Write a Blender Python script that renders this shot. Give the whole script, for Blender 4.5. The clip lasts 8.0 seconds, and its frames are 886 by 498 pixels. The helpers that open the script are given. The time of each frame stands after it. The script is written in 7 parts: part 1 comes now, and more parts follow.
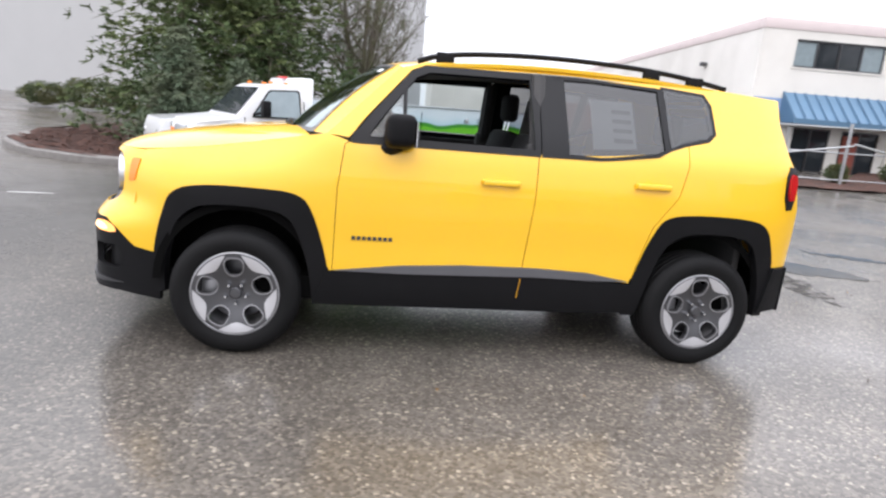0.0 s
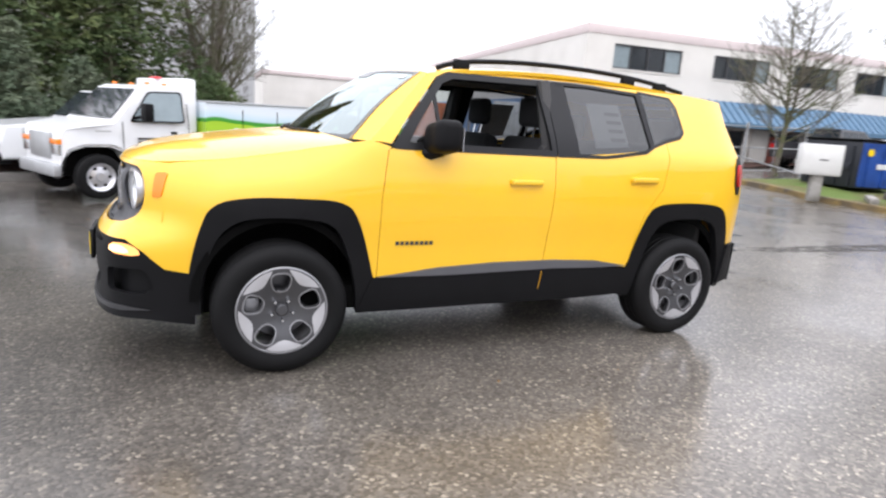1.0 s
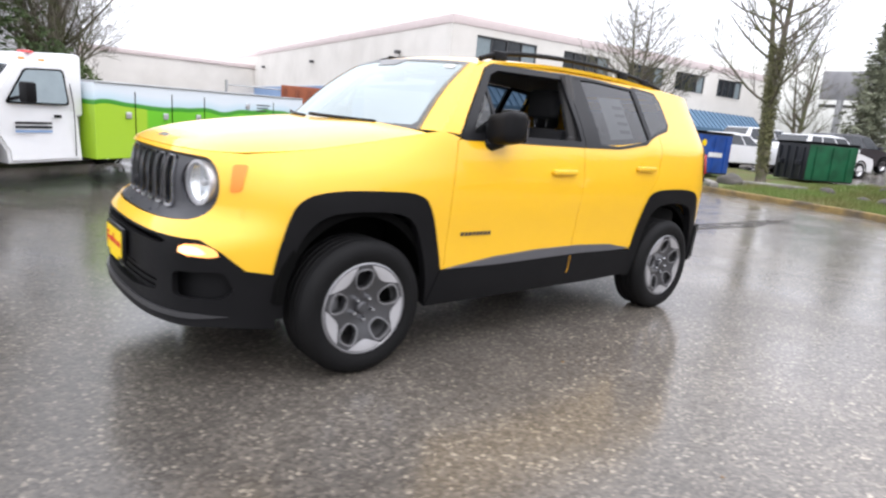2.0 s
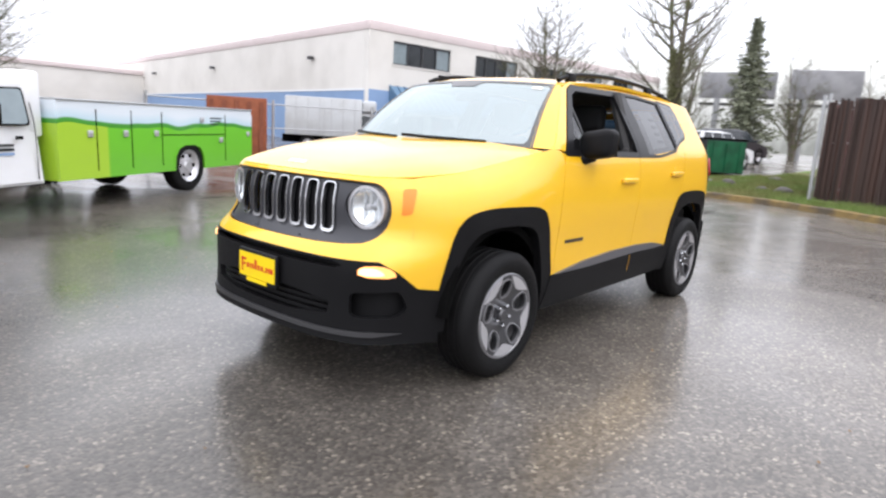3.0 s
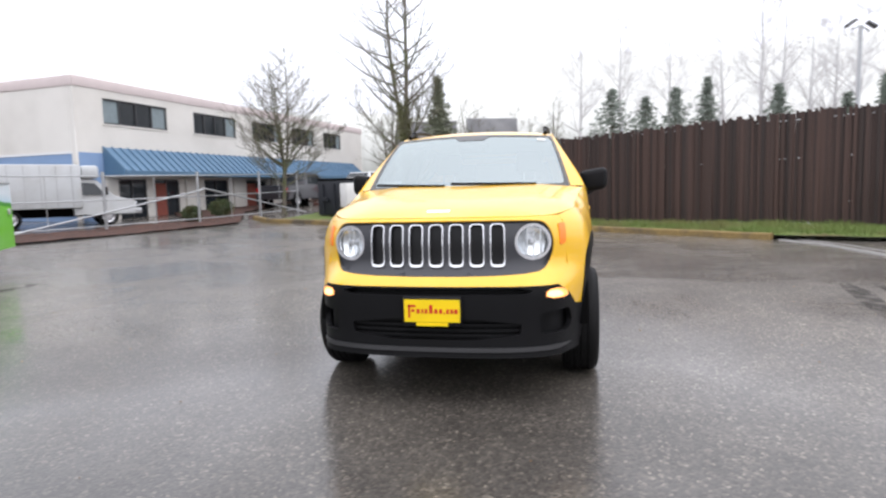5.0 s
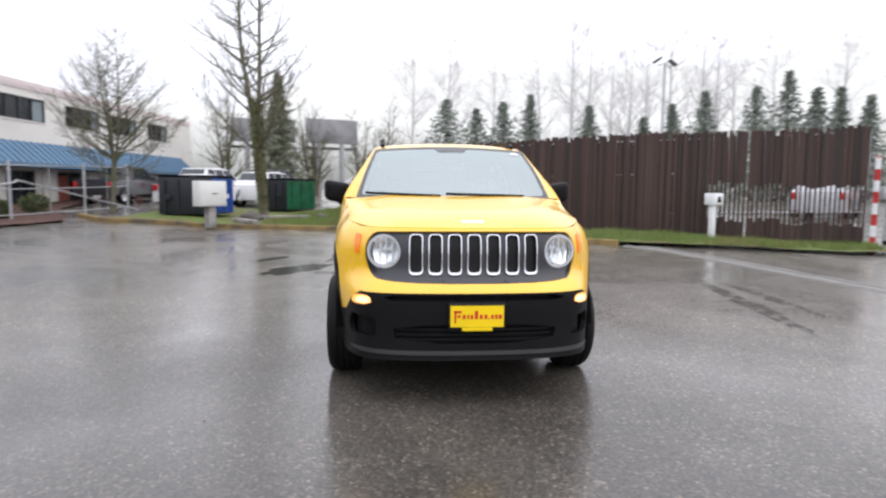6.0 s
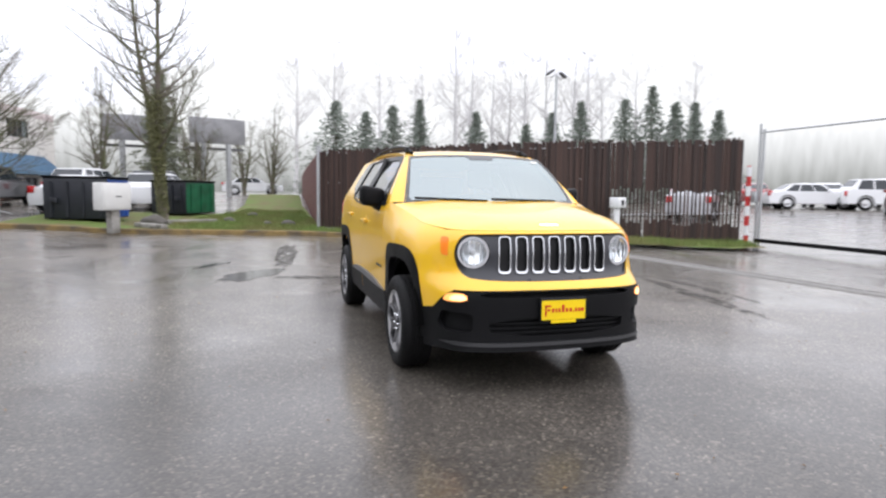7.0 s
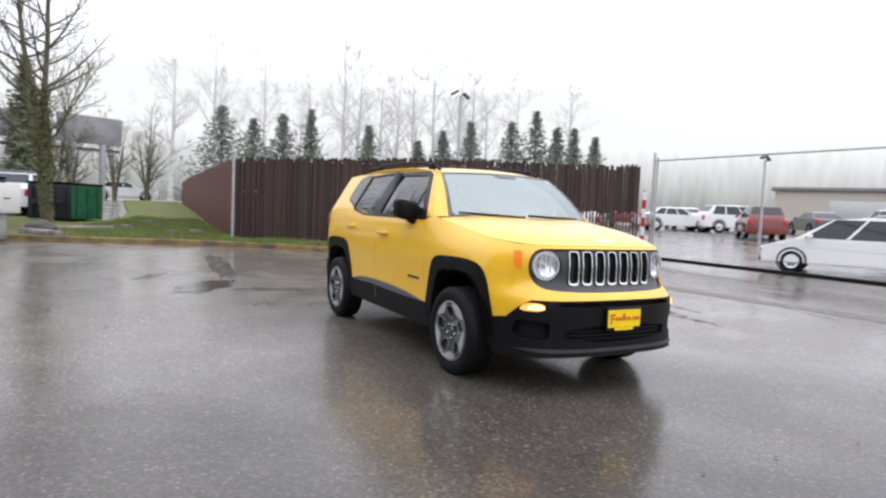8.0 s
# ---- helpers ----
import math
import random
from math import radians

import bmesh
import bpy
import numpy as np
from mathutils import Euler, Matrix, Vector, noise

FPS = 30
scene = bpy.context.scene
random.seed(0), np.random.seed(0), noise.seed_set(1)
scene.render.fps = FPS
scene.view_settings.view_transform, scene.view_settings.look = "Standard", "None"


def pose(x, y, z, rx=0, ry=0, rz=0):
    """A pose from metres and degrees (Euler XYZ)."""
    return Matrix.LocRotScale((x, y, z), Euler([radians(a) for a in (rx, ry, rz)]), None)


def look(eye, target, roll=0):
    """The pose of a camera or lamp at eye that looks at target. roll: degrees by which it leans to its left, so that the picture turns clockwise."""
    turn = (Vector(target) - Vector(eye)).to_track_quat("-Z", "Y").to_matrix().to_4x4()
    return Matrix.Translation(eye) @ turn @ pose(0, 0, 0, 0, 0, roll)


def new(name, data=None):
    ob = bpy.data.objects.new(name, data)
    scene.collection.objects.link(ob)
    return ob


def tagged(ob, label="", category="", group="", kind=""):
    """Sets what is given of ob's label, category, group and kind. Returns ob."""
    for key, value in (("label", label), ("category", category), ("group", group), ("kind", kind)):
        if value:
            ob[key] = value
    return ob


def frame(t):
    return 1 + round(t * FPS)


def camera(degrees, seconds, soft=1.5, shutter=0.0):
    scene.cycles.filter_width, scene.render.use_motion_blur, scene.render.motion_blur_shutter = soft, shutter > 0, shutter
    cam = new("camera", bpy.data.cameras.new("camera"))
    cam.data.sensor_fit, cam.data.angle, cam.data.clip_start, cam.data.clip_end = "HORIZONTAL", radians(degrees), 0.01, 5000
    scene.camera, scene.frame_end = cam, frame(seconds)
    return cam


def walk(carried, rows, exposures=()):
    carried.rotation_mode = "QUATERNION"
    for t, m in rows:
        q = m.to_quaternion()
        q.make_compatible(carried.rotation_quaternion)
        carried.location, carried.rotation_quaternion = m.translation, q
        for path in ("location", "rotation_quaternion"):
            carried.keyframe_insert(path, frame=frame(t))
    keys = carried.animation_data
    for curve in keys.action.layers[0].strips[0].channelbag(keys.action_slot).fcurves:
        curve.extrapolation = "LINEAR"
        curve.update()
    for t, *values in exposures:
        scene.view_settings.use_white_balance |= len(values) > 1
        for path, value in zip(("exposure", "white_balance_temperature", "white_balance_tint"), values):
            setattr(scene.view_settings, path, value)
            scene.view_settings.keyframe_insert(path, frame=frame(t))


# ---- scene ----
from mathutils import geometry

cam = camera(72.0, 8.0, soft=2.3, shutter=0.4)
PATH = [
    (0, (-0.707, -3.991, 1.33), (-0.409, -2.062, 0.893), 4.9),
    (0.5, (-1.252, -3.956, 1.323), (-0.715, -2.075, 0.907), 4.8),
    (1, (-1.794, -3.799, 1.284), (-0.971, -2.021, 0.882), 4.0),
    (1.5, (-2.349, -3.572, 1.278), (-1.261, -1.936, 0.903), 5.9),
    (2, (-2.794, -3.21, 1.217), (-1.535, -1.709, 0.813), 4.9),
    (2.2, (-2.979, -3.063, 1.255), (-1.696, -1.582, 0.853), 5.2),
    (3.3, (-4.045, -2.32, 1.222), (-2.457, -1.155, 0.874), 4.4),
    (3.5, (-4.175, -2.127, 1.222), (-2.537, -1.028, 0.894), 5.9),
    (4, (-4.53, -1.643, 1.228), (-2.757, -0.786, 0.882), 2.7),
    (4.2, (-4.704, -1.48, 1.174), (-2.879, -0.711, 0.895), 0.9),
    (5.3, (-5.349, -0.362, 1.173), (-3.379, -0.094, 0.957), -0.6),
    (5.5, (-5.376, -0.127, 1.204), (-3.397, 0.042, 0.971), 0.4),
    (6, (-5.477, 0.502, 1.237), (-3.495, 0.318, 1.043), 0.5),
    (6.5, (-5.472, 1.138, 1.221), (-3.518, 0.757, 1.049), -0.1),
    (7, (-5.52, 1.821, 1.245), (-3.617, 1.235, 1.064), 0.7),
    (7.5, (-5.331, 2.463, 1.224), (-3.503, 1.671, 1.055), 0.5),
    (8, (-5.195, 3.131, 1.22), (-3.451, 2.163, 1.095), 2.5),
]
EXPOSURES = [(0.0, 0.58), (2.0, 0.52), (4.0, 0.36), (6.0, 0.15), (7.0, 0.22), (8.0, 0.05)]
walk(cam, [(t, look(eye, target, roll)) for t, eye, target, roll in PATH], EXPOSURES)

# ---- sky and light: a bright, even overcast ----
world = bpy.data.worlds.new("overcast")
scene.world = world
world.use_nodes = True
wn, wl = world.node_tree.nodes, world.node_tree.links
bg = wn["Background"]
sky = wn.new("ShaderNodeTexSky")
sky.sky_type, sky.sun_disc = "NISHITA", False
sky.sun_elevation, sky.sun_rotation = radians(48), radians(200)
sky.dust_density, sky.air_density = 4.0, 1.0
grey = wn.new("ShaderNodeMix")
grey.data_type = "RGBA"
grey.inputs["Factor"].default_value = 0.88
scaled = wn.new("ShaderNodeVectorMath")
scaled.operation = "SCALE"
scaled.inputs["Scale"].default_value = 0.10
wl.new(sky.outputs["Color"], scaled.inputs[0])
wl.new(scaled.outputs["Vector"], grey.inputs[6])
grey.inputs[7].default_value = (0.955, 0.965, 1.06, 1)
# an overcast sky is brighter overhead than at the horizon
way = wn.new("ShaderNodeTexCoord")
split = wn.new("ShaderNodeSeparateXYZ")
wl.new(way.outputs["Generated"], split.inputs[0])
rise = wn.new("ShaderNodeMapRange")
rise.inputs["To Min"].default_value, rise.inputs["To Max"].default_value = 1.02, 2.5
wl.new(split.outputs["Z"], rise.inputs["Value"])
lit = wn.new("ShaderNodeVectorMath")
lit.operation = "SCALE"
wl.new(grey.outputs[2], lit.inputs[0])
wl.new(rise.outputs[0], lit.inputs["Scale"])
wl.new(lit.outputs["Vector"], bg.inputs["Color"])
bg.inputs["Strength"].default_value = 1.0

sun = new("sun", bpy.data.lights.new("sun", "SUN"))
sun.data.energy, sun.data.angle, sun.data.color = 0.7, radians(150), (1.0, 0.97, 0.93)
sun.matrix_world = look((0, 0, 20), (9, -3, 0))


# ---- materials ----
def mat(name, colour, rough=0.5, metal=0.0, vary=0.12, scale=6.0, bump=0.0, bump_scale=60.0, coat=0.0, second=None, mix_scale=1.5, stretch=(1, 1, 1), ior=1.5, each=0.0):
    """A node material: colour varied at two scales, an optional second colour in patches, fine relief."""
    m = bpy.data.materials.new(name)
    m.use_nodes = True
    n, l = m.node_tree.nodes, m.node_tree.links
    b = n["Principled BSDF"]
    b.inputs["Roughness"].default_value = rough
    b.inputs["Metallic"].default_value = metal
    b.inputs["Coat Weight"].default_value = coat
    b.inputs["Coat Roughness"].default_value = 0.05
    b.inputs["IOR"].default_value = ior
    co = n.new("ShaderNodeTexCoord")
    mp = n.new("ShaderNodeMapping")
    mp.inputs["Scale"].default_value = stretch
    l.new(co.outputs["Object"], mp.inputs["Vector"])
    t1 = n.new("ShaderNodeTexNoise")
    t1.inputs["Scale"].default_value, t1.inputs["Detail"].default_value = scale, 6
    l.new(mp.outputs["Vector"], t1.inputs["Vector"])
    mul = n.new("ShaderNodeMath")
    mul.operation = "MULTIPLY_ADD"
    mul.inputs[1].default_value, mul.inputs[2].default_value = 2 * vary, 1 - vary
    l.new(t1.outputs["Fac"], mul.inputs[0])
    hsv = n.new("ShaderNodeHueSaturation")
    hsv.inputs["Color"].default_value = (*colour, 1)
    if each:
        info = n.new("ShaderNodeObjectInfo")
        own, all_ = n.new("ShaderNodeMath"), n.new("ShaderNodeMath")
        own.operation, all_.operation = "MULTIPLY_ADD", "MULTIPLY"
        own.inputs[1].default_value, own.inputs[2].default_value = 2 * each, 1 - each
        l.new(info.outputs["Random"], own.inputs[0])
        l.new(own.outputs[0], all_.inputs[0])
        l.new(mul.outputs[0], all_.inputs[1])
        mul = all_
    l.new(mul.outputs[0], hsv.inputs["Value"])
    if second:
        t2 = n.new("ShaderNodeTexNoise")
        t2.inputs["Scale"].default_value, t2.inputs["Detail"].default_value = mix_scale, 8
        l.new(mp.outputs["Vector"], t2.inputs["Vector"])
        ramp = n.new("ShaderNodeValToRGB")
        ramp.color_ramp.elements[0].position, ramp.color_ramp.elements[1].position = 0.42, 0.62
        l.new(t2.outputs["Fac"], ramp.inputs["Fac"])
        mx = n.new("ShaderNodeMix")
        mx.data_type = "RGBA"
        mx.inputs[6].default_value, mx.inputs[7].default_value = (*colour, 1), (*second, 1)
        l.new(ramp.outputs["Color"], mx.inputs["Factor"])
        l.new(mx.outputs[2], hsv.inputs["Color"])
    l.new(hsv.outputs["Color"], b.inputs["Base Color"])
    if bump:
        t3 = n.new("ShaderNodeTexNoise")
        t3.inputs["Scale"].default_value, t3.inputs["Detail"].default_value = bump_scale, 4
        l.new(mp.outputs["Vector"], t3.inputs["Vector"])
        bp = n.new("ShaderNodeBump")
        bp.inputs["Strength"].default_value, bp.inputs["Distance"].default_value = bump, 0.01
        l.new(t3.outputs["Fac"], bp.inputs["Height"])
        l.new(bp.outputs["Normal"], b.inputs["Normal"])
    return m


def glow(name, colour, strength):
    m = mat(name, colour, 0.3)
    b = m.node_tree.nodes["Principled BSDF"]
    b.inputs["Emission Color"].default_value = (*colour, 1)
    b.inputs["Emission Strength"].default_value = strength
    return m


def glass(name, tint=(0.9, 0.95, 0.95), rough=0.0, clear=0.85, ior=1.6, gloss=(1, 1, 1)):
    """Thin glass, alike from both sides: a clear sheet under a gloss that grows towards grazing, darkened by its tint."""
    m = bpy.data.materials.new(name)
    m.use_nodes = True
    n, l = m.node_tree.nodes, m.node_tree.links
    n.remove(n["Principled BSDF"])
    tr, gl, mx = n.new("ShaderNodeBsdfTransparent"), n.new("ShaderNodeBsdfGlossy"), n.new("ShaderNodeMixShader")
    lw, power, fac = n.new("ShaderNodeLayerWeight"), n.new("ShaderNodeMath"), n.new("ShaderNodeMath")
    power.operation, fac.operation = "POWER", "MULTIPLY_ADD"
    least = ((ior - 1) / (ior + 1)) ** 2
    lw.inputs["Blend"].default_value = 0.5
    power.inputs[1].default_value = 5.0
    fac.inputs[1].default_value, fac.inputs[2].default_value = 1 - least, least
    l.new(lw.outputs["Facing"], power.inputs[0])
    l.new(power.outputs[0], fac.inputs[0])
    tr.inputs["Color"].default_value = (*[c * clear for c in tint], 1)
    gl.inputs["Roughness"].default_value = rough
    gl.inputs["Color"].default_value = (*gloss, 1)
    l.new(fac.outputs[0], mx.inputs[0])
    l.new(tr.outputs[0], mx.inputs[1])
    l.new(gl.outputs[0], mx.inputs[2])
    l.new(mx.outputs[0], n["Material Output"].inputs["Surface"])
    return m


YELLOW = mat("yellow_paint", (0.80, 0.455, 0.008), 0.4, vary=0.03, coat=0.8)
BLACK_PLASTIC = mat("black_plastic", (0.0074, 0.0074, 0.0081), 0.48, ior=1.2, vary=0.2, bump=0.15, bump_scale=900)
GLOSS_BLACK = mat("gloss_black", (0.008, 0.008, 0.009), 0.35, vary=0.1, ior=1.3)
DARK_GREY = mat("grey_grille_paint", (0.026, 0.027, 0.033), 0.35, vary=0.08)
CHROME = mat("chrome", (0.66, 0.67, 0.69), 0.16, 1.0, vary=0.05)
SILVER = mat("machined_alloy", (0.60, 0.60, 0.62), 0.35, 0.75, vary=0.05)
RIM_GREY = mat("grey_alloy_paint", (0.095, 0.095, 0.10), 0.3, 0.7, vary=0.1)
RIM_LIGHT = mat("light_alloy_edge", (0.30, 0.30, 0.31), 0.35, 0.6, vary=0.1)
RUBBER = mat("tyre_rubber", (0.006, 0.006, 0.0063), 0.6, ior=1.25, vary=0.3, bump=0.3, bump_scale=300)
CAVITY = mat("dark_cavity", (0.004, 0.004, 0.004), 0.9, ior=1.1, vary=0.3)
FABRIC = mat("black_seat_fabric", (0.02, 0.02, 0.022), 0.9, vary=0.3, bump=0.3, bump_scale=500)
TRIM = mat("grey_interior_trim", (0.035, 0.034, 0.034), 0.7, vary=0.2)
HEADLINER = mat("light_headliner", (0.35, 0.34, 0.32), 0.9)
WINDSHIELD = glass("windshield_glass", (0.82, 0.9, 0.92), clear=0.3, ior=3.1, gloss=(0.90, 1.0, 1.0))
TINTED = glass("tinted_glass", (0.42, 0.44, 0.46), clear=0.68, ior=1.72)
PRIVACY = glass("dark_rear_glass", (0.3, 0.32, 0.33), clear=0.35, ior=1.7)
CLEAR = glass("clear_glass", (0.97, 0.98, 0.98), clear=0.98)
SIDE_GLASS = glass("side_glass", (0.8, 0.88, 0.88), clear=0.8, ior=2.0)
AMBER = mat("amber_lens", (0.90, 0.22, 0.006), 0.3, coat=0.3)
BADGE_GREY = mat("badge_grey", (0.05, 0.05, 0.055), 0.35, 0.3)
PRINT = mat("faint_print", (0.16, 0.16, 0.16), 0.8)
RED_LENS = mat("red_lens", (0.45, 0.008, 0.01), 0.15, coat=1.0)
LAMP_ON = glow("lit_signal_lamp", (1.0, 0.62, 0.30), 1.5)
REFLECTOR = mat("lamp_reflector", (0.80, 0.82, 0.84), 0.22, 0.92, vary=0.08)
LAMP_AMBER = glow("lit_amber_lamp", (1.0, 0.42, 0.12), 0.8)
PLATE_YELLOW = mat("plate_yellow", (0.85, 0.60, 0.0), 0.4)
PLATE_RED = mat("plate_red", (0.55, 0.02, 0.01), 0.4)
WHITE = mat("white_paint", (0.74, 0.75, 0.76), 0.35, vary=0.04, coat=0.6)
SHEET = mat("price_sheet", (0.45, 0.45, 0.43), 0.8)
FRIT = mat("black_frit", (0.012, 0.013, 0.014), 0.3, ior=1.7)
PAPER = mat("paper", (0.7, 0.7, 0.68), 0.8)
STEEL = mat("galvanised_steel", (0.42, 0.43, 0.44), 0.45, 0.7, vary=0.2)


# ---- mesh helpers ----
def part(name, bm, material, parent=None, label="", smooth=35):
    """Links a bmesh as one mesh object under a thing or a part."""
    me = bpy.data.meshes.new(name)
    bm.to_mesh(me)
    bm.free()
    for m in material if isinstance(material, (list, tuple)) else (material,):
        me.materials.append(m)
    if smooth:
        for p in me.polygons:
            p.use_smooth = True
        me.set_sharp_from_angle(angle=radians(smooth))
    ob = new(name, me)
    ob.parent = parent
    if label:
        ob["label"] = label
    return ob


def thing(name, x, y, z, rz, label, category, group=""):
    ob = new(name)
    ob.matrix_world = pose(x, y, z, 0, 0, rz)
    return tagged(ob, label, category, group)


def box(x0, x1, y0, y1, z0, z1, bevel=0.0, bm=None, seg=2):
    bm2 = bmesh.new()
    bmesh.ops.create_cube(bm2, size=1, matrix=Matrix.LocRotScale(((x0 + x1) / 2, (y0 + y1) / 2, (z0 + z1) / 2), None, (abs(x1 - x0), abs(y1 - y0), abs(z1 - z0))))
    if bevel:
        bmesh.ops.bevel(bm2, geom=bm2.edges[:], offset=bevel, segments=seg, affect="EDGES", profile=0.5)
    return bm2 if bm is None else merged(bm, bm2)


def merged(a, b):
    me = bpy.data.meshes.new("tmp")
    b.to_mesh(me)
    b.free()
    a.from_mesh(me)
    bpy.data.meshes.remove(me)
    return a


def tube(path, radius, sides=8, caps=True):
    """A tube along a polyline; radius is one number or one for each point."""
    bm = bmesh.new()
    pts = [Vector(p) for p in path]
    rr = radius if isinstance(radius, (list, tuple)) else [radius] * len(pts)
    rings = []
    side = None
    for i, p in enumerate(pts):
        d = (pts[min(i + 1, len(pts) - 1)] - pts[max(i - 1, 0)]).normalized()
        if side is None:
            side = d.orthogonal().normalized()
        side = (side - d * side.dot(d)).normalized()
        up = d.cross(side)
        rings.append([bm.verts.new(p + rr[i] * (math.cos(a) * side + math.sin(a) * up)) for a in [2 * math.pi * k / sides for k in range(sides)]])
    for a, b in zip(rings, rings[1:]):
        for k in range(sides):
            bm.faces.new((a[k], a[(k + 1) % sides], b[(k + 1) % sides], b[k]))
    if caps:
        bm.faces.new(rings[0][::-1])
        bm.faces.new(rings[-1])
    return bm


def lathe(profile, axis="y", steps=48):
    """Spins (radius, along) pairs round an axis through the origin."""
    bm = bmesh.new()
    rings = []
    for k in range(steps):
        a = 2 * math.pi * k / steps
        c, s = math.cos(a), math.sin(a)
        ring = []
        for r, h in profile:
            ring.append(bm.verts.new({"y": (r * c, h, r * s), "z": (r * c, r * s, h), "x": (h, r * c, r * s)}[axis]))
        rings.append(ring)
    for k in range(steps):
        a, b = rings[k], rings[(k + 1) % steps]
        for i in range(len(profile) - 1):
            bm.faces.new((a[i], b[i], b[i + 1], a[i + 1]))
    bmesh.ops.remove_doubles(bm, verts=bm.verts[:], dist=1e-5)
    bmesh.ops.recalc_face_normals(bm, faces=bm.faces[:])
    return bm


def dense(pts, step, closed=True):
    out = []
    n = len(pts)
    for i in range(n if closed else n - 1):
        a, b = Vector(pts[i]), Vector(pts[(i + 1) % n])
        k = max(1, int((b - a).length / step))
        out += [a.lerp(b, j / k) for j in range(k)]
    if not closed:
        out.append(Vector(pts[-1]))
    return out


def rounded(pts, times=2, closed=True):
    """Corner cutting, to round an outline."""
    p = [Vector(q) for q in pts]
    for _ in range(times):
        q = []
        n = len(p)
        for i in range(n if closed else n - 1):
            a, b = p[i], p[(i + 1) % n]
            q += [a.lerp(b, 0.25), a.lerp(b, 0.75)]
        p = q if closed else [p[0], *q[1:-1], p[-1]]
    return p


def soft(pts, r):
    """Rounds each corner of an outline over a fixed length."""
    p = [Vector(q) for q in pts]
    out = []
    for i in range(len(p)):
        a, b, c = p[i - 1], p[i], p[(i + 1) % len(p)]
        u, w = (a - b).normalized() * min(r, (a - b).length * 0.45), (c - b).normalized() * min(r, (c - b).length * 0.45)
        out += [b + u, b + u * 0.45 + w * 0.1, b + u * 0.1 + w * 0.45, b + w]
    return out


def inside(pt, poly):
    x, y = pt
    hit, j = False, len(poly) - 1
    for i in range(len(poly)):
        (xi, yi), (xj, yj) = poly[i], poly[j]
        if (yi > y) != (yj > y) and x < (xj - xi) * (y - yi) / (yj - yi) + xi:
            hit = not hit
        j = i
    return hit


def panel(outline, chart, holes=(), step=0.05, thick=0.0, out=None):
    """A sheet with the given outline and holes in a flat chart, laid on a curved surface by chart(u, v); thick makes it solid, away from out."""
    loops = [dense(outline, step)] + [dense(h, step) for h in holes]
    verts, edges = [], []
    for lp in loops:
        k = len(verts)
        verts += lp
        edges += [(k + i, k + (i + 1) % len(lp)) for i in range(len(lp))]
    polys = [[(p.x, p.y) for p in lp] for lp in loops]
    xs, ys = [p[0] for p in polys[0]], [p[1] for p in polys[0]]
    u = min(xs) + step / 2
    border = np.array([(p.x, p.y) for p in verts])
    while u < max(xs):
        v = min(ys) + step / 2
        while v < max(ys):
            if inside((u, v), polys[0]) and not any(inside((u, v), h) for h in polys[1:]):
                if np.min(np.hypot(border[:, 0] - u, border[:, 1] - v)) > step * 0.45:
                    verts.append(Vector((u, v)))
            v += step
        u += step
    vs, _, fs, *_ = geometry.delaunay_2d_cdt(verts, edges, [], 0, 1e-6)
    bm = bmesh.new()
    bv = [bm.verts.new(chart(p.x, p.y)) for p in vs]
    for f in fs:
        c = sum((vs[i] for i in f), Vector((0, 0))) / len(f)
        if inside(c, polys[0]) and not any(inside(c, h) for h in polys[1:]):
            bm.faces.new([bv[i] for i in f])
    bmesh.ops.delete(bm, geom=[v for v in bm.verts if not v.link_faces], context="VERTS")
    bm.normal_update()
    if out is not None:
        total = sum((f.normal * f.calc_area() for f in bm.faces), Vector())
        if total.dot(Vector(out)) < 0:
            bmesh.ops.reverse_faces(bm, faces=bm.faces[:])
            bm.normal_update()
    if thick:
        front = bm.faces[:]
        back = {v: bm.verts.new(v.co - v.normal * thick) for v in list(bm.verts)}
        rim = [e for e in bm.edges if len(e.link_faces) == 1]
        for f in front:
            bm.faces.new([back[v] for v in reversed(f.verts)])
        for e in rim:
            f = e.link_faces[0]
            a, b = e.verts
            vs = list(f.verts)
            if vs[(vs.index(a) + 1) % len(vs)] != b:
                a, b = b, a
            bm.faces.new((b, a, back[a], back[b]))
        bm.normal_update()
    return bm


def table(rows):
    """A smooth function through (x, y) rows."""
    xs = [r[0] for r in rows]

    def f(x):
        if x <= xs[0]:
            return rows[0][1]
        if x >= xs[-1]:
            return rows[-1][1]
        i = max(k for k in range(len(xs) - 1) if xs[k] <= x)
        x0, y0 = rows[i]
        x1, y1 = rows[i + 1]
        m0 = (y1 - rows[i - 1][1]) / (x1 - rows[i - 1][0]) if i > 0 else (y1 - y0) / (x1 - x0)
        m1 = (rows[i + 2][1] - y0) / (rows[i + 2][0] - x0) if i + 2 < len(rows) else (y1 - y0) / (x1 - x0)
        h, t = x1 - x0, (x - x0) / (x1 - x0)
        return (2 * t**3 - 3 * t**2 + 1) * y0 + (t**3 - 2 * t**2 + t) * h * m0 + (3 * t**2 - 2 * t**3) * y1 + (t**3 - t**2) * h * m1

    return f


def step01(a, b, x):
    t = min(1, max(0, (x - a) / (b - a)))
    return t * t * (3 - 2 * t)


def ground_z(x, y):
    """The lot is level round the car and rises gently outwards."""
    r = math.hypot(x, y)
    return 0.95 * step01(4.0, 42.0, r) + 0.07 * step01(-2.2, 0.8, x) * step01(5.2, 6.9, y) - 0.22 * step01(-5.0, -10.5, y)


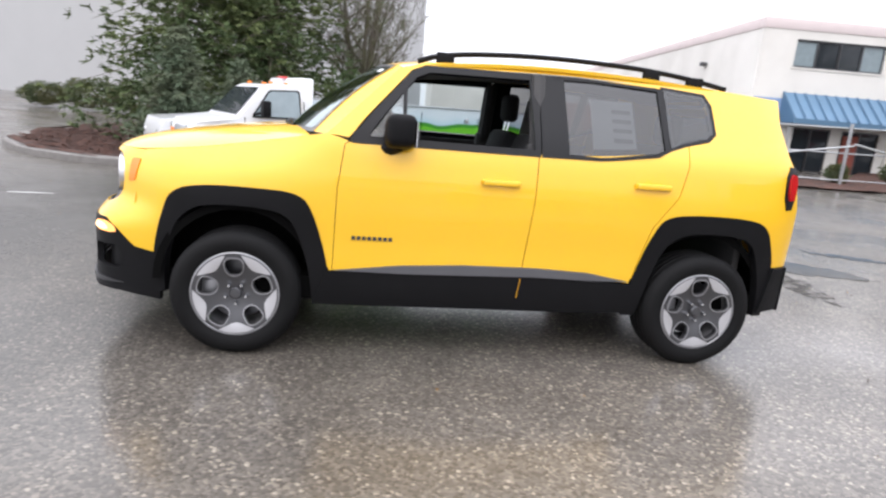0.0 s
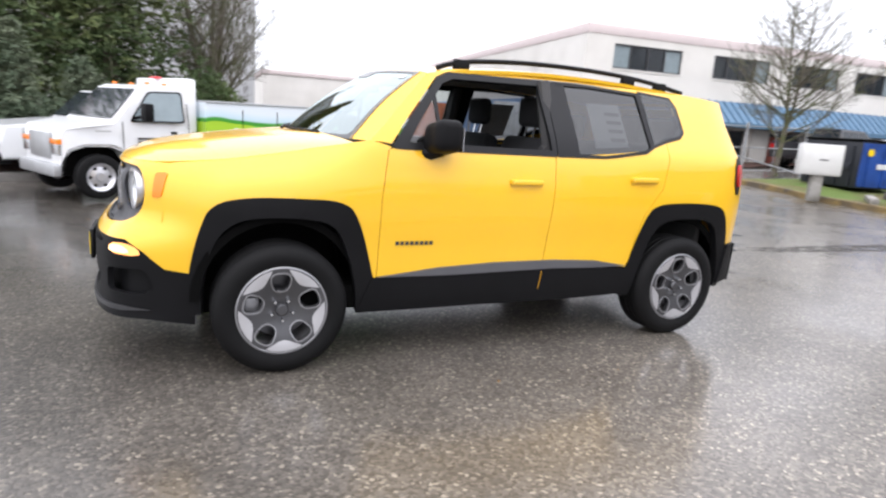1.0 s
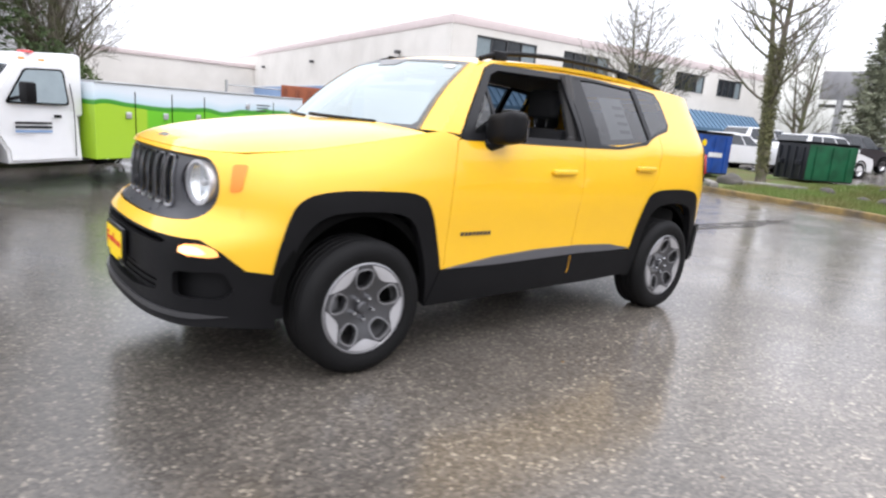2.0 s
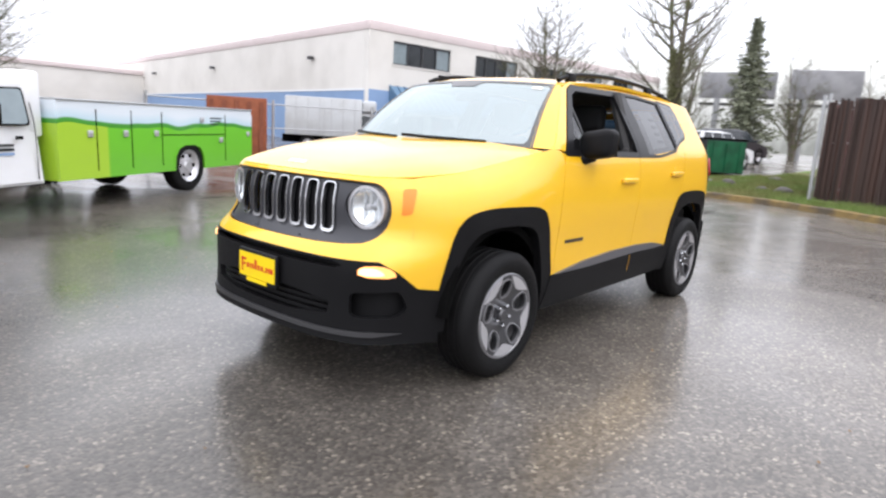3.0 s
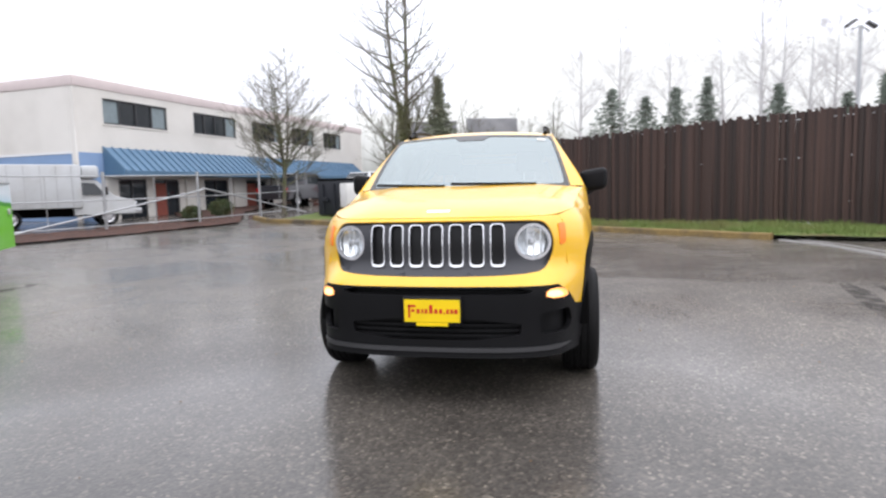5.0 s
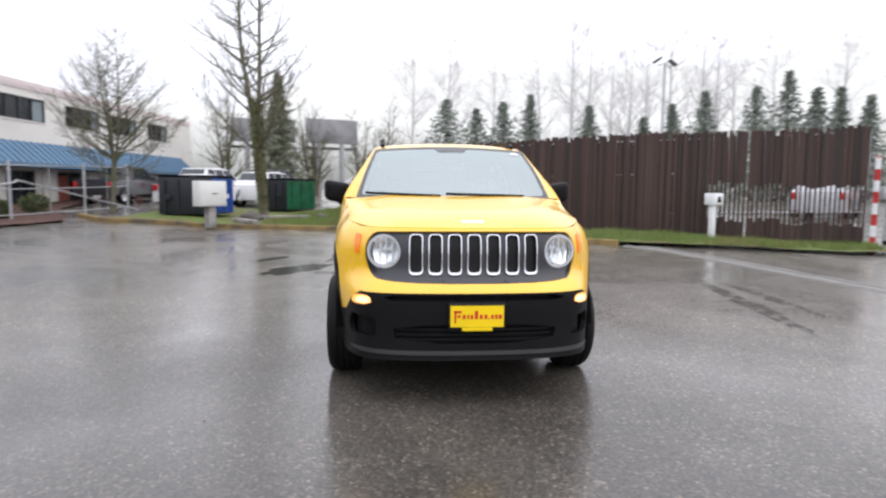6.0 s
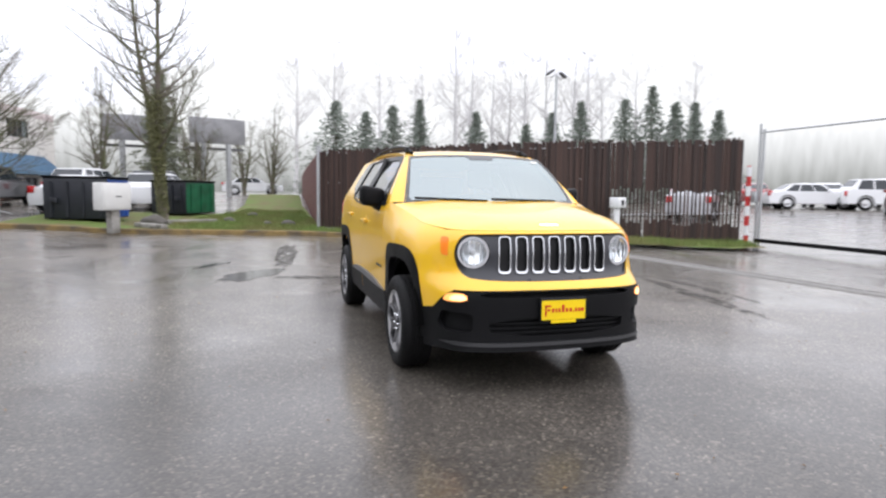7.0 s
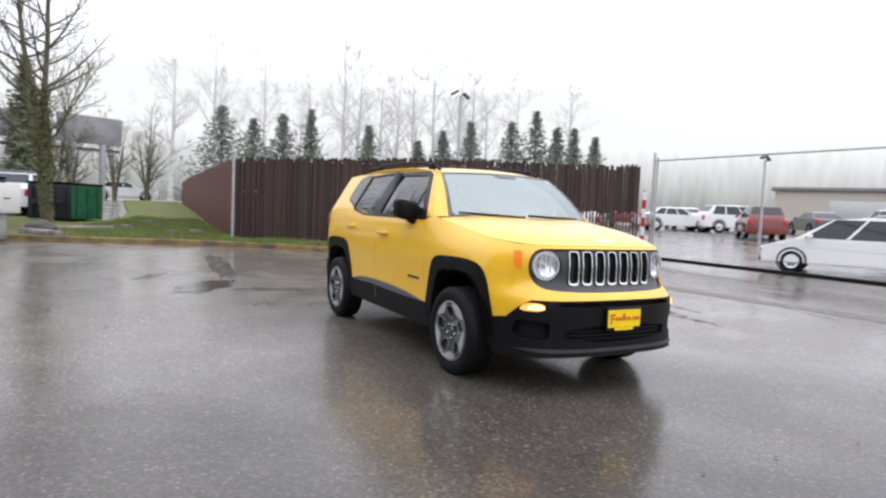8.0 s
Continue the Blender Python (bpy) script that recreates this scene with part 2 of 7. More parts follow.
# ---- the yellow car: x runs to its tail, y to its right-hand side, z up; wheels at x = -1.285 and 1.285 ----
PLAN = [(-2.05, 0), (-2.045, 0.2), (-2.022, 0.4), (-1.966, 0.55), (-1.87, 0.65), (-1.73, 0.742), (-1.5, 0.83), (-1.2, 0.864)]
ARC = [0.0]
for (xa, ya), (xb, yb) in zip(PLAN, PLAN[1:]):
    ARC.append(ARC[-1] + math.hypot(xb - xa, yb - ya))
plan_x = table([(-0.2, -2.045), *[(s, p[0]) for s, p in zip(ARC, PLAN)]])
plan_y = table([(-0.2, -0.2), *[(s, p[1]) for s, p in zip(ARC, PLAN)]])
x_to_s = table([(p[0], s) for s, p in list(zip(ARC, PLAN))[2:]])
S_END = ARC[-1]
front_bulge = table([(0.20, 0.05), (0.26, 0.095), (0.31, 0.09), (0.45, 0.085), (0.6, 0.085), (0.66, 0.075), (0.71, 0.035), (0.76, 0.0), (0.9, -0.005), (1.0, -0.035), (1.06, -0.1)])
door_side = table([(0.2, -0.06), (0.35, -0.025), (0.5, -0.015), (0.62, -0.012), (0.8, 0.0), (0.95, 0.0), (1.0, -0.006), (1.1, -0.018), (1.18, -0.035), (1.3, -0.105), (1.6, -0.29), (1.7, -0.36)])
fender_side = table([(0.2, -0.05), (0.5, -0.015), (0.8, 0.0), (0.9, -0.012), (0.98, -0.04), (1.05, -0.095), (1.1, -0.16), (1.14, -0.24), (1.2, -0.36)])


def wrap(s, z):
    """The body's skin round the car's half: s runs from the nose's middle round the corner and back along the side."""
    if s >= S_END:
        x, y, nx, ny = PLAN[-1][0] + s - S_END, PLAN[-1][1], 0.0, 1.0
    else:
        x, y = plan_x(s), plan_y(s)
        dx, dy = plan_x(s + 0.01) - plan_x(s - 0.01), plan_y(s + 0.01) - plan_y(s - 0.01)
        k = math.hypot(dx, dy)
        nx, ny = -dy / k, dx / k
    w = 1 - step01(0.55, 1.05, s)
    f = 1 - step01(-1.65, -0.74, x)
    off = w * front_bulge(z) + (1 - w) * (f * fender_side(z) + (1 - f) * door_side(z))
    off += 0.022 * math.exp(-((x + 1.62) / 0.13) ** 2)
    if x > 1.55:
        off -= 0.26 * ((x - 1.55) / 0.5) ** 2.2
    return x + nx * off, y + ny * off, z


def side_chart(side, lift=0.0):
    """Chart of the side in (x, z); lift stands off the skin."""
    def f(x, z):
        s = x_to_s(x) if x < PLAN[-1][0] else S_END + x - PLAN[-1][0]
        px, py, pz = wrap(s, z)
        # the belt line dips along the front door
        pz -= 0.024 * math.exp(-(((z - 1.165) / 0.07) ** 2)) * step01(-0.85, -0.70, x) * step01(1.0, 0.6, x)
        return px, side * (py + lift), pz
    return f


def nose_chart(lift=0.0):
    """Chart of the nose in (s, z), with s below zero on the car's left."""
    def f(s, z):
        px, py, pz = wrap(abs(s), z)
        w = 1 - step01(0.5, 1.0, abs(s))
        return px - lift * w, (1 if s >= 0 else -1) * (py + lift * (1 - w)), pz
    return f


hood_line = table([(-2.05, 0.995), (-2.01, 1.012), (-1.965, 1.034), (-1.88, 1.068), (-1.7, 1.105), (-1.4, 1.15), (-1.1, 1.185), (-0.95, 1.195)])
roof_line = table([(-0.66, 1.555), (-0.48, 1.60), (-0.2, 1.628), (0.3, 1.65), (0.8, 1.645), (1.3, 1.615), (1.6, 1.575), (1.72, 1.55)])


edge_z = table([(-2.1, 1.018), (-1.85, 1.018), (-1.7, 1.032), (-1.4, 1.072), (-1.1, 1.128), (-0.93, 1.162)])
HOOD_EDGE = []
for k in range(64):
    s = (S_END + 0.26) * k / 63
    x0 = wrap(s, 1.0)[0]
    HOOD_EDGE.append(wrap(s, edge_z(x0)))


def hood_chart(x, y):
    """The hood: level with the wings along its edge, crowned between."""
    half, z = HOOD_EDGE[-1][1], HOOD_EDGE[-1][2]
    for a, b in zip(HOOD_EDGE, HOOD_EDGE[1:]):
        if a[0] <= x <= b[0]:
            t = (x - a[0]) / max(1e-6, b[0] - a[0])
            half, z = a[1] + (b[1] - a[1]) * t, a[2] + (b[2] - a[2]) * t
            break
    r = min(1.0, abs(y) / max(half, 0.05))
    crease = 0.006 * step01(0.80, 0.62, r)
    return x, y, z + 0.002 + max(0.0, hood_line(x) - z) * (1 - r ** 5) + crease * step01(-1.96, -1.7, x)


def roof_chart(x, y):
    return x + 0.1 * (abs(y) / 0.62) ** 2 * step01(0.2, -0.6, x), y * 0.955, roof_line(x) - 0.035 * (abs(y) / 0.64) ** 2.5


def shield_chart(u, v):
    """The windshield: u from -1 to 1 across, v from 0 at the cowl to 1 at the roof."""
    bx, by, bz = -1.13 + 0.20 * u * u, 0.728 * u, 1.168 + 0.006 * u * u
    tx, ty, tz = -0.60 + 0.085 * u * u, 0.590 * u, 1.572 - 0.02 * u * u
    h = 0.03 * math.sin(math.pi * v)
    return bx + (tx - bx) * v - h * 0.5, by + (ty - by) * v, bz + (tz - bz) * v + h * 0.7


FRONT_FLARE_OUT = rounded([(-1.71, 0.30), (-1.71, 0.46), (-1.655, 0.72), (-1.60, 0.85), (-1.45, 0.885), (-1.2, 0.885), (-1.0, 0.875), (-0.915, 0.81), (-0.815, 0.47), (-0.81, 0.28)], 2, False)
FRONT_FLARE_IN = rounded([(-1.655, 0.30), (-1.65, 0.45), (-1.60, 0.66), (-1.51, 0.765), (-1.38, 0.79), (-1.15, 0.785), (-1.03, 0.75), (-0.97, 0.64), (-0.915, 0.45), (-0.90, 0.28)], 2, False)
REAR_FLARE_OUT = rounded([(0.84, 0.28), (0.85, 0.47), (0.955, 0.80), (1.03, 0.872), (1.22, 0.888), (1.5, 0.884), (1.63, 0.85), (1.70, 0.70), (1.735, 0.60), (1.735, 0.30)], 2, False)
REAR_FLARE_IN = rounded([(0.92, 0.28), (0.95, 0.45), (1.01, 0.66), (1.09, 0.755), (1.22, 0.785), (1.45, 0.78), (1.56, 0.74), (1.62, 0.60), (1.66, 0.45), (1.67, 0.30)], 2, False)


def wheel(parent, x, side):
    """Tyre, grey alloy disc with five rounded windows, bright machined outer faces, hub and nuts."""
    w = new("wheel")
    w.parent = parent
    w.matrix_local = pose(x, side * 0.775, 0.329) @ (Matrix.Identity(4) if side < 0 else pose(0, 0, 0, 0, 0, 180)) @ Matrix.Diagonal((0.96, 1, 0.96, 1))
    prof = [(0.222, 0.09), (0.226, -0.085), (0.234, -0.100), (0.256, -0.109), (0.285, -0.113), (0.310, -0.107), (0.328, -0.095), (0.338, -0.08)]
    for k in range(4):
        y = -0.06 + 0.04 * k
        prof += [(0.343, y - 0.012), (0.343, y + 0.012), (0.336, y + 0.015), (0.336, y + 0.024)]
    prof += [(0.343, 0.09), (0.329, 0.1), (0.285, 0.112), (0.25, 0.108), (0.222, 0.09)]
    part("tyre", lathe(prof, steps=96), RUBBER, w, "black rubber tyre")
    part("rim", lathe([(0.222, -0.085), (0.233, -0.094), (0.233, -0.101), (0.226, -0.104), (0.219, -0.097), (0.205, -0.05), (0.195, 0.08), (0.222, 0.08)], steps=64), RIM_LIGHT, w, "grey alloy rim")

    def window(a, grow):
        c, s = math.cos(a), math.sin(a)
        out = []
        for j in range(22):
            b = 2 * math.pi * j / 22
            u = 0.047 * grow * abs(math.cos(b)) ** 0.75 * (1 if math.cos(b) > 0 else -1)
            v = 0.050 * grow * abs(math.sin(b)) ** 0.75 * (1 if math.sin(b) > 0 else -1)
            u *= 1 + 0.16 * v / 0.05
            out.append((c * (0.147 + v) - s * u, s * (0.147 + v) + c * u))
        return out

    def face(u, v):
        r = math.hypot(u, v)
        return u, -0.066 - 0.034 * step01(0.02, 0.21, r), v

    ring = [(0.222 * math.cos(2 * math.pi * j / 50), 0.222 * math.sin(2 * math.pi * j / 50)) for j in range(50)]
    part("wheel_disc", panel(ring, face, [window(radians(93 + 72 * k), 1.0) for k in range(5)], 0.02, 0.035, (0, -1, 0)), RIM_GREY, w, "grey painted alloy disc with five windows")
    for k in range(5):
        a0 = radians(93 + 36 + 72 * k)
        arcs = [(0.2185 * math.sin(radians(q)), 0.2185 * math.cos(radians(q))) for q in (-25, -17, -9, 0, 9, 17, 25)]
        pts = [*arcs, (0.074, 0.188), (0.048, 0.177), (0.026, 0.166), (0.0, 0.160), (-0.026, 0.166), (-0.048, 0.177), (-0.074, 0.188)]
        c, s = math.cos(a0 - math.pi / 2), math.sin(a0 - math.pi / 2)
        out = [(c * u - s * v, s * u + c * v) for u, v in pts]
        part("spoke_face", panel(out, lambda u, v: (face(u, v)[0], face(u, v)[1] - 0.005, face(u, v)[2]), (), 0.025, 0.006, (0, -1, 0)), SILVER, w, "machined bright spoke face")
        b0 = radians(93 + 72 * k)
        part("window_lip", panel(window(b0, 1.10), lambda u, v: (face(u, v)[0], face(u, v)[1] - 0.007, face(u, v)[2]), [window(b0, 0.98)], 0.02, 0.014, (0, -1, 0)), RIM_LIGHT, w)
        nut = lathe([(0, -0.096), (0.007, -0.096), (0.011, -0.088), (0.011, -0.06)], steps=8)
        q = radians(93 + 36 + 72 * k)
        bmesh.ops.translate(nut, verts=nut.verts, vec=(0.056 * math.cos(q), 0, 0.056 * math.sin(q)))
        part("wheel_nut", nut, CHROME, w)
    part("hub_cap", lathe([(0, -0.094), (0.026, -0.093), (0.033, -0.084), (0.033, -0.06)], steps=24), RIM_GREY, w)
    part("brake_disc", lathe([(0.05, 0.0), (0.165, 0.0), (0.165, 0.02), (0.05, 0.02)], steps=32), RIM_GREY, w)
    part("brake_caliper", box(-0.19, -0.10, -0.03, 0.04, -0.05, 0.06, 0.015), RIM_LIGHT, w)
    return w


def seat(parent, x, y, rear=False):
    s = new("rear_seat" if rear else "front_seat")
    s.parent = parent
    s.matrix_local = pose(x, y, 0.52)
    wd = 0.6 if rear else 0.25
    part("cushion", box(-0.25, 0.27, -wd, wd, 0.0, 0.17, 0.05), FABRIC, s)
    back = box(-0.06, 0.08, -wd, wd, 0.0, 0.62, 0.05)
    bmesh.ops.rotate(back, verts=back.verts, cent=(0, 0, 0), matrix=Matrix.Rotation(radians(16), 3, "Y"))
    bmesh.ops.translate(back, verts=back.verts, vec=(0.24, 0, 0.12))
    part("backrest", back, FABRIC, s)
    for yy in ((-0.35, 0.35) if rear else (0,)):
        hr = box(-0.045, 0.045, -0.125, 0.125, 0, 0.19, 0.04, seg=3)
        bmesh.ops.translate(hr, verts=hr.verts, vec=(0.42, yy, 0.78 if not rear else 0.72))
        part("headrest", hr, FABRIC, s)
        for dy in (-0.05, 0.05):
            part("headrest_post", tube([(0.40, yy + dy, 0.70), (0.42, yy + dy, 0.80)], 0.006), CHROME, s)
    return s


def mirror(parent, side):
    m = new("door_mirror")
    m.parent = parent
    shell = box(-0.075, 0.06, -0.105, 0.105, -0.08, 0.085, 0.045, seg=4)
    for v in shell.verts:
        v.co.x -= 0.04 * (1 - abs(v.co.y) / 0.12) * (v.co.x < 0)
        v.co.z += 0.02 * v.co.y / 0.12 * side
    bmesh.ops.translate(shell, verts=shell.verts, vec=(-0.475, side * 0.893, 1.21))
    part("mirror_shell", shell, BLACK_PLASTIC, m, "grained black plastic mirror housing")
    part("mirror_glass", box(-0.417, -0.411, side * 0.893 - 0.085, side * 0.893 + 0.085, 1.15, 1.27), CHROME, m)
    foot = tube([(-0.56, side * 0.80, 1.125), (-0.53, side * 0.83, 1.13), (-0.49, side * 0.875, 1.15)], [0.045, 0.04, 0.035], 10)
    part("mirror_foot", foot, BLACK_PLASTIC, m)


def door(parent, side, rear):
    """A side door with its window, frame, handle and, at the front, the open window's dark channel."""
    d = new("rear_door" if rear else "front_door")
    d.parent = parent
    up = (0, side, 0)
    flat = side_chart(side)
    if not rear:
        skin = [(-0.800, 0.475), (-0.791, 0.9), (-0.761, 1.15), (-0.70, 1.182), (0.251, 1.175), (0.247, 0.9), (0.217, 0.50), (-0.1, 0.50), (-0.45, 0.48)]
        frame_out = [(-0.74, 1.178), (-0.43, 1.532), (-0.36, 1.565), (0.1, 1.573), (0.262, 1.575), (0.262, 1.165), (-0.73, 1.165)]
        frame_in = [(-0.645, 1.20), (-0.405, 1.50), (-0.335, 1.53), (0.215, 1.54), (0.23, 1.195)]
        hx = 0.055
    else:
        skin = [(0.2555, 1.175), (0.95, 1.205), (1.02, 1.245), (1.110, 1.27), (1.107, 1.15), (1.065, 0.98), (0.935, 0.80), (0.85, 0.475), (0.6, 0.49), (0.2215, 0.50), (0.2515, 0.9)]
        frame_out = [(0.268, 1.165), (0.268, 1.575), (0.5, 1.578), (0.95, 1.562), (0.99, 1.555), (1.0, 1.222), (0.93, 1.188), (0.6, 1.168)]
        frame_in = [(0.42, 1.187), (0.41, 1.558), (0.6, 1.56), (0.962, 1.543), (0.968, 1.225), (0.92, 1.205), (0.6, 1.184)]
        hx = 0.905
    part("door_skin", panel(skin, flat, (), 0.05, 0.012, up), YELLOW, d, "glossy yellow painted door panel")
    part("window_frame", panel(frame_out, side_chart(side, 0.004), [frame_in], 0.05, 0.02, up), GLOSS_BLACK, d, "black window surround")
    if rear:
        part("window_pane", panel(frame_in, side_chart(side, -0.006), (), 0.12, 0, up), TINTED, d, "dark tinted window glass")
        part("window_sticker", panel([(0.56, 1.215), (0.81, 1.225), (0.81, 1.47), (0.56, 1.465)], side_chart(side, -0.014), (), 0.1, 0.002, up), SHEET, d, "white price sheet behind tinted glass")
        for k in range(4):
            part("sticker_bar", panel([(0.68, 1.40 - 0.05 * k), (0.79, 1.40 - 0.05 * k), (0.79, 1.42 - 0.05 * k), (0.68, 1.42 - 0.05 * k)], side_chart(side, -0.011), (), 0.1, 0.001, up), PRINT, d)
    else:
        quarter = [(-0.64, 1.20), (-0.47, 1.41), (-0.47, 1.20)]
        part("fixed_pane", panel(quarter, side_chart(side, -0.006), (), 0.1, 0, up), CLEAR, d)
        if side > 0:
            part("window_pane", panel([(-0.46, 1.20), (-0.46, 1.43), (-0.405, 1.50), (-0.335, 1.53), (0.215, 1.54), (0.23, 1.195)], side_chart(side, -0.008), (), 0.12, 0, up), SIDE_GLASS, d, "closed front window glass")
        part("window_divider", panel([(-0.475, 1.20), (-0.475, 1.415), (-0.455, 1.44), (-0.455, 1.20)], side_chart(side, 0.0), (), 0.1, 0.015, up), GLOSS_BLACK, d)
    zc = 1.026 if rear else 0.992
    x, y, z = flat(hx, zc)
    grip = box(-0.105, 0.105, -0.014, 0.014, -0.016, 0.016, 0.01)
    for v in grip.verts:
        v.co.y += side * (0.03 - 0.03 * (abs(v.co.x) / 0.105) ** 3)
    bmesh.ops.translate(grip, verts=grip.verts, vec=(x, y + side * 0.008, z))
    part("door_handle", grip, YELLOW, d, "body-coloured pull handle")
    cup = [(hx + 0.05 * math.cos(a), zc + 0.012 + 0.042 * math.sin(a)) for a in [2 * math.pi * k / 20 for k in range(20)]]
    part("handle_recess", panel(cup, side_chart(side, 0.003), (), 0.02, 0.002, up), YELLOW, d)
    part("door_liner", panel([(a, min(b, 1.16)) for a, b in skin], side_chart(side, -0.06), (), 0.12, 0.01, up), TRIM, d)
    return d


def cladding(parent, side):
    """Black flares over the wheels and the black sill with its silver strip."""
    up = (0, side, 0)
    for name, outer, inner in (("front_flare", FRONT_FLARE_OUT, FRONT_FLARE_IN), ("rear_flare", REAR_FLARE_OUT, REAR_FLARE_IN)):
        loop = [*outer, *inner[::-1]]
        part(name, panel(loop, side_chart(side, 0.004), (), 0.035, 0.05, up), BLACK_PLASTIC, parent, "grained black plastic wheel-arch flare")
    sill = [(-0.90, 0.28), (-0.83, 0.47), (-0.78, 0.475), (-0.4, 0.485), (0.3, 0.495), (0.8, 0.47), (0.86, 0.47), (0.92, 0.30), (0.5, 0.285)]
    part("sill", panel(sill, side_chart(side, 0.010), (), 0.05, 0.05, up), BLACK_PLASTIC, parent, "black plastic sill cladding")
    strip = [(-0.79, 0.476), (-0.45, 0.516), (-0.1, 0.535), (0.3, 0.538), (0.6, 0.525), (0.84, 0.485), (0.6, 0.482), (0.3, 0.488), (-0.4, 0.473)]
    part("sill_strip", panel(strip, side_chart(side, 0.016), (), 0.05, 0.02, up), mat("sill_strip_grey", (0.085, 0.085, 0.092), 0.35), parent, "grey strip along the sill")
    # darker copy of the body yellow, with the gap's shade in its colour
    part("sill_gap", panel([(0.2045, 0.365), (0.2085, 0.365), (0.2195, 0.474), (0.2155, 0.474)], side_chart(side, 0.0115), (), 0.05, 0.004, up), mat("shaded_yellow_edge", (0.55, 0.27, 0.008), 0.5), parent, "yellow paint showing in the gap of the sill cladding")


def build_car():
    car = thing("car", 0, 0, 0, 0, "bright yellow compact off-road car with black cladding and front windows down", "car")
    for side in (-1, 1):
        up = (0, side, 0)
        ch = side_chart(side)
        fender = [(-1.82, 0.52), (-1.80, 1.018), (-1.70, 1.032), (-1.4, 1.072), (-1.1, 1.128), (-0.93, 1.164), (-0.86, 1.178), (-0.745, 1.168), (-0.765, 1.15), (-0.795, 0.9), (-0.803, 0.47),
                  (-0.812, 0.46), *[(x, z - 0.012) for x, z in FRONT_FLARE_OUT[::-1] if z > 0.48], (-1.76, 0.5)]
        part("front_fender", panel(fender, ch, (), 0.04, 0.012, up), YELLOW, car, "glossy yellow front wing")
        for rear in (False, True):
            door(car, side, rear)
        quarter = [(0.86, 0.50), *[(x, z - 0.01) for x, z in REAR_FLARE_OUT if z > 0.5], (1.78, 0.60), (1.86, 0.60), (1.86, 0.95), (1.815, 1.12), (1.755, 1.24), (1.725, 1.42), (1.75, 1.555), (1.24, 1.59), (1.24, 1.53),
                   (1.265, 1.32), (1.22, 1.30), (1.115, 1.275), (1.112, 1.15), (1.07, 0.98), (0.94, 0.80)]
        part("rear_quarter", panel(quarter, ch, (), 0.05, 0.012, up), YELLOW, car, "glossy yellow rear quarter panel")
        qwin = [(1.0, 1.238), (1.0, 1.555), (1.235, 1.535), (1.265, 1.485), (1.268, 1.34), (1.23, 1.305), (1.1, 1.276)]
        part("quarter_window", panel(qwin, side_chart(side, 0.007), (), 0.08, 0, up), TINTED, car, "dark tinted quarter glass")
        part("quarter_surround", panel([(0.985, 1.218), (0.985, 1.572), (1.25, 1.552), (1.287, 1.49), (1.29, 1.33), (1.242, 1.288), (1.1, 1.256)], side_chart(side, 0.004), [[(1.02, 1.255), (1.02, 1.54), (1.225, 1.522), (1.25, 1.48), (1.253, 1.35), (1.22, 1.318), (1.1, 1.29)]], 0.04, 0.02, up), GLOSS_BLACK, car)
        cant = [(-0.745, 1.185), (-0.435, 1.535), (-0.36, 1.568), (0.265, 1.578), (0.5, 1.58), (1.0, 1.56), (1.24, 1.545), (1.24, 1.59), (0.8, 1.61), (0.0, 1.605), (-0.36, 1.582), (-0.50, 1.535), (-0.86, 1.175)]
        part("roof_side", panel(cant, ch, (), 0.04, 0.012, up), YELLOW, car, "yellow roof side rail and pillar")
        # the pillar between windshield and door
        bm = bmesh.new()
        va, vb = [], []
        for k in range(9):
            v = k / 8
            va.append(bm.verts.new(Vector(shield_chart(side * 0.985, v)) + Vector((0, 0, 0.004))))
            vb.append(bm.verts.new(ch(-0.845 + 0.36 * v, 1.175 + 0.372 * v)))
        for k in range(8):
            bm.faces.new((va[k], va[k + 1], vb[k + 1], vb[k]))
        part("windshield_pillar", bm, YELLOW, car)
        cladding(car, side)
        mirror(car, side)
        # roof rail on its feet
        rail = [(-0.40, 1.588), (-0.30, 1.624), (-0.1, 1.653), (0.3, 1.675), (0.8, 1.668), (1.15, 1.640), (1.42, 1.595)]
        rail = [(x, side * 0.535, z) for x, z in rounded(rail, 2, False)]
        part("roof_rail", tube(rail, 0.0145, 10), BLACK_PLASTIC, car, "black roof rail")
        for fx in (-0.25, 0.95, 1.22):
            part("rail_foot", box(fx - 0.05, fx + 0.05, side * 0.535 - 0.016, side * 0.535 + 0.016, 1.575, roof_line(fx) + 0.022, 0.008), BLACK_PLASTIC, car)
        # side marker and name badge
        part("side_marker", panel(soft([(-1.858, 0.852), (-1.818, 0.862), (-1.800, 0.975), (-1.852, 0.972)], 0.012), side_chart(side, 0.006), (), 0.03, 0.01, up), AMBER, car, "orange side marker lamp")
        badge = part("name_badge", panel([(-0.715, 0.641), (-0.488, 0.641), (-0.488, 0.669), (-0.715, 0.669)], side_chart(side, 0.001), (), 0.05, 0.002, up), YELLOW, car, "raised name badge in grey letters")
        for k in range(8):
            u = -0.708 + 0.0275 * k
            part("badge_bar", panel([(u, 0.645), (u + 0.019, 0.645), (u + 0.019, 0.665), (u, 0.665)], side_chart(side, 0.0055), (), 0.05, 0.003, up), BADGE_GREY, badge)
        tail = rounded([(1.745, 1.00), (1.80, 1.00), (1.81, 1.14), (1.745, 1.15)], 1)
        part("tail_lamp", panel(tail, side_chart(side, 0.02), (), 0.04, 0.04, up), RED_LENS, car, "red tail lamp")
        part("tail_lamp_housing", panel(rounded([(1.722, 0.945), (1.81, 0.945), (1.82, 1.185), (1.722, 1.19)], 1), side_chart(side, 0.006), (), 0.04, 0.03, up), GLOSS_BLACK, car, "black tail lamp surround")
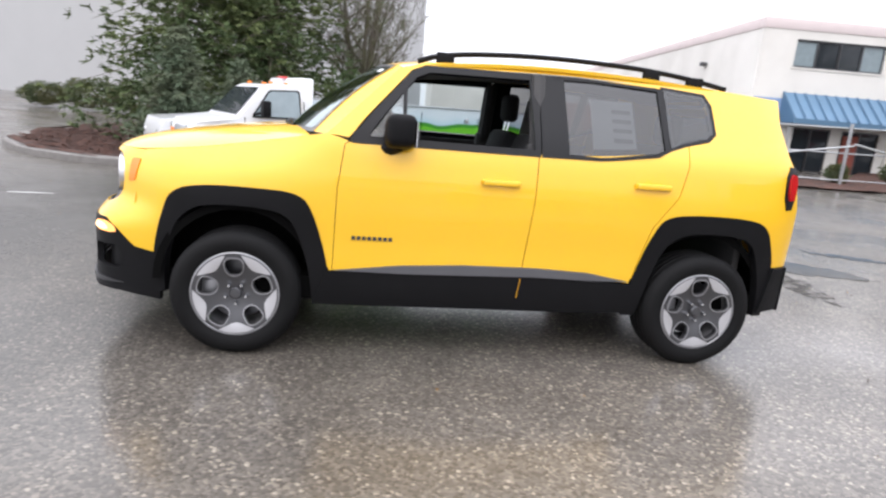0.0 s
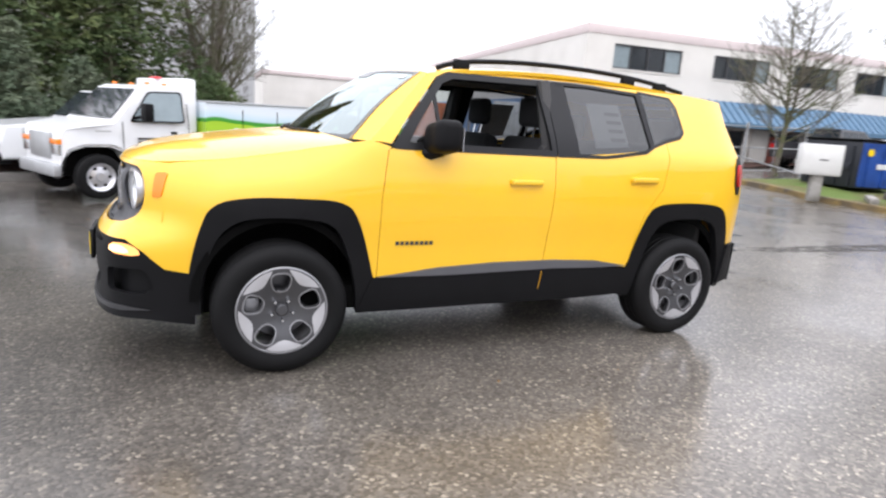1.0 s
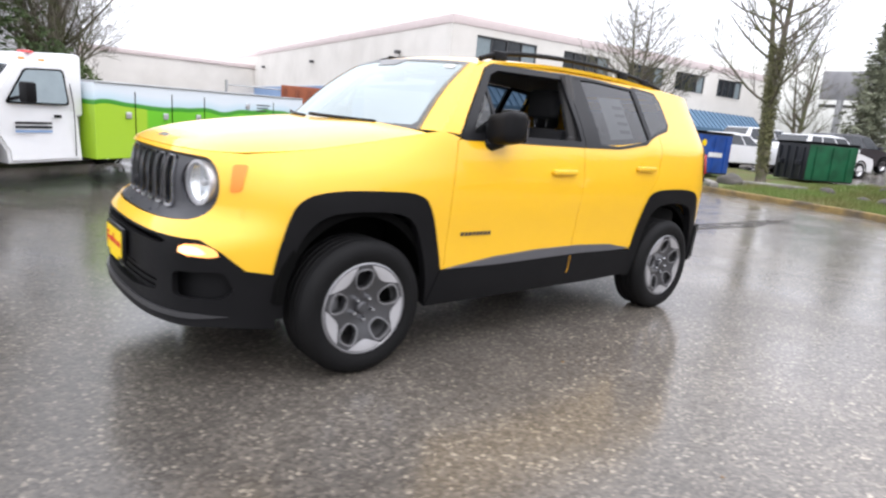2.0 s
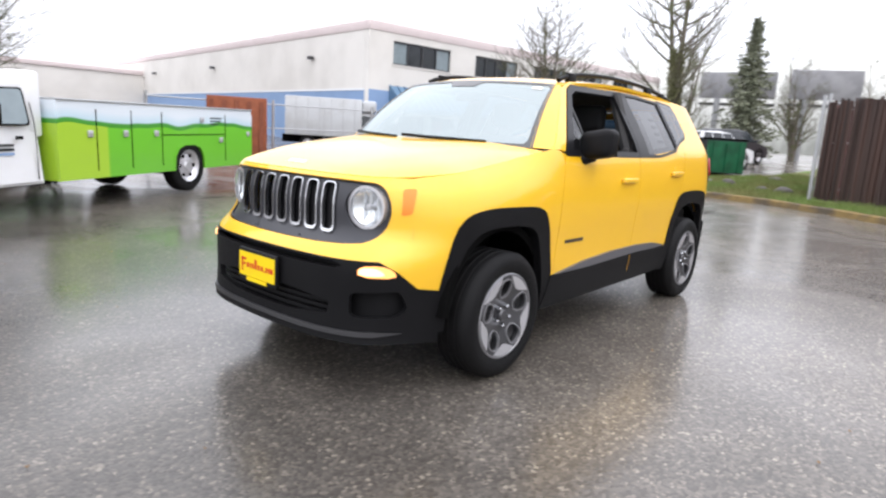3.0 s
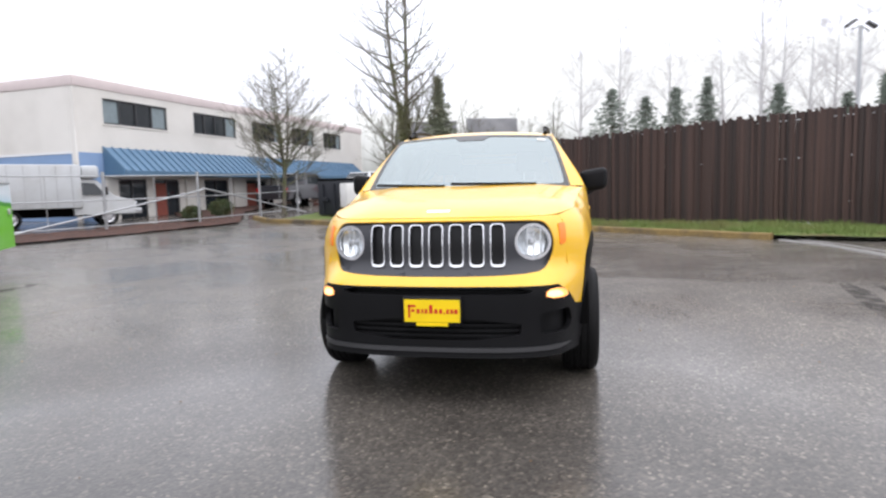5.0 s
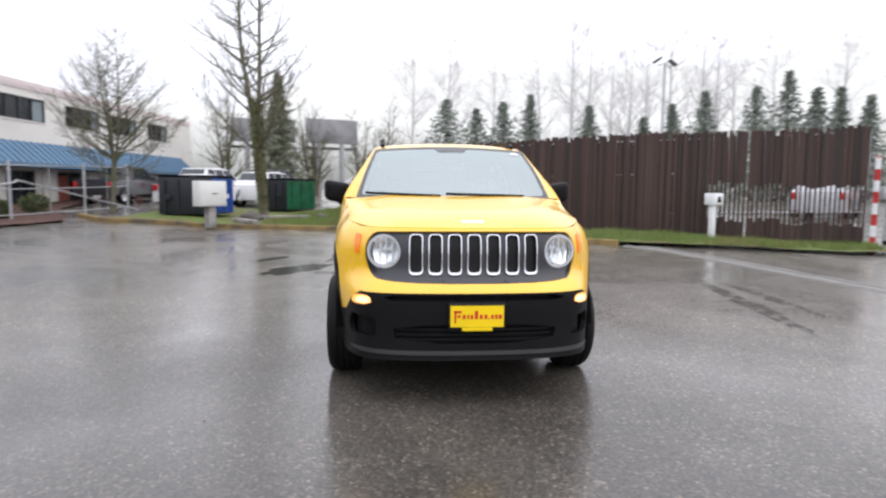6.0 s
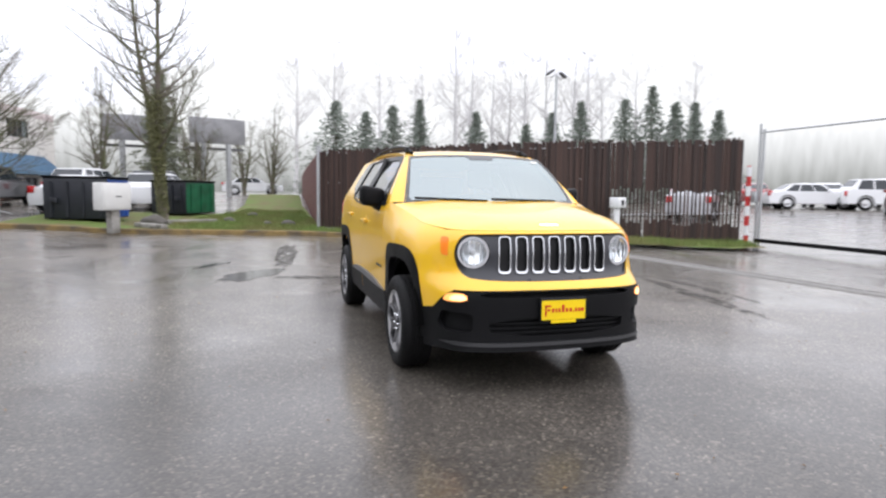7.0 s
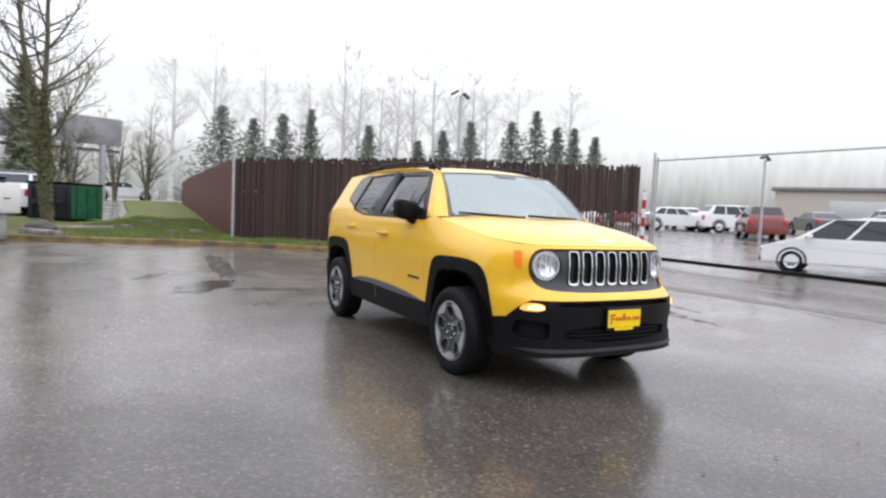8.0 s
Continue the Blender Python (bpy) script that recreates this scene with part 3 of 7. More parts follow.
        part("rear_bumper_end", panel([(1.68, 0.33), (1.735, 0.60), (1.86, 0.60), (1.86, 0.34)], side_chart(side, 0.022), (), 0.05, 0.05, up), BLACK_PLASTIC, car)
    # nose
    nc = nose_chart()
    hl = 0.524
    grille_out = rounded([(-0.640, 0.755), (-0.50, 0.705), (0.50, 0.705), (0.640, 0.755), (0.685, 0.87), (0.645, 0.985), (0.54, 1.0), (-0.54, 1.0), (-0.645, 0.985), (-0.685, 0.87)], 2)
    low = [(-0.93, 0.50), (-0.80, 0.52), (-0.70, 0.60), (-0.62, 0.652), (-0.3, 0.652), (0.3, 0.652), (0.62, 0.652), (0.70, 0.60), (0.80, 0.52), (0.93, 0.50)]
    top = [(0.93, 1.014), (0.83, 1.016), (0.7, 1.016), (0.3, 1.016), (-0.3, 1.016), (-0.7, 1.016), (-0.83, 1.016), (-0.93, 1.014)]
    part("front_fascia", panel([*low, *top], nc, [grille_out], 0.04, 0.012, (-1, 0, 0)), YELLOW, car, "yellow nose panel round the grille")
    slots = []
    for k in range(7):
        c = -0.336 + 0.112 * k
        slots.append(soft([(c - 0.0405, 0.752), (c + 0.0405, 0.752), (c + 0.0405, 0.980), (c - 0.0405, 0.980)], 0.026))
    lamps = []
    for s in (-1, 1):
        lamps.append([(s * hl + 0.099 * math.cos(a), 0.878 + 0.099 * math.sin(a)) for a in [2 * math.pi * k / 32 for k in range(32)]])
    part("grille_panel", panel(grille_out, nose_chart(-0.03), [*slots, *lamps], 0.035, 0.012, (-1, 0, 0)), DARK_GREY, car, "satin grey grille panel with seven slots")
    part("grille_edge", panel(rounded([(a * 1.0, b) for a, b in grille_out], 0), nose_chart(-0.012), [[(a * 0.985, 0.862 + (b - 0.862) * 0.95) for a, b in grille_out]], 0.04, 0.03, (-1, 0, 0)), DARK_GREY, car)
    for slot in slots:
        c = sum((Vector(p) for p in slot), Vector((0, 0))) / len(slot)
        inner = [Vector((c.x + (p[0] - c.x) * 0.85, c.y + (p[1] - c.y) * 0.945 + 0.004)) for p in slot]
        outer = [Vector((c.x + (p[0] - c.x) * 1.0, c.y + (p[1] - c.y) * 1.02)) for p in slot]
        part("grille_ring", panel(outer, nose_chart(-0.016), [inner], 0.03, 0.02, (-1, 0, 0)), CHROME, car, "bright ring round a grille slot")
        part("grille_mesh", panel(slot, nose_chart(-0.05), (), 0.05, 0.004, (-1, 0, 0)), GLOSS_BLACK, car, "black mesh behind a grille slot")
    for s in (-1, 1):
        h = new("headlamp")
        h.parent = car
        x, y, z = nose_chart(0.0)(s * hl, 0.878)
        h.matrix_local = pose(x + 0.055, y, z, 0, 0, -s * 13) @ Matrix.Scale(0.92, 4)
        part("bowl", lathe([(0.0, 0.045), (0.05, 0.035), (0.085, 0.015), (0.100, -0.008)], "x", 40), REFLECTOR, h, "silvery lamp reflector")
        part("ring", lathe([(0.094, -0.018), (0.108, -0.018), (0.109, 0.02), (0.094, 0.02), (0.094, -0.018)], "x", 40), SILVER, h, "bright lamp ring")
        part("bulb_shield", lathe([(0.0, 0.0), (0.014, 0.002), (0.018, 0.01), (0.018, 0.05)], "x", 24), SILVER, h)
        for k in range(3):
            part("reflector_rib", box(0.012, 0.03, -0.05 + 0.04 * k - 0.003, -0.05 + 0.04 * k + 0.003, -0.07, 0.07), REFLECTOR, h)
        part("lens", lathe([(0.0, -0.030), (0.04, -0.028), (0.08, -0.022), (0.1, -0.014)], "x", 40), CLEAR, h, "clear lamp lens")
        # fog and turn lamp, lit
        fog = rounded([(s * 0.56, 0.585), (s * 0.705, 0.58), (s * 0.695, 0.615), (s * 0.64, 0.638), (s * 0.565, 0.632)], 1)
        part("turn_lamp", panel(fog, nose_chart(0.010), (), 0.03, 0.02, (-1, 0, 0)), LAMP_AMBER, car, "lit amber turn lamp in the bumper")
        core = rounded([(s * 0.565, 0.592), (s * 0.66, 0.59), (s * 0.65, 0.612), (s * 0.62, 0.628), (s * 0.57, 0.626)], 1)
        part("turn_lamp_core", panel(core, nose_chart(0.014), (), 0.03, 0.01, (-1, 0, 0)), LAMP_ON, car, "bright warm-white middle of the lit lamp")
    # black bumper
    pocket = [[(s * 0.53, 0.40), (s * 0.53, 0.51), (s * 0.72, 0.52), (s * 0.76, 0.43), (s * 0.70, 0.395)] for s in (-1, 1)]
    mouth = rounded([(-0.43, 0.375), (0.43, 0.375), (0.45, 0.485), (-0.45, 0.485)], 1)
    slit = [(-0.50, 0.630), (-0.46, 0.616), (0.46, 0.616), (0.50, 0.630), (0.44, 0.648), (-0.44, 0.648)]
    edge_low = [(-0.92, 0.25), (-0.72, 0.275), (-0.5, 0.28), (0.5, 0.28), (0.72, 0.275), (0.92, 0.25)]
    bumper = [*edge_low, (0.93, 0.505), (0.80, 0.525), (0.71, 0.605), (0.63, 0.655), (0.3, 0.658), (-0.3, 0.658), (-0.63, 0.655), (-0.71, 0.605), (-0.80, 0.525), (-0.93, 0.505)]
    part("front_bumper", panel(bumper, lambda s, z: nose_chart(0.004)(s, z), [*[soft(p, 0.03) for p in pocket], mouth, slit], 0.035, 0.03, (-1, 0, 0)), BLACK_PLASTIC, car, "grained black plastic front bumper")
    part("bumper_back", panel([(-0.8, 0.26), (0.8, 0.26), (0.75, 0.63), (-0.75, 0.63)], nose_chart(-0.07), (), 0.08, 0.01, (-1, 0, 0)), BLACK_PLASTIC, car)
    for k in range(4):
        z = 0.385 + 0.028 * k
        part("bumper_bar", panel([(-0.46, z), (0.46, z), (0.46, z + 0.016), (-0.46, z + 0.016)], nose_chart(-0.02), (), 0.08, 0.015, (-1, 0, 0)), BLACK_PLASTIC, car)
    part("chin_strip", panel([(-0.74, 0.322), (-0.62, 0.335), (0.62, 0.335), (0.74, 0.322), (0.62, 0.312), (-0.62, 0.312)], nose_chart(0.016), (), 0.05, 0.03, (-1, 0, 0)), mat("chin_grey", (0.03, 0.03, 0.032), 0.4), car, "dark grey chin strip")
    # dealer plate in its black frame
    pl = new("licence_plate")
    pl.parent = car
    pl.matrix_local = pose(-2.168, 0.0, 0.534)
    part("plate_frame", box(0.0, 0.02, -0.158, 0.158, -0.08, 0.08, 0.006), GLOSS_BLACK, pl, "black plate frame")
    part("plate_sheet", box(-0.003, 0.0, -0.15, 0.15, -0.058, 0.062), PLATE_YELLOW, pl, "yellow dealer plate")
    part("plate_badge", box(-0.004, 0.0, -0.085, 0.085, -0.079, -0.060), PLATE_YELLOW, pl)
    for a, b, c, d in ((-0.128, -0.118, -0.035, 0.035), (-0.13, -0.088, 0.022, 0.034), (-0.112, -0.094, -0.004, 0.010), (-0.082, -0.066, -0.012, 0.012), (-0.056, -0.046, -0.012, 0.012), (-0.038, -0.024, -0.012, 0.012), (-0.014, 0.004, -0.012, 0.034), (0.014, 0.03, -0.012, 0.012), (0.04, 0.056, -0.012, 0.012), (0.064, 0.07, -0.014, -0.006), (0.078, 0.092, -0.012, 0.012), (0.1, 0.114, -0.012, 0.012), (0.12, 0.138, -0.012, 0.012)):
        part("plate_bar", box(-0.005, -0.003, -b, -a, c, d), PLATE_RED, pl)
    # hood, roof, glass
    side_edge = [(x, y) for x, y, _ in HOOD_EDGE[1:]]
    hood = [*[(x, -y) for x, y in side_edge], (-1.0, -0.60), (-1.07, -0.40), (-1.11, 0.0), (-1.07, 0.40), (-1.0, 0.60), *side_edge[::-1], (HOOD_EDGE[0][0], 0.0)]
    part("hood", panel(hood, hood_chart, (), 0.035, 0.006, (0, 0, 1)), YELLOW, car, "glossy yellow hood")
    emblem = [(-1.95, -0.065), (-1.95, 0.065), (-1.925, 0.065), (-1.925, -0.065)]
    part("hood_emblem", panel(emblem, lambda x, y: (hood_chart(x, y)[0], y, hood_chart(x, y)[2] + 0.003), (), 0.04, 0.004, (0, 0, 1)), CHROME, car, "small bright emblem")
    roof = [(-0.60, -0.2), (-0.60, 0.2), (-0.61, 0.44), (-0.605, 0.612), (-0.3, 0.625), (0.5, 0.622), (1.3, 0.618), (1.70, 0.58), (1.72, 0.0), (1.70, -0.58), (1.3, -0.618), (0.5, -0.622), (-0.3, -0.625), (-0.605, -0.612), (-0.61, -0.44)]
    part("roof", panel(roof, roof_chart, (), 0.06, 0.02, (0, 0, 1)), YELLOW, car, "glossy yellow roof")
    part("headliner", panel([(a * 0.97 + 0.03, b * 0.95) for a, b in roof], lambda x, y: (x, y, roof_chart(x, y)[2] - 0.05), (), 0.2, 0.01, (0, 0, -1)), HEADLINER, car)
    sq = [(-1, 0), (1, 0), (1, 1), (-1, 1)]
    part("windshield", panel(sq, shield_chart, (), 0.1, 0, (-1, 0, 1)), WINDSHIELD, car, "clear raked windshield")
    rim_in = [(-0.93, 0.045), (0.93, 0.045), (0.957, 0.09), (0.968, 0.9), (0.94, 0.955), (0.22, 0.955), (0.15, 0.87), (-0.15, 0.87), (-0.22, 0.955), (-0.94, 0.955), (-0.968, 0.9), (-0.957, 0.09)]
    part("windshield_band", panel(sq, lambda u, v: Vector(shield_chart(u, v)) + Vector((-0.0015, 0, 0.002)), [rim_in], 0.08, 0, (-1, 0, 1)), FRIT, car, "black band round the windshield")
    part("windshield_sticker", panel([(-0.9, 0.86), (-0.8, 0.86), (-0.8, 0.91), (-0.9, 0.91)], lambda u, v: Vector(shield_chart(u, v)) + Vector((-0.002, 0, 0.003)), (), 0.1, 0, (-1, 0, 1)), PAPER, car)
    part("inside_mirror", box(-0.62, -0.59, -0.11, 0.11, 1.44, 1.50, 0.012), BLACK_PLASTIC, car)
    part("cowl", panel([(-1.2, -0.5), (-1.08, -0.64), (-0.92, -0.69), (-0.98, 0.0), (-0.92, 0.69), (-1.08, 0.64), (-1.2, 0.5), (-1.25, 0)], lambda x, y: (x, y, 1.155), (), 0.1, 0.02, (0, 0, 1)), BLACK_PLASTIC, car, "black plastic cowl")
    for y0, y1 in ((-0.50, 0.08), (0.12, 0.66)):
        path = [Vector(shield_chart((y0 + (y1 - y0) * k / 8) / 0.73, 0.02 + 0.03 * (k / 8))) + Vector((-0.02, 0, 0.015)) for k in range(9)]
        part("wiper", tube(path, 0.010, 6), BLACK_PLASTIC, car, "black wiper blade")
    # cabin
    part("dashboard", box(-1.08, -0.55, -0.70, 0.70, 0.75, 1.165, 0.05), TRIM, car)
    # unseen shelf added to block the bright view through the cabin
    part("blocking_shelf", box(0.95, 1.62, -0.66, 0.66, 1.08, 1.10, 0.005), TRIM, car)
    ringp = [(0.185 * math.cos(2 * math.pi * k / 32), 0.185 * math.sin(2 * math.pi * k / 32)) for k in range(33)]
    rim_path = [(-0.42 + 0.35 * b, -0.37 + a, 1.03 + 0.9 * b) for a, b in ringp]
    part("steering_wheel", tube(rim_path, 0.016, 8), TRIM, car)
    for y in (-0.37, 0.37):
        seat(car, -0.06, y)
    seat(car, 0.78, 0.0, True)
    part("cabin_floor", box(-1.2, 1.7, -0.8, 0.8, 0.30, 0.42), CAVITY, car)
    part("rear_wall", box(1.55, 1.6, -0.72, 0.72, 0.42, 1.2, 0.02), TRIM, car)
    for side in (-1, 1):
        part("centre_pillar", box(0.20, 0.33, side * 0.74 - 0.03, side * 0.74 + 0.03, 0.45, 1.2, 0.02), TRIM, car)
        part("upper_pillar", tube([(0.265, side * 0.74, 1.16), (0.265, side * 0.595, 1.56)], 0.045, 8), TRIM, car)
    # tail
    tail_out = [(-0.74, 0.55), (0.74, 0.55), (0.76, 1.2), (0.62, 1.5), (-0.62, 1.5), (-0.76, 1.2)]
    back_win = [(-0.58, 1.18), (0.58, 1.18), (0.5, 1.45), (-0.5, 1.45)]
    tail_chart = lambda y, z: (1.93 - 0.14 * (abs(y) / 0.75) ** 3 - 0.30 * step01(1.05, 1.6, z), y, z)
    part("tailgate", panel(tail_out, tail_chart, [back_win], 0.07, 0.015, (1, 0, 0)), YELLOW, car, "yellow tailgate")
    part("rear_window", panel(back_win, tail_chart, (), 0.1, 0, (1, 0, 0)), PRIVACY, car, "dark rear window")
    part("rear_bumper", panel([(-0.78, 0.33), (0.78, 0.33), (0.80, 0.60), (-0.80, 0.60)], lambda y, z: (1.97 - 0.12 * (abs(y) / 0.8) ** 3, y, z), (), 0.07, 0.05, (1, 0, 0)), BLACK_PLASTIC, car)
    spoiler = box(1.52, 1.765, -0.57, 0.57, 1.520, 1.562, 0.02)
    part("roof_spoiler", spoiler, YELLOW, car)
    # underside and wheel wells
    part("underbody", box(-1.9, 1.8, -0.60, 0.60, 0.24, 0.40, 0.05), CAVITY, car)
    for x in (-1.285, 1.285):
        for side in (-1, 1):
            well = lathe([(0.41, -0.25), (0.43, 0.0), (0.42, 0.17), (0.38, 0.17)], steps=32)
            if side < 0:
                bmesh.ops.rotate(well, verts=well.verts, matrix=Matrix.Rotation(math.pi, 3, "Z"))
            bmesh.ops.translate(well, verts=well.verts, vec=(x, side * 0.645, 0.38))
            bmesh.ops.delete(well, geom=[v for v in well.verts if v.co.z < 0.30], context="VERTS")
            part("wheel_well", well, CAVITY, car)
            wheel(car, x, side)
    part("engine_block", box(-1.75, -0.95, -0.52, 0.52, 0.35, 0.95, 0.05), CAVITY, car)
    return car


build_car()


# ---- ground ----
def build_ground():
    bm = bmesh.new()
    n = 160
    ax = [(-1 if k < 0 else 1) * (abs(k) / 80) ** 3 * 400 for k in range(-80, 81)]
    grid = [[bm.verts.new((x, y, ground_z(x, y))) for y in ax] for x in ax]
    for i in range(n):
        for j in range(n):
            bm.faces.new((grid[i][j], grid[i + 1][j], grid[i + 1][j + 1], grid[i][j + 1]))
    m = bpy.data.materials.new("wet_asphalt")
    m.use_nodes = True
    nn, l = m.node_tree.nodes, m.node_tree.links
    b = nn["Principled BSDF"]
    co = nn.new("ShaderNodeTexCoord")
    def tex(scale, detail=8, distort=0.0):
        q = nn.new("ShaderNodeTexNoise")
        q.inputs["Scale"].default_value, q.inputs["Detail"].default_value, q.inputs["Distortion"].default_value = scale, detail, distort
        l.new(co.outputs["Object"], q.inputs["Vector"])
        return q

    def span(src, a, b, c, d):
        q = nn.new("ShaderNodeMapRange")
        for key, val in (("From Min", a), ("From Max", b), ("To Min", c), ("To Max", d)):
            q.inputs[key].default_value = val
        l.new(src, q.inputs["Value"])
        return q.outputs[0]

    # aggregate: stones of two sizes in a dark binder
    vor = nn.new("ShaderNodeTexVoronoi")
    vor.inputs["Scale"].default_value = 66
    l.new(co.outputs["Object"], vor.inputs["Vector"])
    rp = nn.new("ShaderNodeValToRGB")
    e = rp.color_ramp.elements
    e[0].position, e[0].color = 0.0, (0.033, 0.029, 0.025, 1)
    e[1].position, e[1].color = 1.0, (0.150, 0.133, 0.108, 1)
    for p, c in ((0.5, (0.051, 0.046, 0.040, 1)), (0.85, (0.069, 0.061, 0.052, 1)), (0.965, (0.098, 0.086, 0.071, 1))):
        q = e.new(p)
        q.color = c
    sep = nn.new("ShaderNodeSeparateColor")
    l.new(vor.outputs["Color"], sep.inputs[0])
    l.new(sep.outputs[0], rp.inputs["Fac"])
    big, mid = tex(0.32, 8, 0.6), tex(2.2, 8, 0.3)
    hs = nn.new("ShaderNodeHueSaturation")
    both = nn.new("ShaderNodeMath")
    both.operation = "MULTIPLY"
    l.new(span(big.outputs["Fac"], 0.3, 0.7, 0.8, 1.2), both.inputs[0])
    l.new(span(mid.outputs["Fac"], 0.3, 0.7, 0.85, 1.15), both.inputs[1])
    # the asphalt's colour is darkest in front of the car's nose and paler all round
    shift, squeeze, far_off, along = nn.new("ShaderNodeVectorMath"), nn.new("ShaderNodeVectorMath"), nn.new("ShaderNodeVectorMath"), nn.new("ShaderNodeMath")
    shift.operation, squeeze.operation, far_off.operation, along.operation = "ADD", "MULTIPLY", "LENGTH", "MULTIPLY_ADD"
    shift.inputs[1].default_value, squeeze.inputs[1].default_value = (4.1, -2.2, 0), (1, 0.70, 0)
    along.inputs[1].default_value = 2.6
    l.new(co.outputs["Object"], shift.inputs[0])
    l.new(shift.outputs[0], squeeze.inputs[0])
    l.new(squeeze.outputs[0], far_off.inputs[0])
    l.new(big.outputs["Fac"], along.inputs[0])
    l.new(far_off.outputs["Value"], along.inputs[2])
    tonal = span(along.outputs[0], 1.9, 6.3, 0.53, 2.1)
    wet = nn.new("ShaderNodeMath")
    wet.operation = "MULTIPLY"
    l.new(tonal, wet.inputs[0])
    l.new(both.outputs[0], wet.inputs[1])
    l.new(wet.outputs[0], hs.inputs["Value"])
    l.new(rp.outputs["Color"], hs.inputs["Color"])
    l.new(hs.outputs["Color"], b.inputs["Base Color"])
    b.inputs["Roughness"].default_value = 0.5
    b.inputs["IOR"].default_value = 1.2
    bp = nn.new("ShaderNodeBump")
    bp.inputs["Strength"].default_value, bp.inputs["Distance"].default_value = 0.5, 0.004
    l.new(vor.outputs["Distance"], bp.inputs["Height"])
    bp.invert = True
    l.new(bp.outputs["Normal"], b.inputs["Normal"])
    # a film of rain water, thicker in places
    film = tex(0.55, 6, 1.0)
    b.inputs["Coat IOR"].default_value = 1.42
    l.new(span(film.outputs["Fac"], 0.35, 0.6, 0.75, 1.0), b.inputs["Coat Weight"])
    l.new(span(film.outputs["Fac"], 0.4, 0.68, 0.23, 0.12), b.inputs["Coat Roughness"])
    cb = nn.new("ShaderNodeBump")
    cb.inputs["Strength"].default_value, cb.inputs["Distance"].default_value = 0.12, 0.003
    cb.invert = True
    l.new(vor.outputs["Distance"], cb.inputs["Height"])
    l.new(cb.outputs["Normal"], b.inputs["Coat Normal"])
    ob = part("ground", bm, m, smooth=60)
    tagged(ob, "wet grey asphalt lot with exposed pale aggregate", "ground", kind="structure")


build_ground()


def patch(name, x, y, rx, ry, seed, material, label, lift=0.004, rz=0.0):
    """An irregular flat patch on the asphalt."""
    pts = []
    for k in range(40):
        a = 2 * math.pi * k / 40
        r = 1 + 0.45 * noise.noise((2.2 * math.cos(a) + seed, 2.2 * math.sin(a), seed)) + 0.25 * noise.noise((6 * math.cos(a), 6 * math.sin(a) + seed, 1))
        u, v = rx * r * math.cos(a), ry * r * math.sin(a)
        c, s = math.cos(radians(rz)), math.sin(radians(rz))
        pts.append((x + c * u - s * v, y + s * u + c * v))
    ob = part(name, panel(pts, lambda px, py: (px, py, ground_z(px, py) + lift), (), 0.25, 0, (0, 0, 1)), material)
    return tagged(ob, label, name.split("_")[-1], kind="structure")


TAR = mat("damp_tar", (0.062, 0.058, 0.053), 0.6, vary=0.4, scale=25, bump=0.8, bump_scale=110, coat=0.0, ior=1.15)
# worn through to the asphalt here and there
tn, tl = TAR.node_tree.nodes, TAR.node_tree.links
worn, worn_co, worn_ramp = tn.new("ShaderNodeTexNoise"), tn.new("ShaderNodeTexCoord"), tn.new("ShaderNodeMapRange")
worn.inputs["Scale"].default_value, worn.inputs["Detail"].default_value = 7.0, 8
worn_ramp.inputs["From Min"].default_value, worn_ramp.inputs["From Max"].default_value = 0.38, 0.62
worn_ramp.inputs["To Min"].default_value, worn_ramp.inputs["To Max"].default_value = 0.0, 0.78
tl.new(worn_co.outputs["Object"], worn.inputs["Vector"])
tl.new(worn.outputs["Fac"], worn_ramp.inputs["Value"])
tl.new(worn_ramp.outputs[0], tn["Principled BSDF"].inputs["Alpha"])
patch("tar_patch", 6.7, 1.27, 2.0, 0.20, 1, TAR, "dark ragged tar patch in the asphalt", rz=-4)
patch("tar_patch", 3.5, 1.08, 0.55, 0.17, 2, TAR, "dark ragged tar patch in the asphalt", rz=80)
patch("tar_patch", 1.1, 6.17, 0.42, 0.08, 3, TAR, "dark ragged tar patch in the asphalt", rz=4)
patch("tar_patch", 0.95, -3.52, 1.40, 0.12, 4, TAR, "long dark damp streak in the asphalt", rz=-11)
patch("tar_patch", 1.25, -3.98, 1.0, 0.09, 5, TAR, "long dark damp streak in the asphalt", rz=-5)
POOL = mat("standing_water", (0.035, 0.034, 0.033), 0.12, vary=0.2, scale=3, ior=1.4)
patch("puddle", 3.95, 1.88, 0.72, 0.30, 11, POOL, "shallow puddle that mirrors the sky", rz=-32)
patch("puddle", 5.3, 2.5, 0.45, 0.12, 12, POOL, "shallow puddle that mirrors the sky", rz=-30)
MARK = mat("worn_white_marking", (0.36, 0.36, 0.35), 0.7, vary=0.3, scale=14)
patch("paint_mark", 0.85, -6.2, 0.22, 0.05, 15, MARK, "scrap of worn white paint on the asphalt", rz=-8)
patch("paint_mark", -0.3, -5.6, 0.40, 0.03, 16, MARK, "scrap of worn white paint on the asphalt", rz=-9)
patch("paint_mark", -4.45, 3.7, 0.26, 0.04, 17, MARK, "scrap of worn white paint on the asphalt", rz=10)


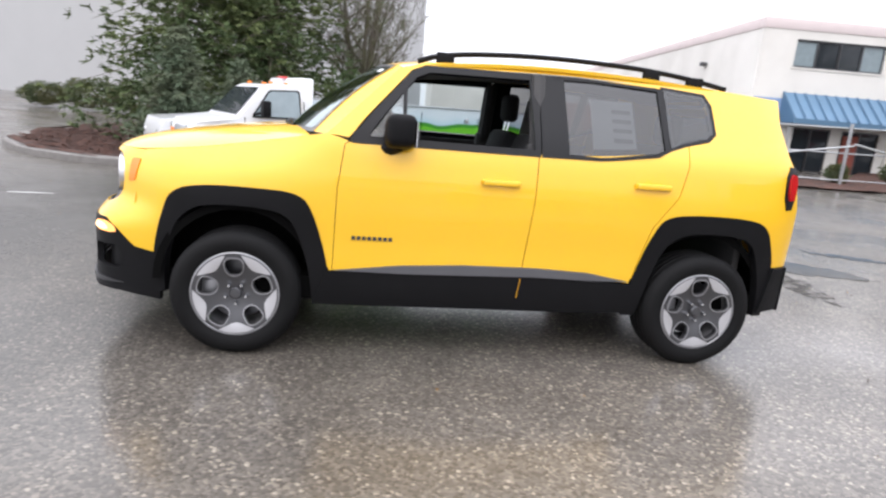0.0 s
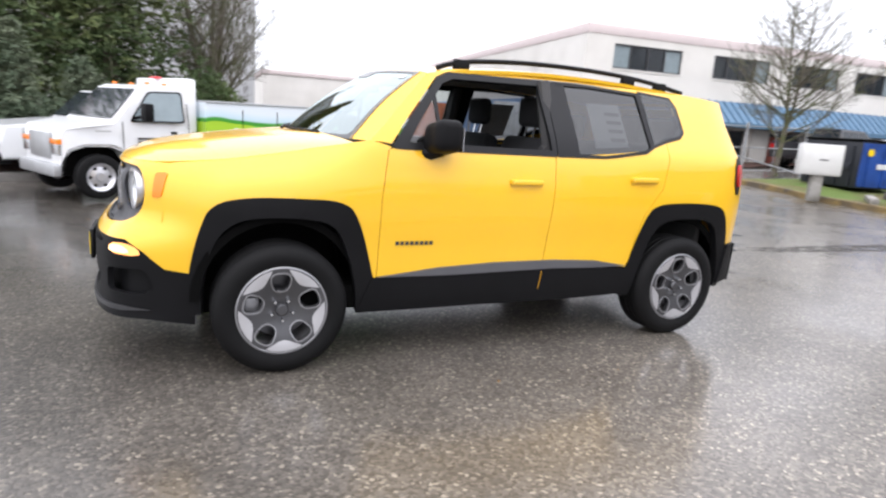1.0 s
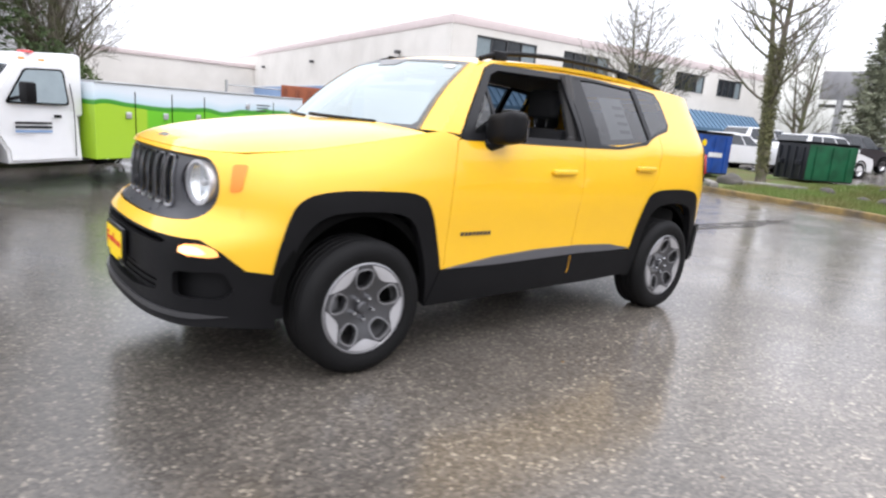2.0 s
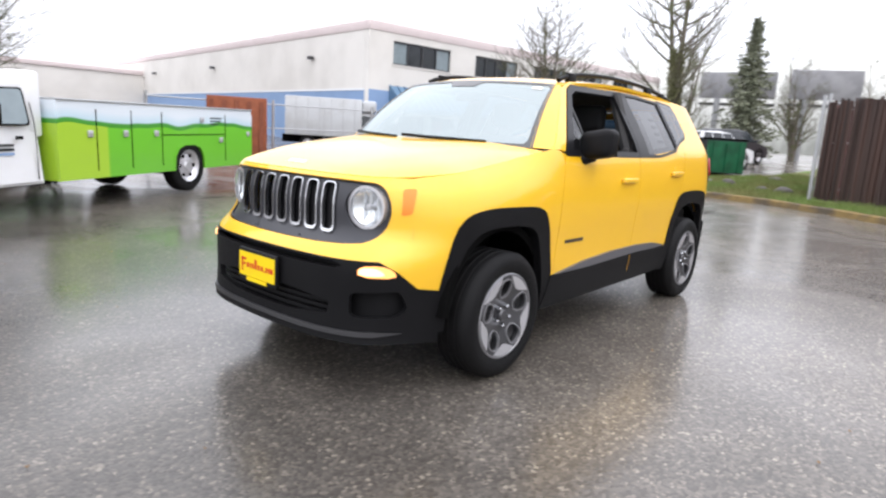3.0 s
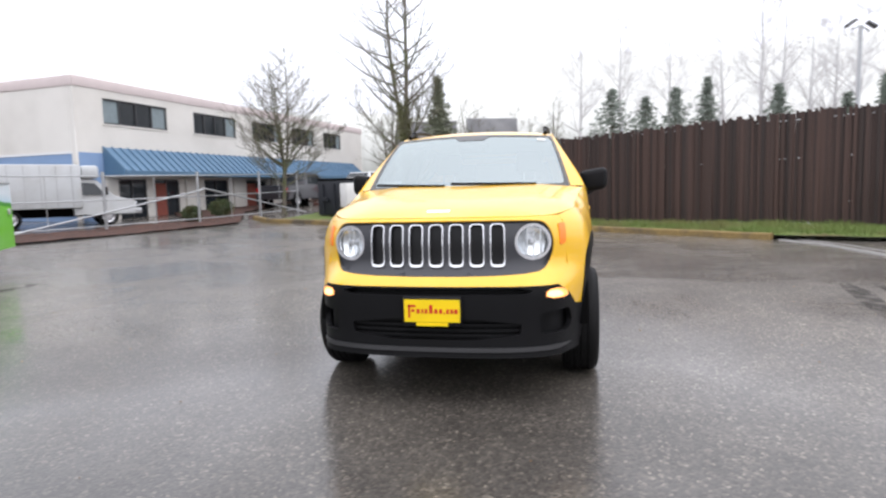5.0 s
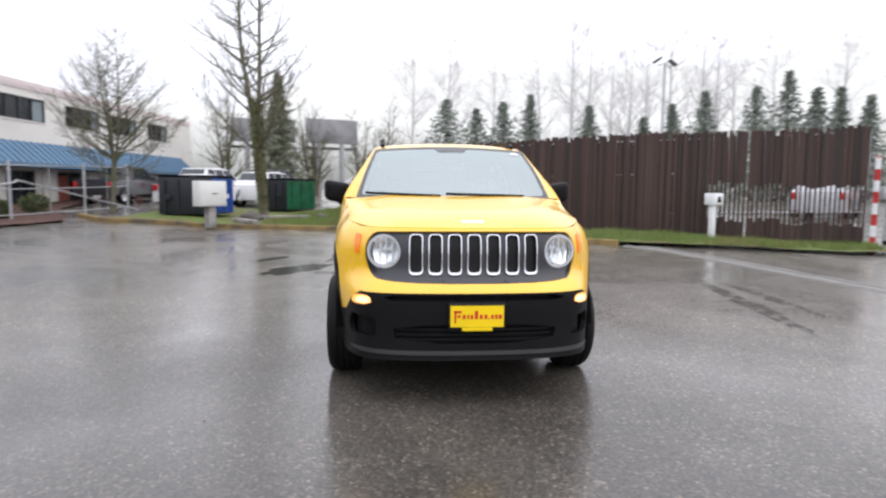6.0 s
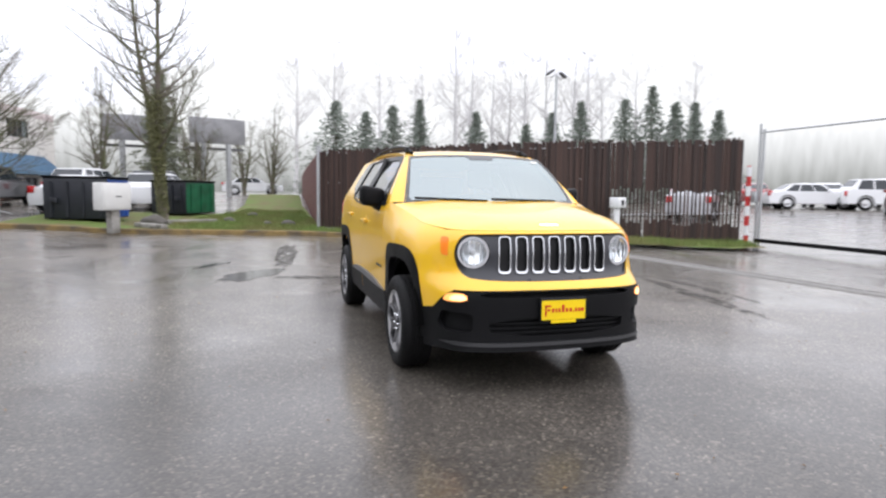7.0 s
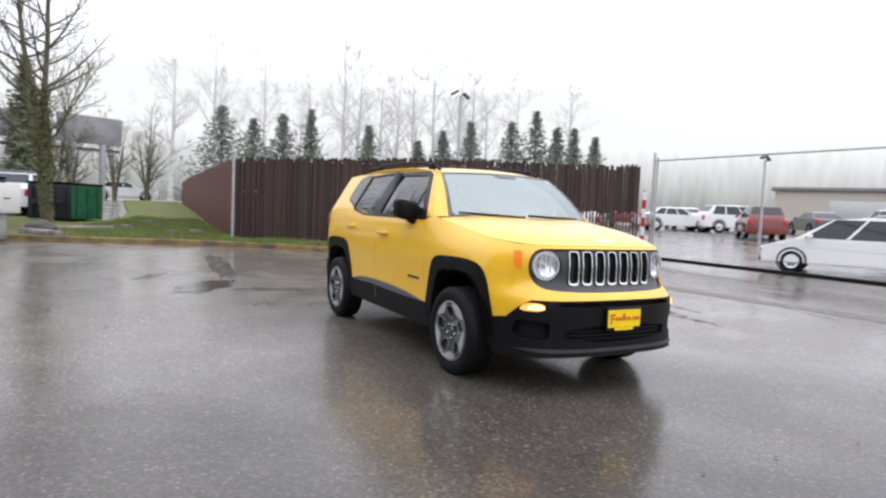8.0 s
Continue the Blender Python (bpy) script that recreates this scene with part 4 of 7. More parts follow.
def litter():
    """Bits of bark and small leaves lying about."""
    rnd = random.Random(77)
    v, f = [], []
    for _ in range(260):
        x, y = rnd.uniform(-6, 9), rnd.uniform(-5.5, 6)
        if -2.3 < x < 2.2 and abs(y) < 1.1:
            continue
        a, l, w = rnd.uniform(0, 6.28), rnd.uniform(0.006, 0.02), rnd.uniform(0.004, 0.012)
        c, s, z = math.cos(a), math.sin(a), ground_z(x, y) + 0.006
        k = len(v)
        v += [(x - l * c, y - l * s, z), (x - w * s, y + w * c, z + 0.006), (x + l * c, y + l * s, z + 0.002), (x + w * s, y - w * c, z + 0.006)]
        f.append((k, k + 1, k + 2, k + 3))
    me = bpy.data.meshes.new("leaf_litter")
    me.from_pydata(v, [], f)
    me.materials.append(mat("dead_leaf", (0.05, 0.03, 0.016), 0.8, vary=0.6, scale=2, second=(0.25, 0.13, 0.03), mix_scale=4))
    tagged(new("leaf_litter", me), "scattered small dead leaves and bark bits on the asphalt", "litter", kind="stuff")


litter()


# ---- land round the lot: kerbs, verge, mulch bed ----
CONCRETE = mat("kerb_concrete", (0.30, 0.29, 0.27), 0.75, vary=0.25, scale=9, bump=0.4, bump_scale=120, second=(0.16, 0.15, 0.13), mix_scale=4)
KERB_PAINT = mat("worn_yellow_kerb", (0.20, 0.135, 0.045), 0.75, vary=0.4, scale=14, bump=0.5, bump_scale=90, second=(0.075, 0.058, 0.036), mix_scale=2.2)
SOIL = mat("bark_mulch", (0.075, 0.03, 0.018), 0.95, vary=0.5, scale=30, bump=1.0, bump_scale=60, second=(0.03, 0.014, 0.01), mix_scale=8)
TURF = mat("thin_turf", (0.085, 0.13, 0.02), 0.95, vary=0.35, scale=20, bump=0.8, bump_scale=80, second=(0.11, 0.09, 0.035), mix_scale=1.2)
BLADE = mat("grass_blades", (0.13, 0.19, 0.04), 0.7, vary=0.3, scale=3, second=(0.16, 0.16, 0.05), mix_scale=0.9)


def strip(points, width, top, drop=0.12, lean=0.02):
    """A kerb of that width along a line on the ground, its top that far over the ground."""
    line = [Vector(p) for p in dense(points, 0.25, False)]
    bm = bmesh.new()
    rows = []
    for i, p in enumerate(line):
        d = (line[min(i + 1, len(line) - 1)] - line[max(i - 1, 0)]).normalized()
        n = Vector((-d.y, d.x))
        g = ground_z(p.x, p.y)
        jit = 0.006 * noise.noise((p.x * 2.1, p.y * 2.1, 3))
        sec = [(-width / 2, -drop), (-width / 2 + lean, top - 0.02), (-width / 2 + lean + 0.02, top), (width / 2 - 0.02, top), (width / 2, top - 0.02), (width / 2, -drop)]
        rows.append([bm.verts.new((p.x + n.x * a, p.y + n.y * a, g + b + jit)) for a, b in sec])
    for a, b in zip(rows, rows[1:]):
        for k in range(len(a) - 1):
            bm.faces.new((a[k], b[k], b[k + 1], a[k + 1]))
    bm.faces.new(rows[0])
    bm.faces.new(rows[-1][::-1])
    bmesh.ops.recalc_face_normals(bm, faces=bm.faces[:])
    return bm


def sheet(outline, height, step=0.3, rough=0.02):
    return panel(outline, lambda x, y: (x, y, ground_z(x, y) + height + rough * noise.noise((x * 1.7, y * 1.7, 0)) + rough * 0.6 * noise.noise((x * 6, y * 6, 5))), (), step, 0, (0, 0, 1))


def scatter(outline, count, seed):
    rnd = random.Random(seed)
    xs, ys = [p[0] for p in outline], [p[1] for p in outline]
    out = []
    while len(out) < count:
        p = (rnd.uniform(min(xs), max(xs)), rnd.uniform(min(ys), max(ys)))
        if inside(p, outline):
            out.append(p)
    return out


def raw_mesh(name, verts, faces, material, parent=None):
    me = bpy.data.meshes.new(name)
    me.from_pydata(verts, [], faces)
    me.update()
    for m in material if isinstance(material, (list, tuple)) else (material,):
        me.materials.append(m)
    ob = new(name, me)
    ob.parent = parent
    return ob


def grass(outline, count, seed, base, tall=0.09):
    rnd = random.Random(seed)
    v, f = [], []
    for x, y in scatter(outline, count, seed):
        dens = noise.noise((x * 1.3, y * 1.3, 9))
        if dens < rnd.uniform(-0.7, 0.25):
            continue
        a, h = rnd.uniform(0, 6.28), tall * rnd.uniform(0.4, 1.4) * (1 + 0.5 * dens)
        c, s, w = math.cos(a), math.sin(a), 0.007
        z = ground_z(x, y) + base
        k = len(v)
        v += [(x - w * c, y - w * s, z), (x + w * c, y + w * s, z), (x + 0.6 * h * rnd.uniform(-1, 1), y + 0.6 * h * rnd.uniform(-1, 1), z + h)]
        f.append((k, k + 1, k + 2))
    ob = raw_mesh("grass", v, f, BLADE)
    return tagged(ob, "short patchy green grass on the verge", "grass", kind="stuff")


KERB = [(13.6, 9.6), (12.3, 8.4), (11.9, 6.5), (11.6, 4.2), (11.35, 2.2), (11.0, 0.6), (10.2, -0.9), (9.2, -2.3), (8.3, -3.5), (7.45, -4.55)]
kerb = part("kerb", strip(KERB, 0.16, 0.13), KERB_PAINT)
tagged(kerb, "worn yellow-painted concrete kerb along the verge", "kerb", kind="structure")
FENCE_A, FENCE_B, FENCE_END = Vector((12.1, 0.08)), Vector((7.9, -10.7)), Vector((40.4, -1.45))
verge_line = [(11.95, 6.5), (11.65, 4.2), (11.4, 2.2), (11.08, 0.6), (10.28, -0.9), (9.28, -2.3), (8.38, -3.5), (7.5, -4.55), (7.0, -6.0), (6.9, -7.9), (6.6, -10.4), (8.2, -11.2), (10.6, -4.5), (12.5, 0.0), (24, -0.3), (40, -1.2), (40, 2.2), (24, 2.3), (18.5, 2.7), (18.5, 8.0), (12.3, 8.3)]
verge = part("verge", sheet(verge_line, 0.09, 0.3, 0.025), TURF)
tagged(verge, "thin muddy turf verge behind the kerb", "verge", kind="structure")
grass([(11.65, 4.2), (11.4, 2.2), (11.08, 0.6), (10.28, -0.9), (9.28, -2.3), (8.38, -3.5), (7.6, -4.6), (7.1, -6.0), (7.0, -7.9), (6.9, -10.4), (8.0, -10.9), (10.4, -4.5), (12.1, 0.0), (20, 0.0), (20, 2.2), (14, 4)], 60000, 4, 0.09, 0.11)
# dark asphalt drive beside the gate, with its worn concrete seam
SEAM_GREY = mat("seam_concrete", (0.17, 0.165, 0.155), 0.7, vary=0.3, scale=9, bump=0.4, bump_scale=120)
SEAM = [(7.4, -4.7), (6.4, -5.15), (4.5, -5.45), (2.0, -5.75), (-1.5, -6.1), (-6, -6.5)]
seam = part("drive_seam", strip(SEAM, 0.14, 0.018, 0.05, 0.0), SEAM_GREY)
tagged(seam, "worn pale concrete seam across the drive", "seam", kind="structure")
seam2 = part("drive_seam", strip([(x + 0.05, y - 0.32) for x, y in SEAM], 0.06, 0.012, 0.05, 0.0), SEAM_GREY)
tagged(seam2, "narrow pale concrete seam across the drive", "seam", kind="structure")
# low weeds and mulch in front of the white building
frontbed_line = [(4.0, 11.6), (8, 10.4), (11.8, 9.2), (13.3, 9.9), (16.5, 11.6), (22, 12.6), (31, 11.2), (31, 12.4), (22, 14.0), (16, 14.4), (12.5, 11.3), (8.5, 12.4), (4.5, 13.2)]
frontbed = part("front_bed", sheet(frontbed_line, 0.05, 0.35, 0.04), SOIL)
tagged(frontbed, "brown mulch strip along the chain-link fence", "mulch bed", kind="structure")
# mulch island with its broken kerb
BED = [(-7.4, 10.2), (-7.2, 8.6), (-6.2, 7.3), (-5.0, 6.75), (-3.9, 6.9), (-2.6, 8.0), (0.5, 10.0), (4.2, 12.0), (5.5, 16.0), (2, 19), (-4, 18), (-7, 14)]
bed = part("mulch_bed", sheet(BED, 0.13, 0.3, 0.06), SOIL)
tagged(bed, "raised island of dark red-brown bark mulch", "mulch bed", kind="structure")
bedkerb = part("bed_kerb", strip(rounded([BED[-1], *BED[:8]], 1, False), 0.3, 0.12), mat("stone_kerb", (0.16, 0.15, 0.14), 0.8, vary=0.35, scale=12, bump=0.8, bump_scale=40))
tagged(bedkerb, "rough grey stone edging of the mulch island", "kerb", kind="structure")
rnd = random.Random(12)
v, f = [], []
for x, y in scatter([(-7.3, 10), (-7.0, 8.6), (-6.1, 7.5), (-5.0, 7.0), (-3.9, 7.1), (-2.6, 8.2), (-1.5, 9.5), (-4, 11), (-7, 11)], 5000, 5):
    a, l, w = rnd.uniform(0, 6.28), rnd.uniform(0.02, 0.06), rnd.uniform(0.006, 0.015)
    z = ground_z(x, y) + 0.15 + 0.06 * noise.noise((x * 1.7, y * 1.7, 0)) + rnd.uniform(-0.01, 0.02)
    c, s = math.cos(a), math.sin(a)
    k, up = len(v), rnd.uniform(-0.02, 0.03)
    v += [(x - l * c - w * s, y - l * s + w * c, z), (x - l * c + w * s, y - l * s - w * c, z + 0.004), (x + l * c + w * s, y + l * s - w * c, z + up), (x + l * c - w * s, y + l * s + w * c, z + up + 0.004)]
    f.append((k, k + 1, k + 2, k + 3))
tagged(raw_mesh("bark_chips", v, f, SOIL), "loose bark chips on the mulch island", "bark", kind="stuff")


# ---- slatted fence round the car park ----
SLAT = mat("brown_slat", (0.044, 0.021, 0.0145), 0.6, vary=0.45, scale=2.5, bump=0.3, bump_scale=40, second=(0.020, 0.011, 0.009), mix_scale=1.3, stretch=(3, 3, 0.35), each=0.55)


def slat_mesh(width, height):
    bm = box(-width / 2, width / 2, -0.006, 0.006, 0, height)
    top = [q for q in bm.verts if q.co.z > height / 2]
    for q in top:
        q.co.z -= 0.01 * (q.co.x > 0)
    me = bpy.data.meshes.new("slat")
    bm.to_mesh(me)
    bm.free()
    me.materials.append(SLAT)
    return me


def build_fence():
    fence = thing("slatted_fence", FENCE_A.x, FENCE_A.y, 0, 0, "tall dark brown slatted fence on steel posts, weathered", "fence")
    rnd = random.Random(3)
    run = FENCE_B - FENCE_A
    length, ang = run.length, math.degrees(math.atan2(run.y, run.x))
    wide, thin = slat_mesh(0.064, 1.0), slat_mesh(0.050, 1.0)
    count = 0
    u = 0.05
    while u < length:
        p = run * (u / length)
        g = ground_z(FENCE_A.x + p.x, FENCE_A.y + p.y) + 0.1
        h = 2.20 + 0.60 * u / length + rnd.uniform(-0.05, 0.045) - (0.12 if rnd.random() < 0.05 else 0)
        sparse = u > length * 0.70
        count += 1
        if rnd.random() < (0.012 if u > length * 0.7 else 0.0):
            u += 0.052
            continue
        ob = new("slat", thin if sparse and not count % 2 else wide)
        ob.parent = fence
        off = rnd.uniform(-0.03, 0.03)
        low = rnd.uniform(0, 0.05) + (rnd.uniform(1.25, 1.4) if sparse and count % 2 else 0)
        ob.matrix_local = pose(p.x - run.y / length * off, p.y + run.x / length * off, g + low, rnd.uniform(-0.5, 0.5), rnd.uniform(-0.22, 0.22), ang + rnd.uniform(-5, 5)) @ Matrix.Diagonal((1, 1, h - low, 1))
        if sparse and count % 2:
            # the broken lower end of the same slat still stands in the ground
            stub = new("slat_stub", wide)
            stub.parent = fence
            stub.matrix_local = pose(p.x - run.y / length * off, p.y + run.x / length * off, g, 0, rnd.uniform(-0.5, 0.5), ang + rnd.uniform(-5, 5)) @ Matrix.Diagonal((1, 1, rnd.uniform(0.40, 0.58), 1))
        u += 0.052
    for k in range(6):
        q = run * (k / 5)
        back = Vector((-run.y, run.x)) / length * -0.07
        g = ground_z(FENCE_A.x + q.x, FENCE_A.y + q.y)
        part("post", tube([(q.x - back.x, q.y - back.y, g), (q.x - back.x, q.y - back.y, g + 2.46 + 0.06 * k)], 0.035, 10), STEEL, fence)
    for z in (0.5, 1.5, 2.35):
        a, b = (0.06, 0.02), (run.x + 0.06, run.y + 0.02)
        part("rail", tube([(*a, z), (*b, z + 0.3)], 0.022, 8), STEEL, fence)
    # the side that runs back along the grass, joined
    back = FENCE_END - FENCE_A
    v, f = [], []
    u, n = 0.1, Vector((-back.y, back.x)) / back.length
    t = back / back.length
    while u < back.length:
        p, w, h = back * (u / back.length), 0.045, 2.30 - 0.9 * u / back.length + rnd.uniform(-0.05, 0.03)
        g = ground_z(FENCE_A.x + p.x, FENCE_A.y + p.y)
        k = len(v)
        for dz in (g, g + h):
            for a, b in ((-w, -0.006), (w, -0.006), (w, 0.006), (-w, 0.006)):
                v.append((p.x + t.x * a + n.x * b, p.y + t.y * a + n.y * b, dz))
        f += [(k, k + 1, k + 5, k + 4), (k + 1, k + 2, k + 6, k + 5), (k + 2, k + 3, k + 7, k + 6), (k + 3, k, k + 4, k + 7), (k + 4, k + 5, k + 6, k + 7)]
        u += 0.096
    red = mat("red_brown_slat", (0.10, 0.026, 0.022), 0.6, vary=0.4, scale=2.5, bump=0.3, bump_scale=40)
    raw_mesh("return_slats", v, f, red, fence)["kind"] = "stuff"
    part("corner_post", tube([(-0.1, 0.05, 0.0), (-0.1, 0.05, 2.52)], 0.04, 12), STEEL, fence, "grey steel corner post")


build_fence()


def build_gate():
    gate = thing("chain_gate", 7.75, -11.1, 0, 0, "grey steel tube gate frame with top rail and dark bottom rail", "gate")
    for x, h in ((0.0, 3.2), (-0.12, 3.05), (-8.0, 2.95)):
        part("post", tube([(x, 0, ground_z(7.75 + x, -11.1)), (x, 0, h)], 0.035, 10), STEEL, gate)
    part("top_rail", tube([(0, 0, 2.97), (-3.0, 0, 2.96), (-13, 0, 2.92)], 0.025, 8), STEEL, gate)
    part("bottom_rail", box(-13, 0, -0.05, 0.05, 0.04, 0.14, 0.01), BLACK_PLASTIC, gate, "dark bottom rail")
    part("wire", tube([(0, 0, 0.8), (-6, 0, 0.72), (-13, 0, 0.75)], 0.006, 5), STEEL, gate)
    part("latch_box", box(-0.08, 0.06, 0.04, 0.16, 1.1, 1.4, 0.01), STEEL, gate)
    pole = thing("striped_pole", 7.92, -10.95, ground_z(7.9, -10.95), 0, "red and white striped steel bollard beside the gate", "pole")
    R = mat("red_band", (0.45, 0.02, 0.02), 0.45, vary=0.2)
    for k in range(8):
        part("band", tube([(0, 0, 0.02 + 0.265 * k), (0, 0, 0.02 + 0.265 * (k + 1))], 0.062, 16), R if k % 2 == 0 else WHITE, pole)
    part("cap", lathe([(0.0, 2.17), (0.05, 2.16), (0.064, 2.13)], "z", 16), R, pole)
    key = thing("gate_keypad", 8.55, -7.3, ground_z(8.55, -7.3) + 0.04, 20, "weathered white keypad box on a leaning post", "keypad")
    part("post", box(-0.06, 0.06, -0.06, 0.06, 0, 0.95, 0.01), WHITE, key)
    part("keypad_box", box(-0.14, 0.16, -0.2, 0.12, 0.88, 1.16, 0.02), WHITE, key)
    part("keypad_face", box(-0.15, -0.138, -0.10, 0.0, 0.94, 1.08, 0.004), CAVITY, key)


build_gate()


# ---- trees ----
BARK = mat("grey_bark", (0.13, 0.11, 0.09), 0.9, vary=0.35, scale=20, bump=0.8, bump_scale=60, second=(0.09, 0.10, 0.04), mix_scale=3)
# pale alder bark, its colour pushed towards white to stand for mist
MISTED_BARK = mat("misted_pale_alder_bark", (0.60, 0.59, 0.59), 0.9, vary=0.25, scale=3)
NEEDLE = mat("fir_needles", (0.060, 0.095, 0.032), 0.75, vary=0.5, scale=1.6, second=(0.11, 0.135, 0.045), mix_scale=0.7)
SPRUCE = mat("blue_spruce_needles", (0.085, 0.12, 0.07), 0.75, vary=0.5, scale=2.5, second=(0.14, 0.165, 0.10), mix_scale=1.5)
# olive cedar, its colour lightened to carry the mist in front of it
HAZED_CEDAR = mat("hazed_cedar_needles", (0.19, 0.205, 0.14), 0.8, vary=0.4, scale=1.5)
# far firs: distance haze is mixed into the needle colour
HAZED_NEEDLE = mat("hazed_fir_needles", (0.235, 0.27, 0.23), 0.85, vary=0.4, scale=0.8)
IVY = mat("olive_moss", (0.13, 0.13, 0.055), 0.8, vary=0.5, scale=4)
SHRUB = mat("shrub_leaves", (0.06, 0.085, 0.03), 0.7, vary=0.5, scale=4, second=(0.10, 0.10, 0.035), mix_scale=2)


def add_tube(v, f, pts, radii, sides):
    side = None
    start = len(v)
    for i, p in enumerate(pts):
        d = (pts[min(i + 1, len(pts) - 1)] - pts[max(i - 1, 0)]).normalized()
        if side is None:
            side = d.orthogonal().normalized()
        side = (side - d * side.dot(d)).normalized()
        up = d.cross(side)
        for k in range(sides):
            a = 2 * math.pi * k / sides
            q = p + radii[i] * (math.cos(a) * side + math.sin(a) * up)
            v.append(q[:])
    for i in range(len(pts) - 1):
        for k in range(sides):
            a, b = start + i * sides + k, start + i * sides + (k + 1) % sides
            f.append((a, b, b + sides, a + sides))


def bare_tree(x, y, height, seed, spread=0.42, material=None, stems=2, detail=4, label="leafless deciduous tree with rising grey branches", low=0.22, category="tree"):
    """A leafless tree: stems that rise from one trunk, limbs, branches and twigs."""
    rnd = random.Random(seed)
    material = material or BARK
    tree = thing("bare_tree", x, y, ground_z(x, y) + 0.02, 0, label, category)
    tv, tf, bv, bf = [], [], [], []
    r0 = 0.016 * height + 0.02

    def branch(p, d, length, r, level):
        n = 4 if level > 1 else 6
        pts, rad = [p], [r]
        for k in range(n):
            d = (d + Vector((rnd.gauss(0, 0.10), rnd.gauss(0, 0.10), rnd.gauss(0.05, 0.07)))).normalized()
            pts.append(pts[-1] + d * length / n)
            rad.append(r * (1 - 0.85 * (k + 1) / n))
        add_tube(bv, bf, pts, [max(q, 0.004) for q in rad], 5 if level < 2 else 3)
        if level >= detail:
            return
        for k in range(rnd.randint(5, 7) if level < 2 else rnd.randint(4, 5)):
            t = rnd.uniform(0.2, 0.97)
            i = min(int(t * n), n - 1)
            q = pts[i].lerp(pts[i + 1], t * n - i)
            axis = (pts[i + 1] - pts[i]).normalized()
            out = axis.orthogonal().normalized()
            out.rotate(Matrix.Rotation(rnd.uniform(0, 6.28), 3, axis))
            nd = (axis * rnd.uniform(0.6, 1.0) + out * rnd.uniform(0.6, 1.0) + Vector((0, 0, 0.25))).normalized()
            branch(q, nd, length * rnd.uniform(0.35, 0.55), max(r * (1 - 0.8 * t) * 0.6, 0.005), level + 1)

    for s in range(stems):
        lean = Vector((0.13 * math.cos(2.1 * s + seed), 0.13 * math.sin(2.1 * s + seed), 1)) if stems > 1 else Vector((rnd.uniform(-0.03, 0.03), rnd.uniform(-0.03, 0.03), 1))
        n = 10
        h = height * (1 - 0.12 * s)
        pts = [Vector((0, 0, 0))]
        for k in range(n):
            pts.append(pts[-1] + (lean.normalized() + Vector((rnd.gauss(0, 0.03), rnd.gauss(0, 0.03), 0))) * h / n)
        rad = [r0 * (1 - 0.93 * k / n) * (1.25 if k == 0 else 1) for k in range(n + 1)]
        add_tube(tv, tf, pts, rad, 9)
        limbs = int(9 + 0.7 * height)
        for k in range(limbs):
            t = low + (0.97 - low) * (k + rnd.random()) / limbs
            i = min(int(t * n), n - 1)
            q = pts[i].lerp(pts[i + 1], t * n - i)
            a = rnd.uniform(0, 6.28)
            nd = Vector((math.cos(a), math.sin(a), rnd.uniform(0.5, 1.3))).normalized()
            branch(q, nd, height * spread * (1.0 - 0.72 * t) * rnd.uniform(0.6, 1.2), r0 * (1 - t) * 0.45 + 0.006, 1)
    raw_mesh("trunk", tv, tf, material, tree)
    raw_mesh("crown", bv, bf, material, tree)
    return tree


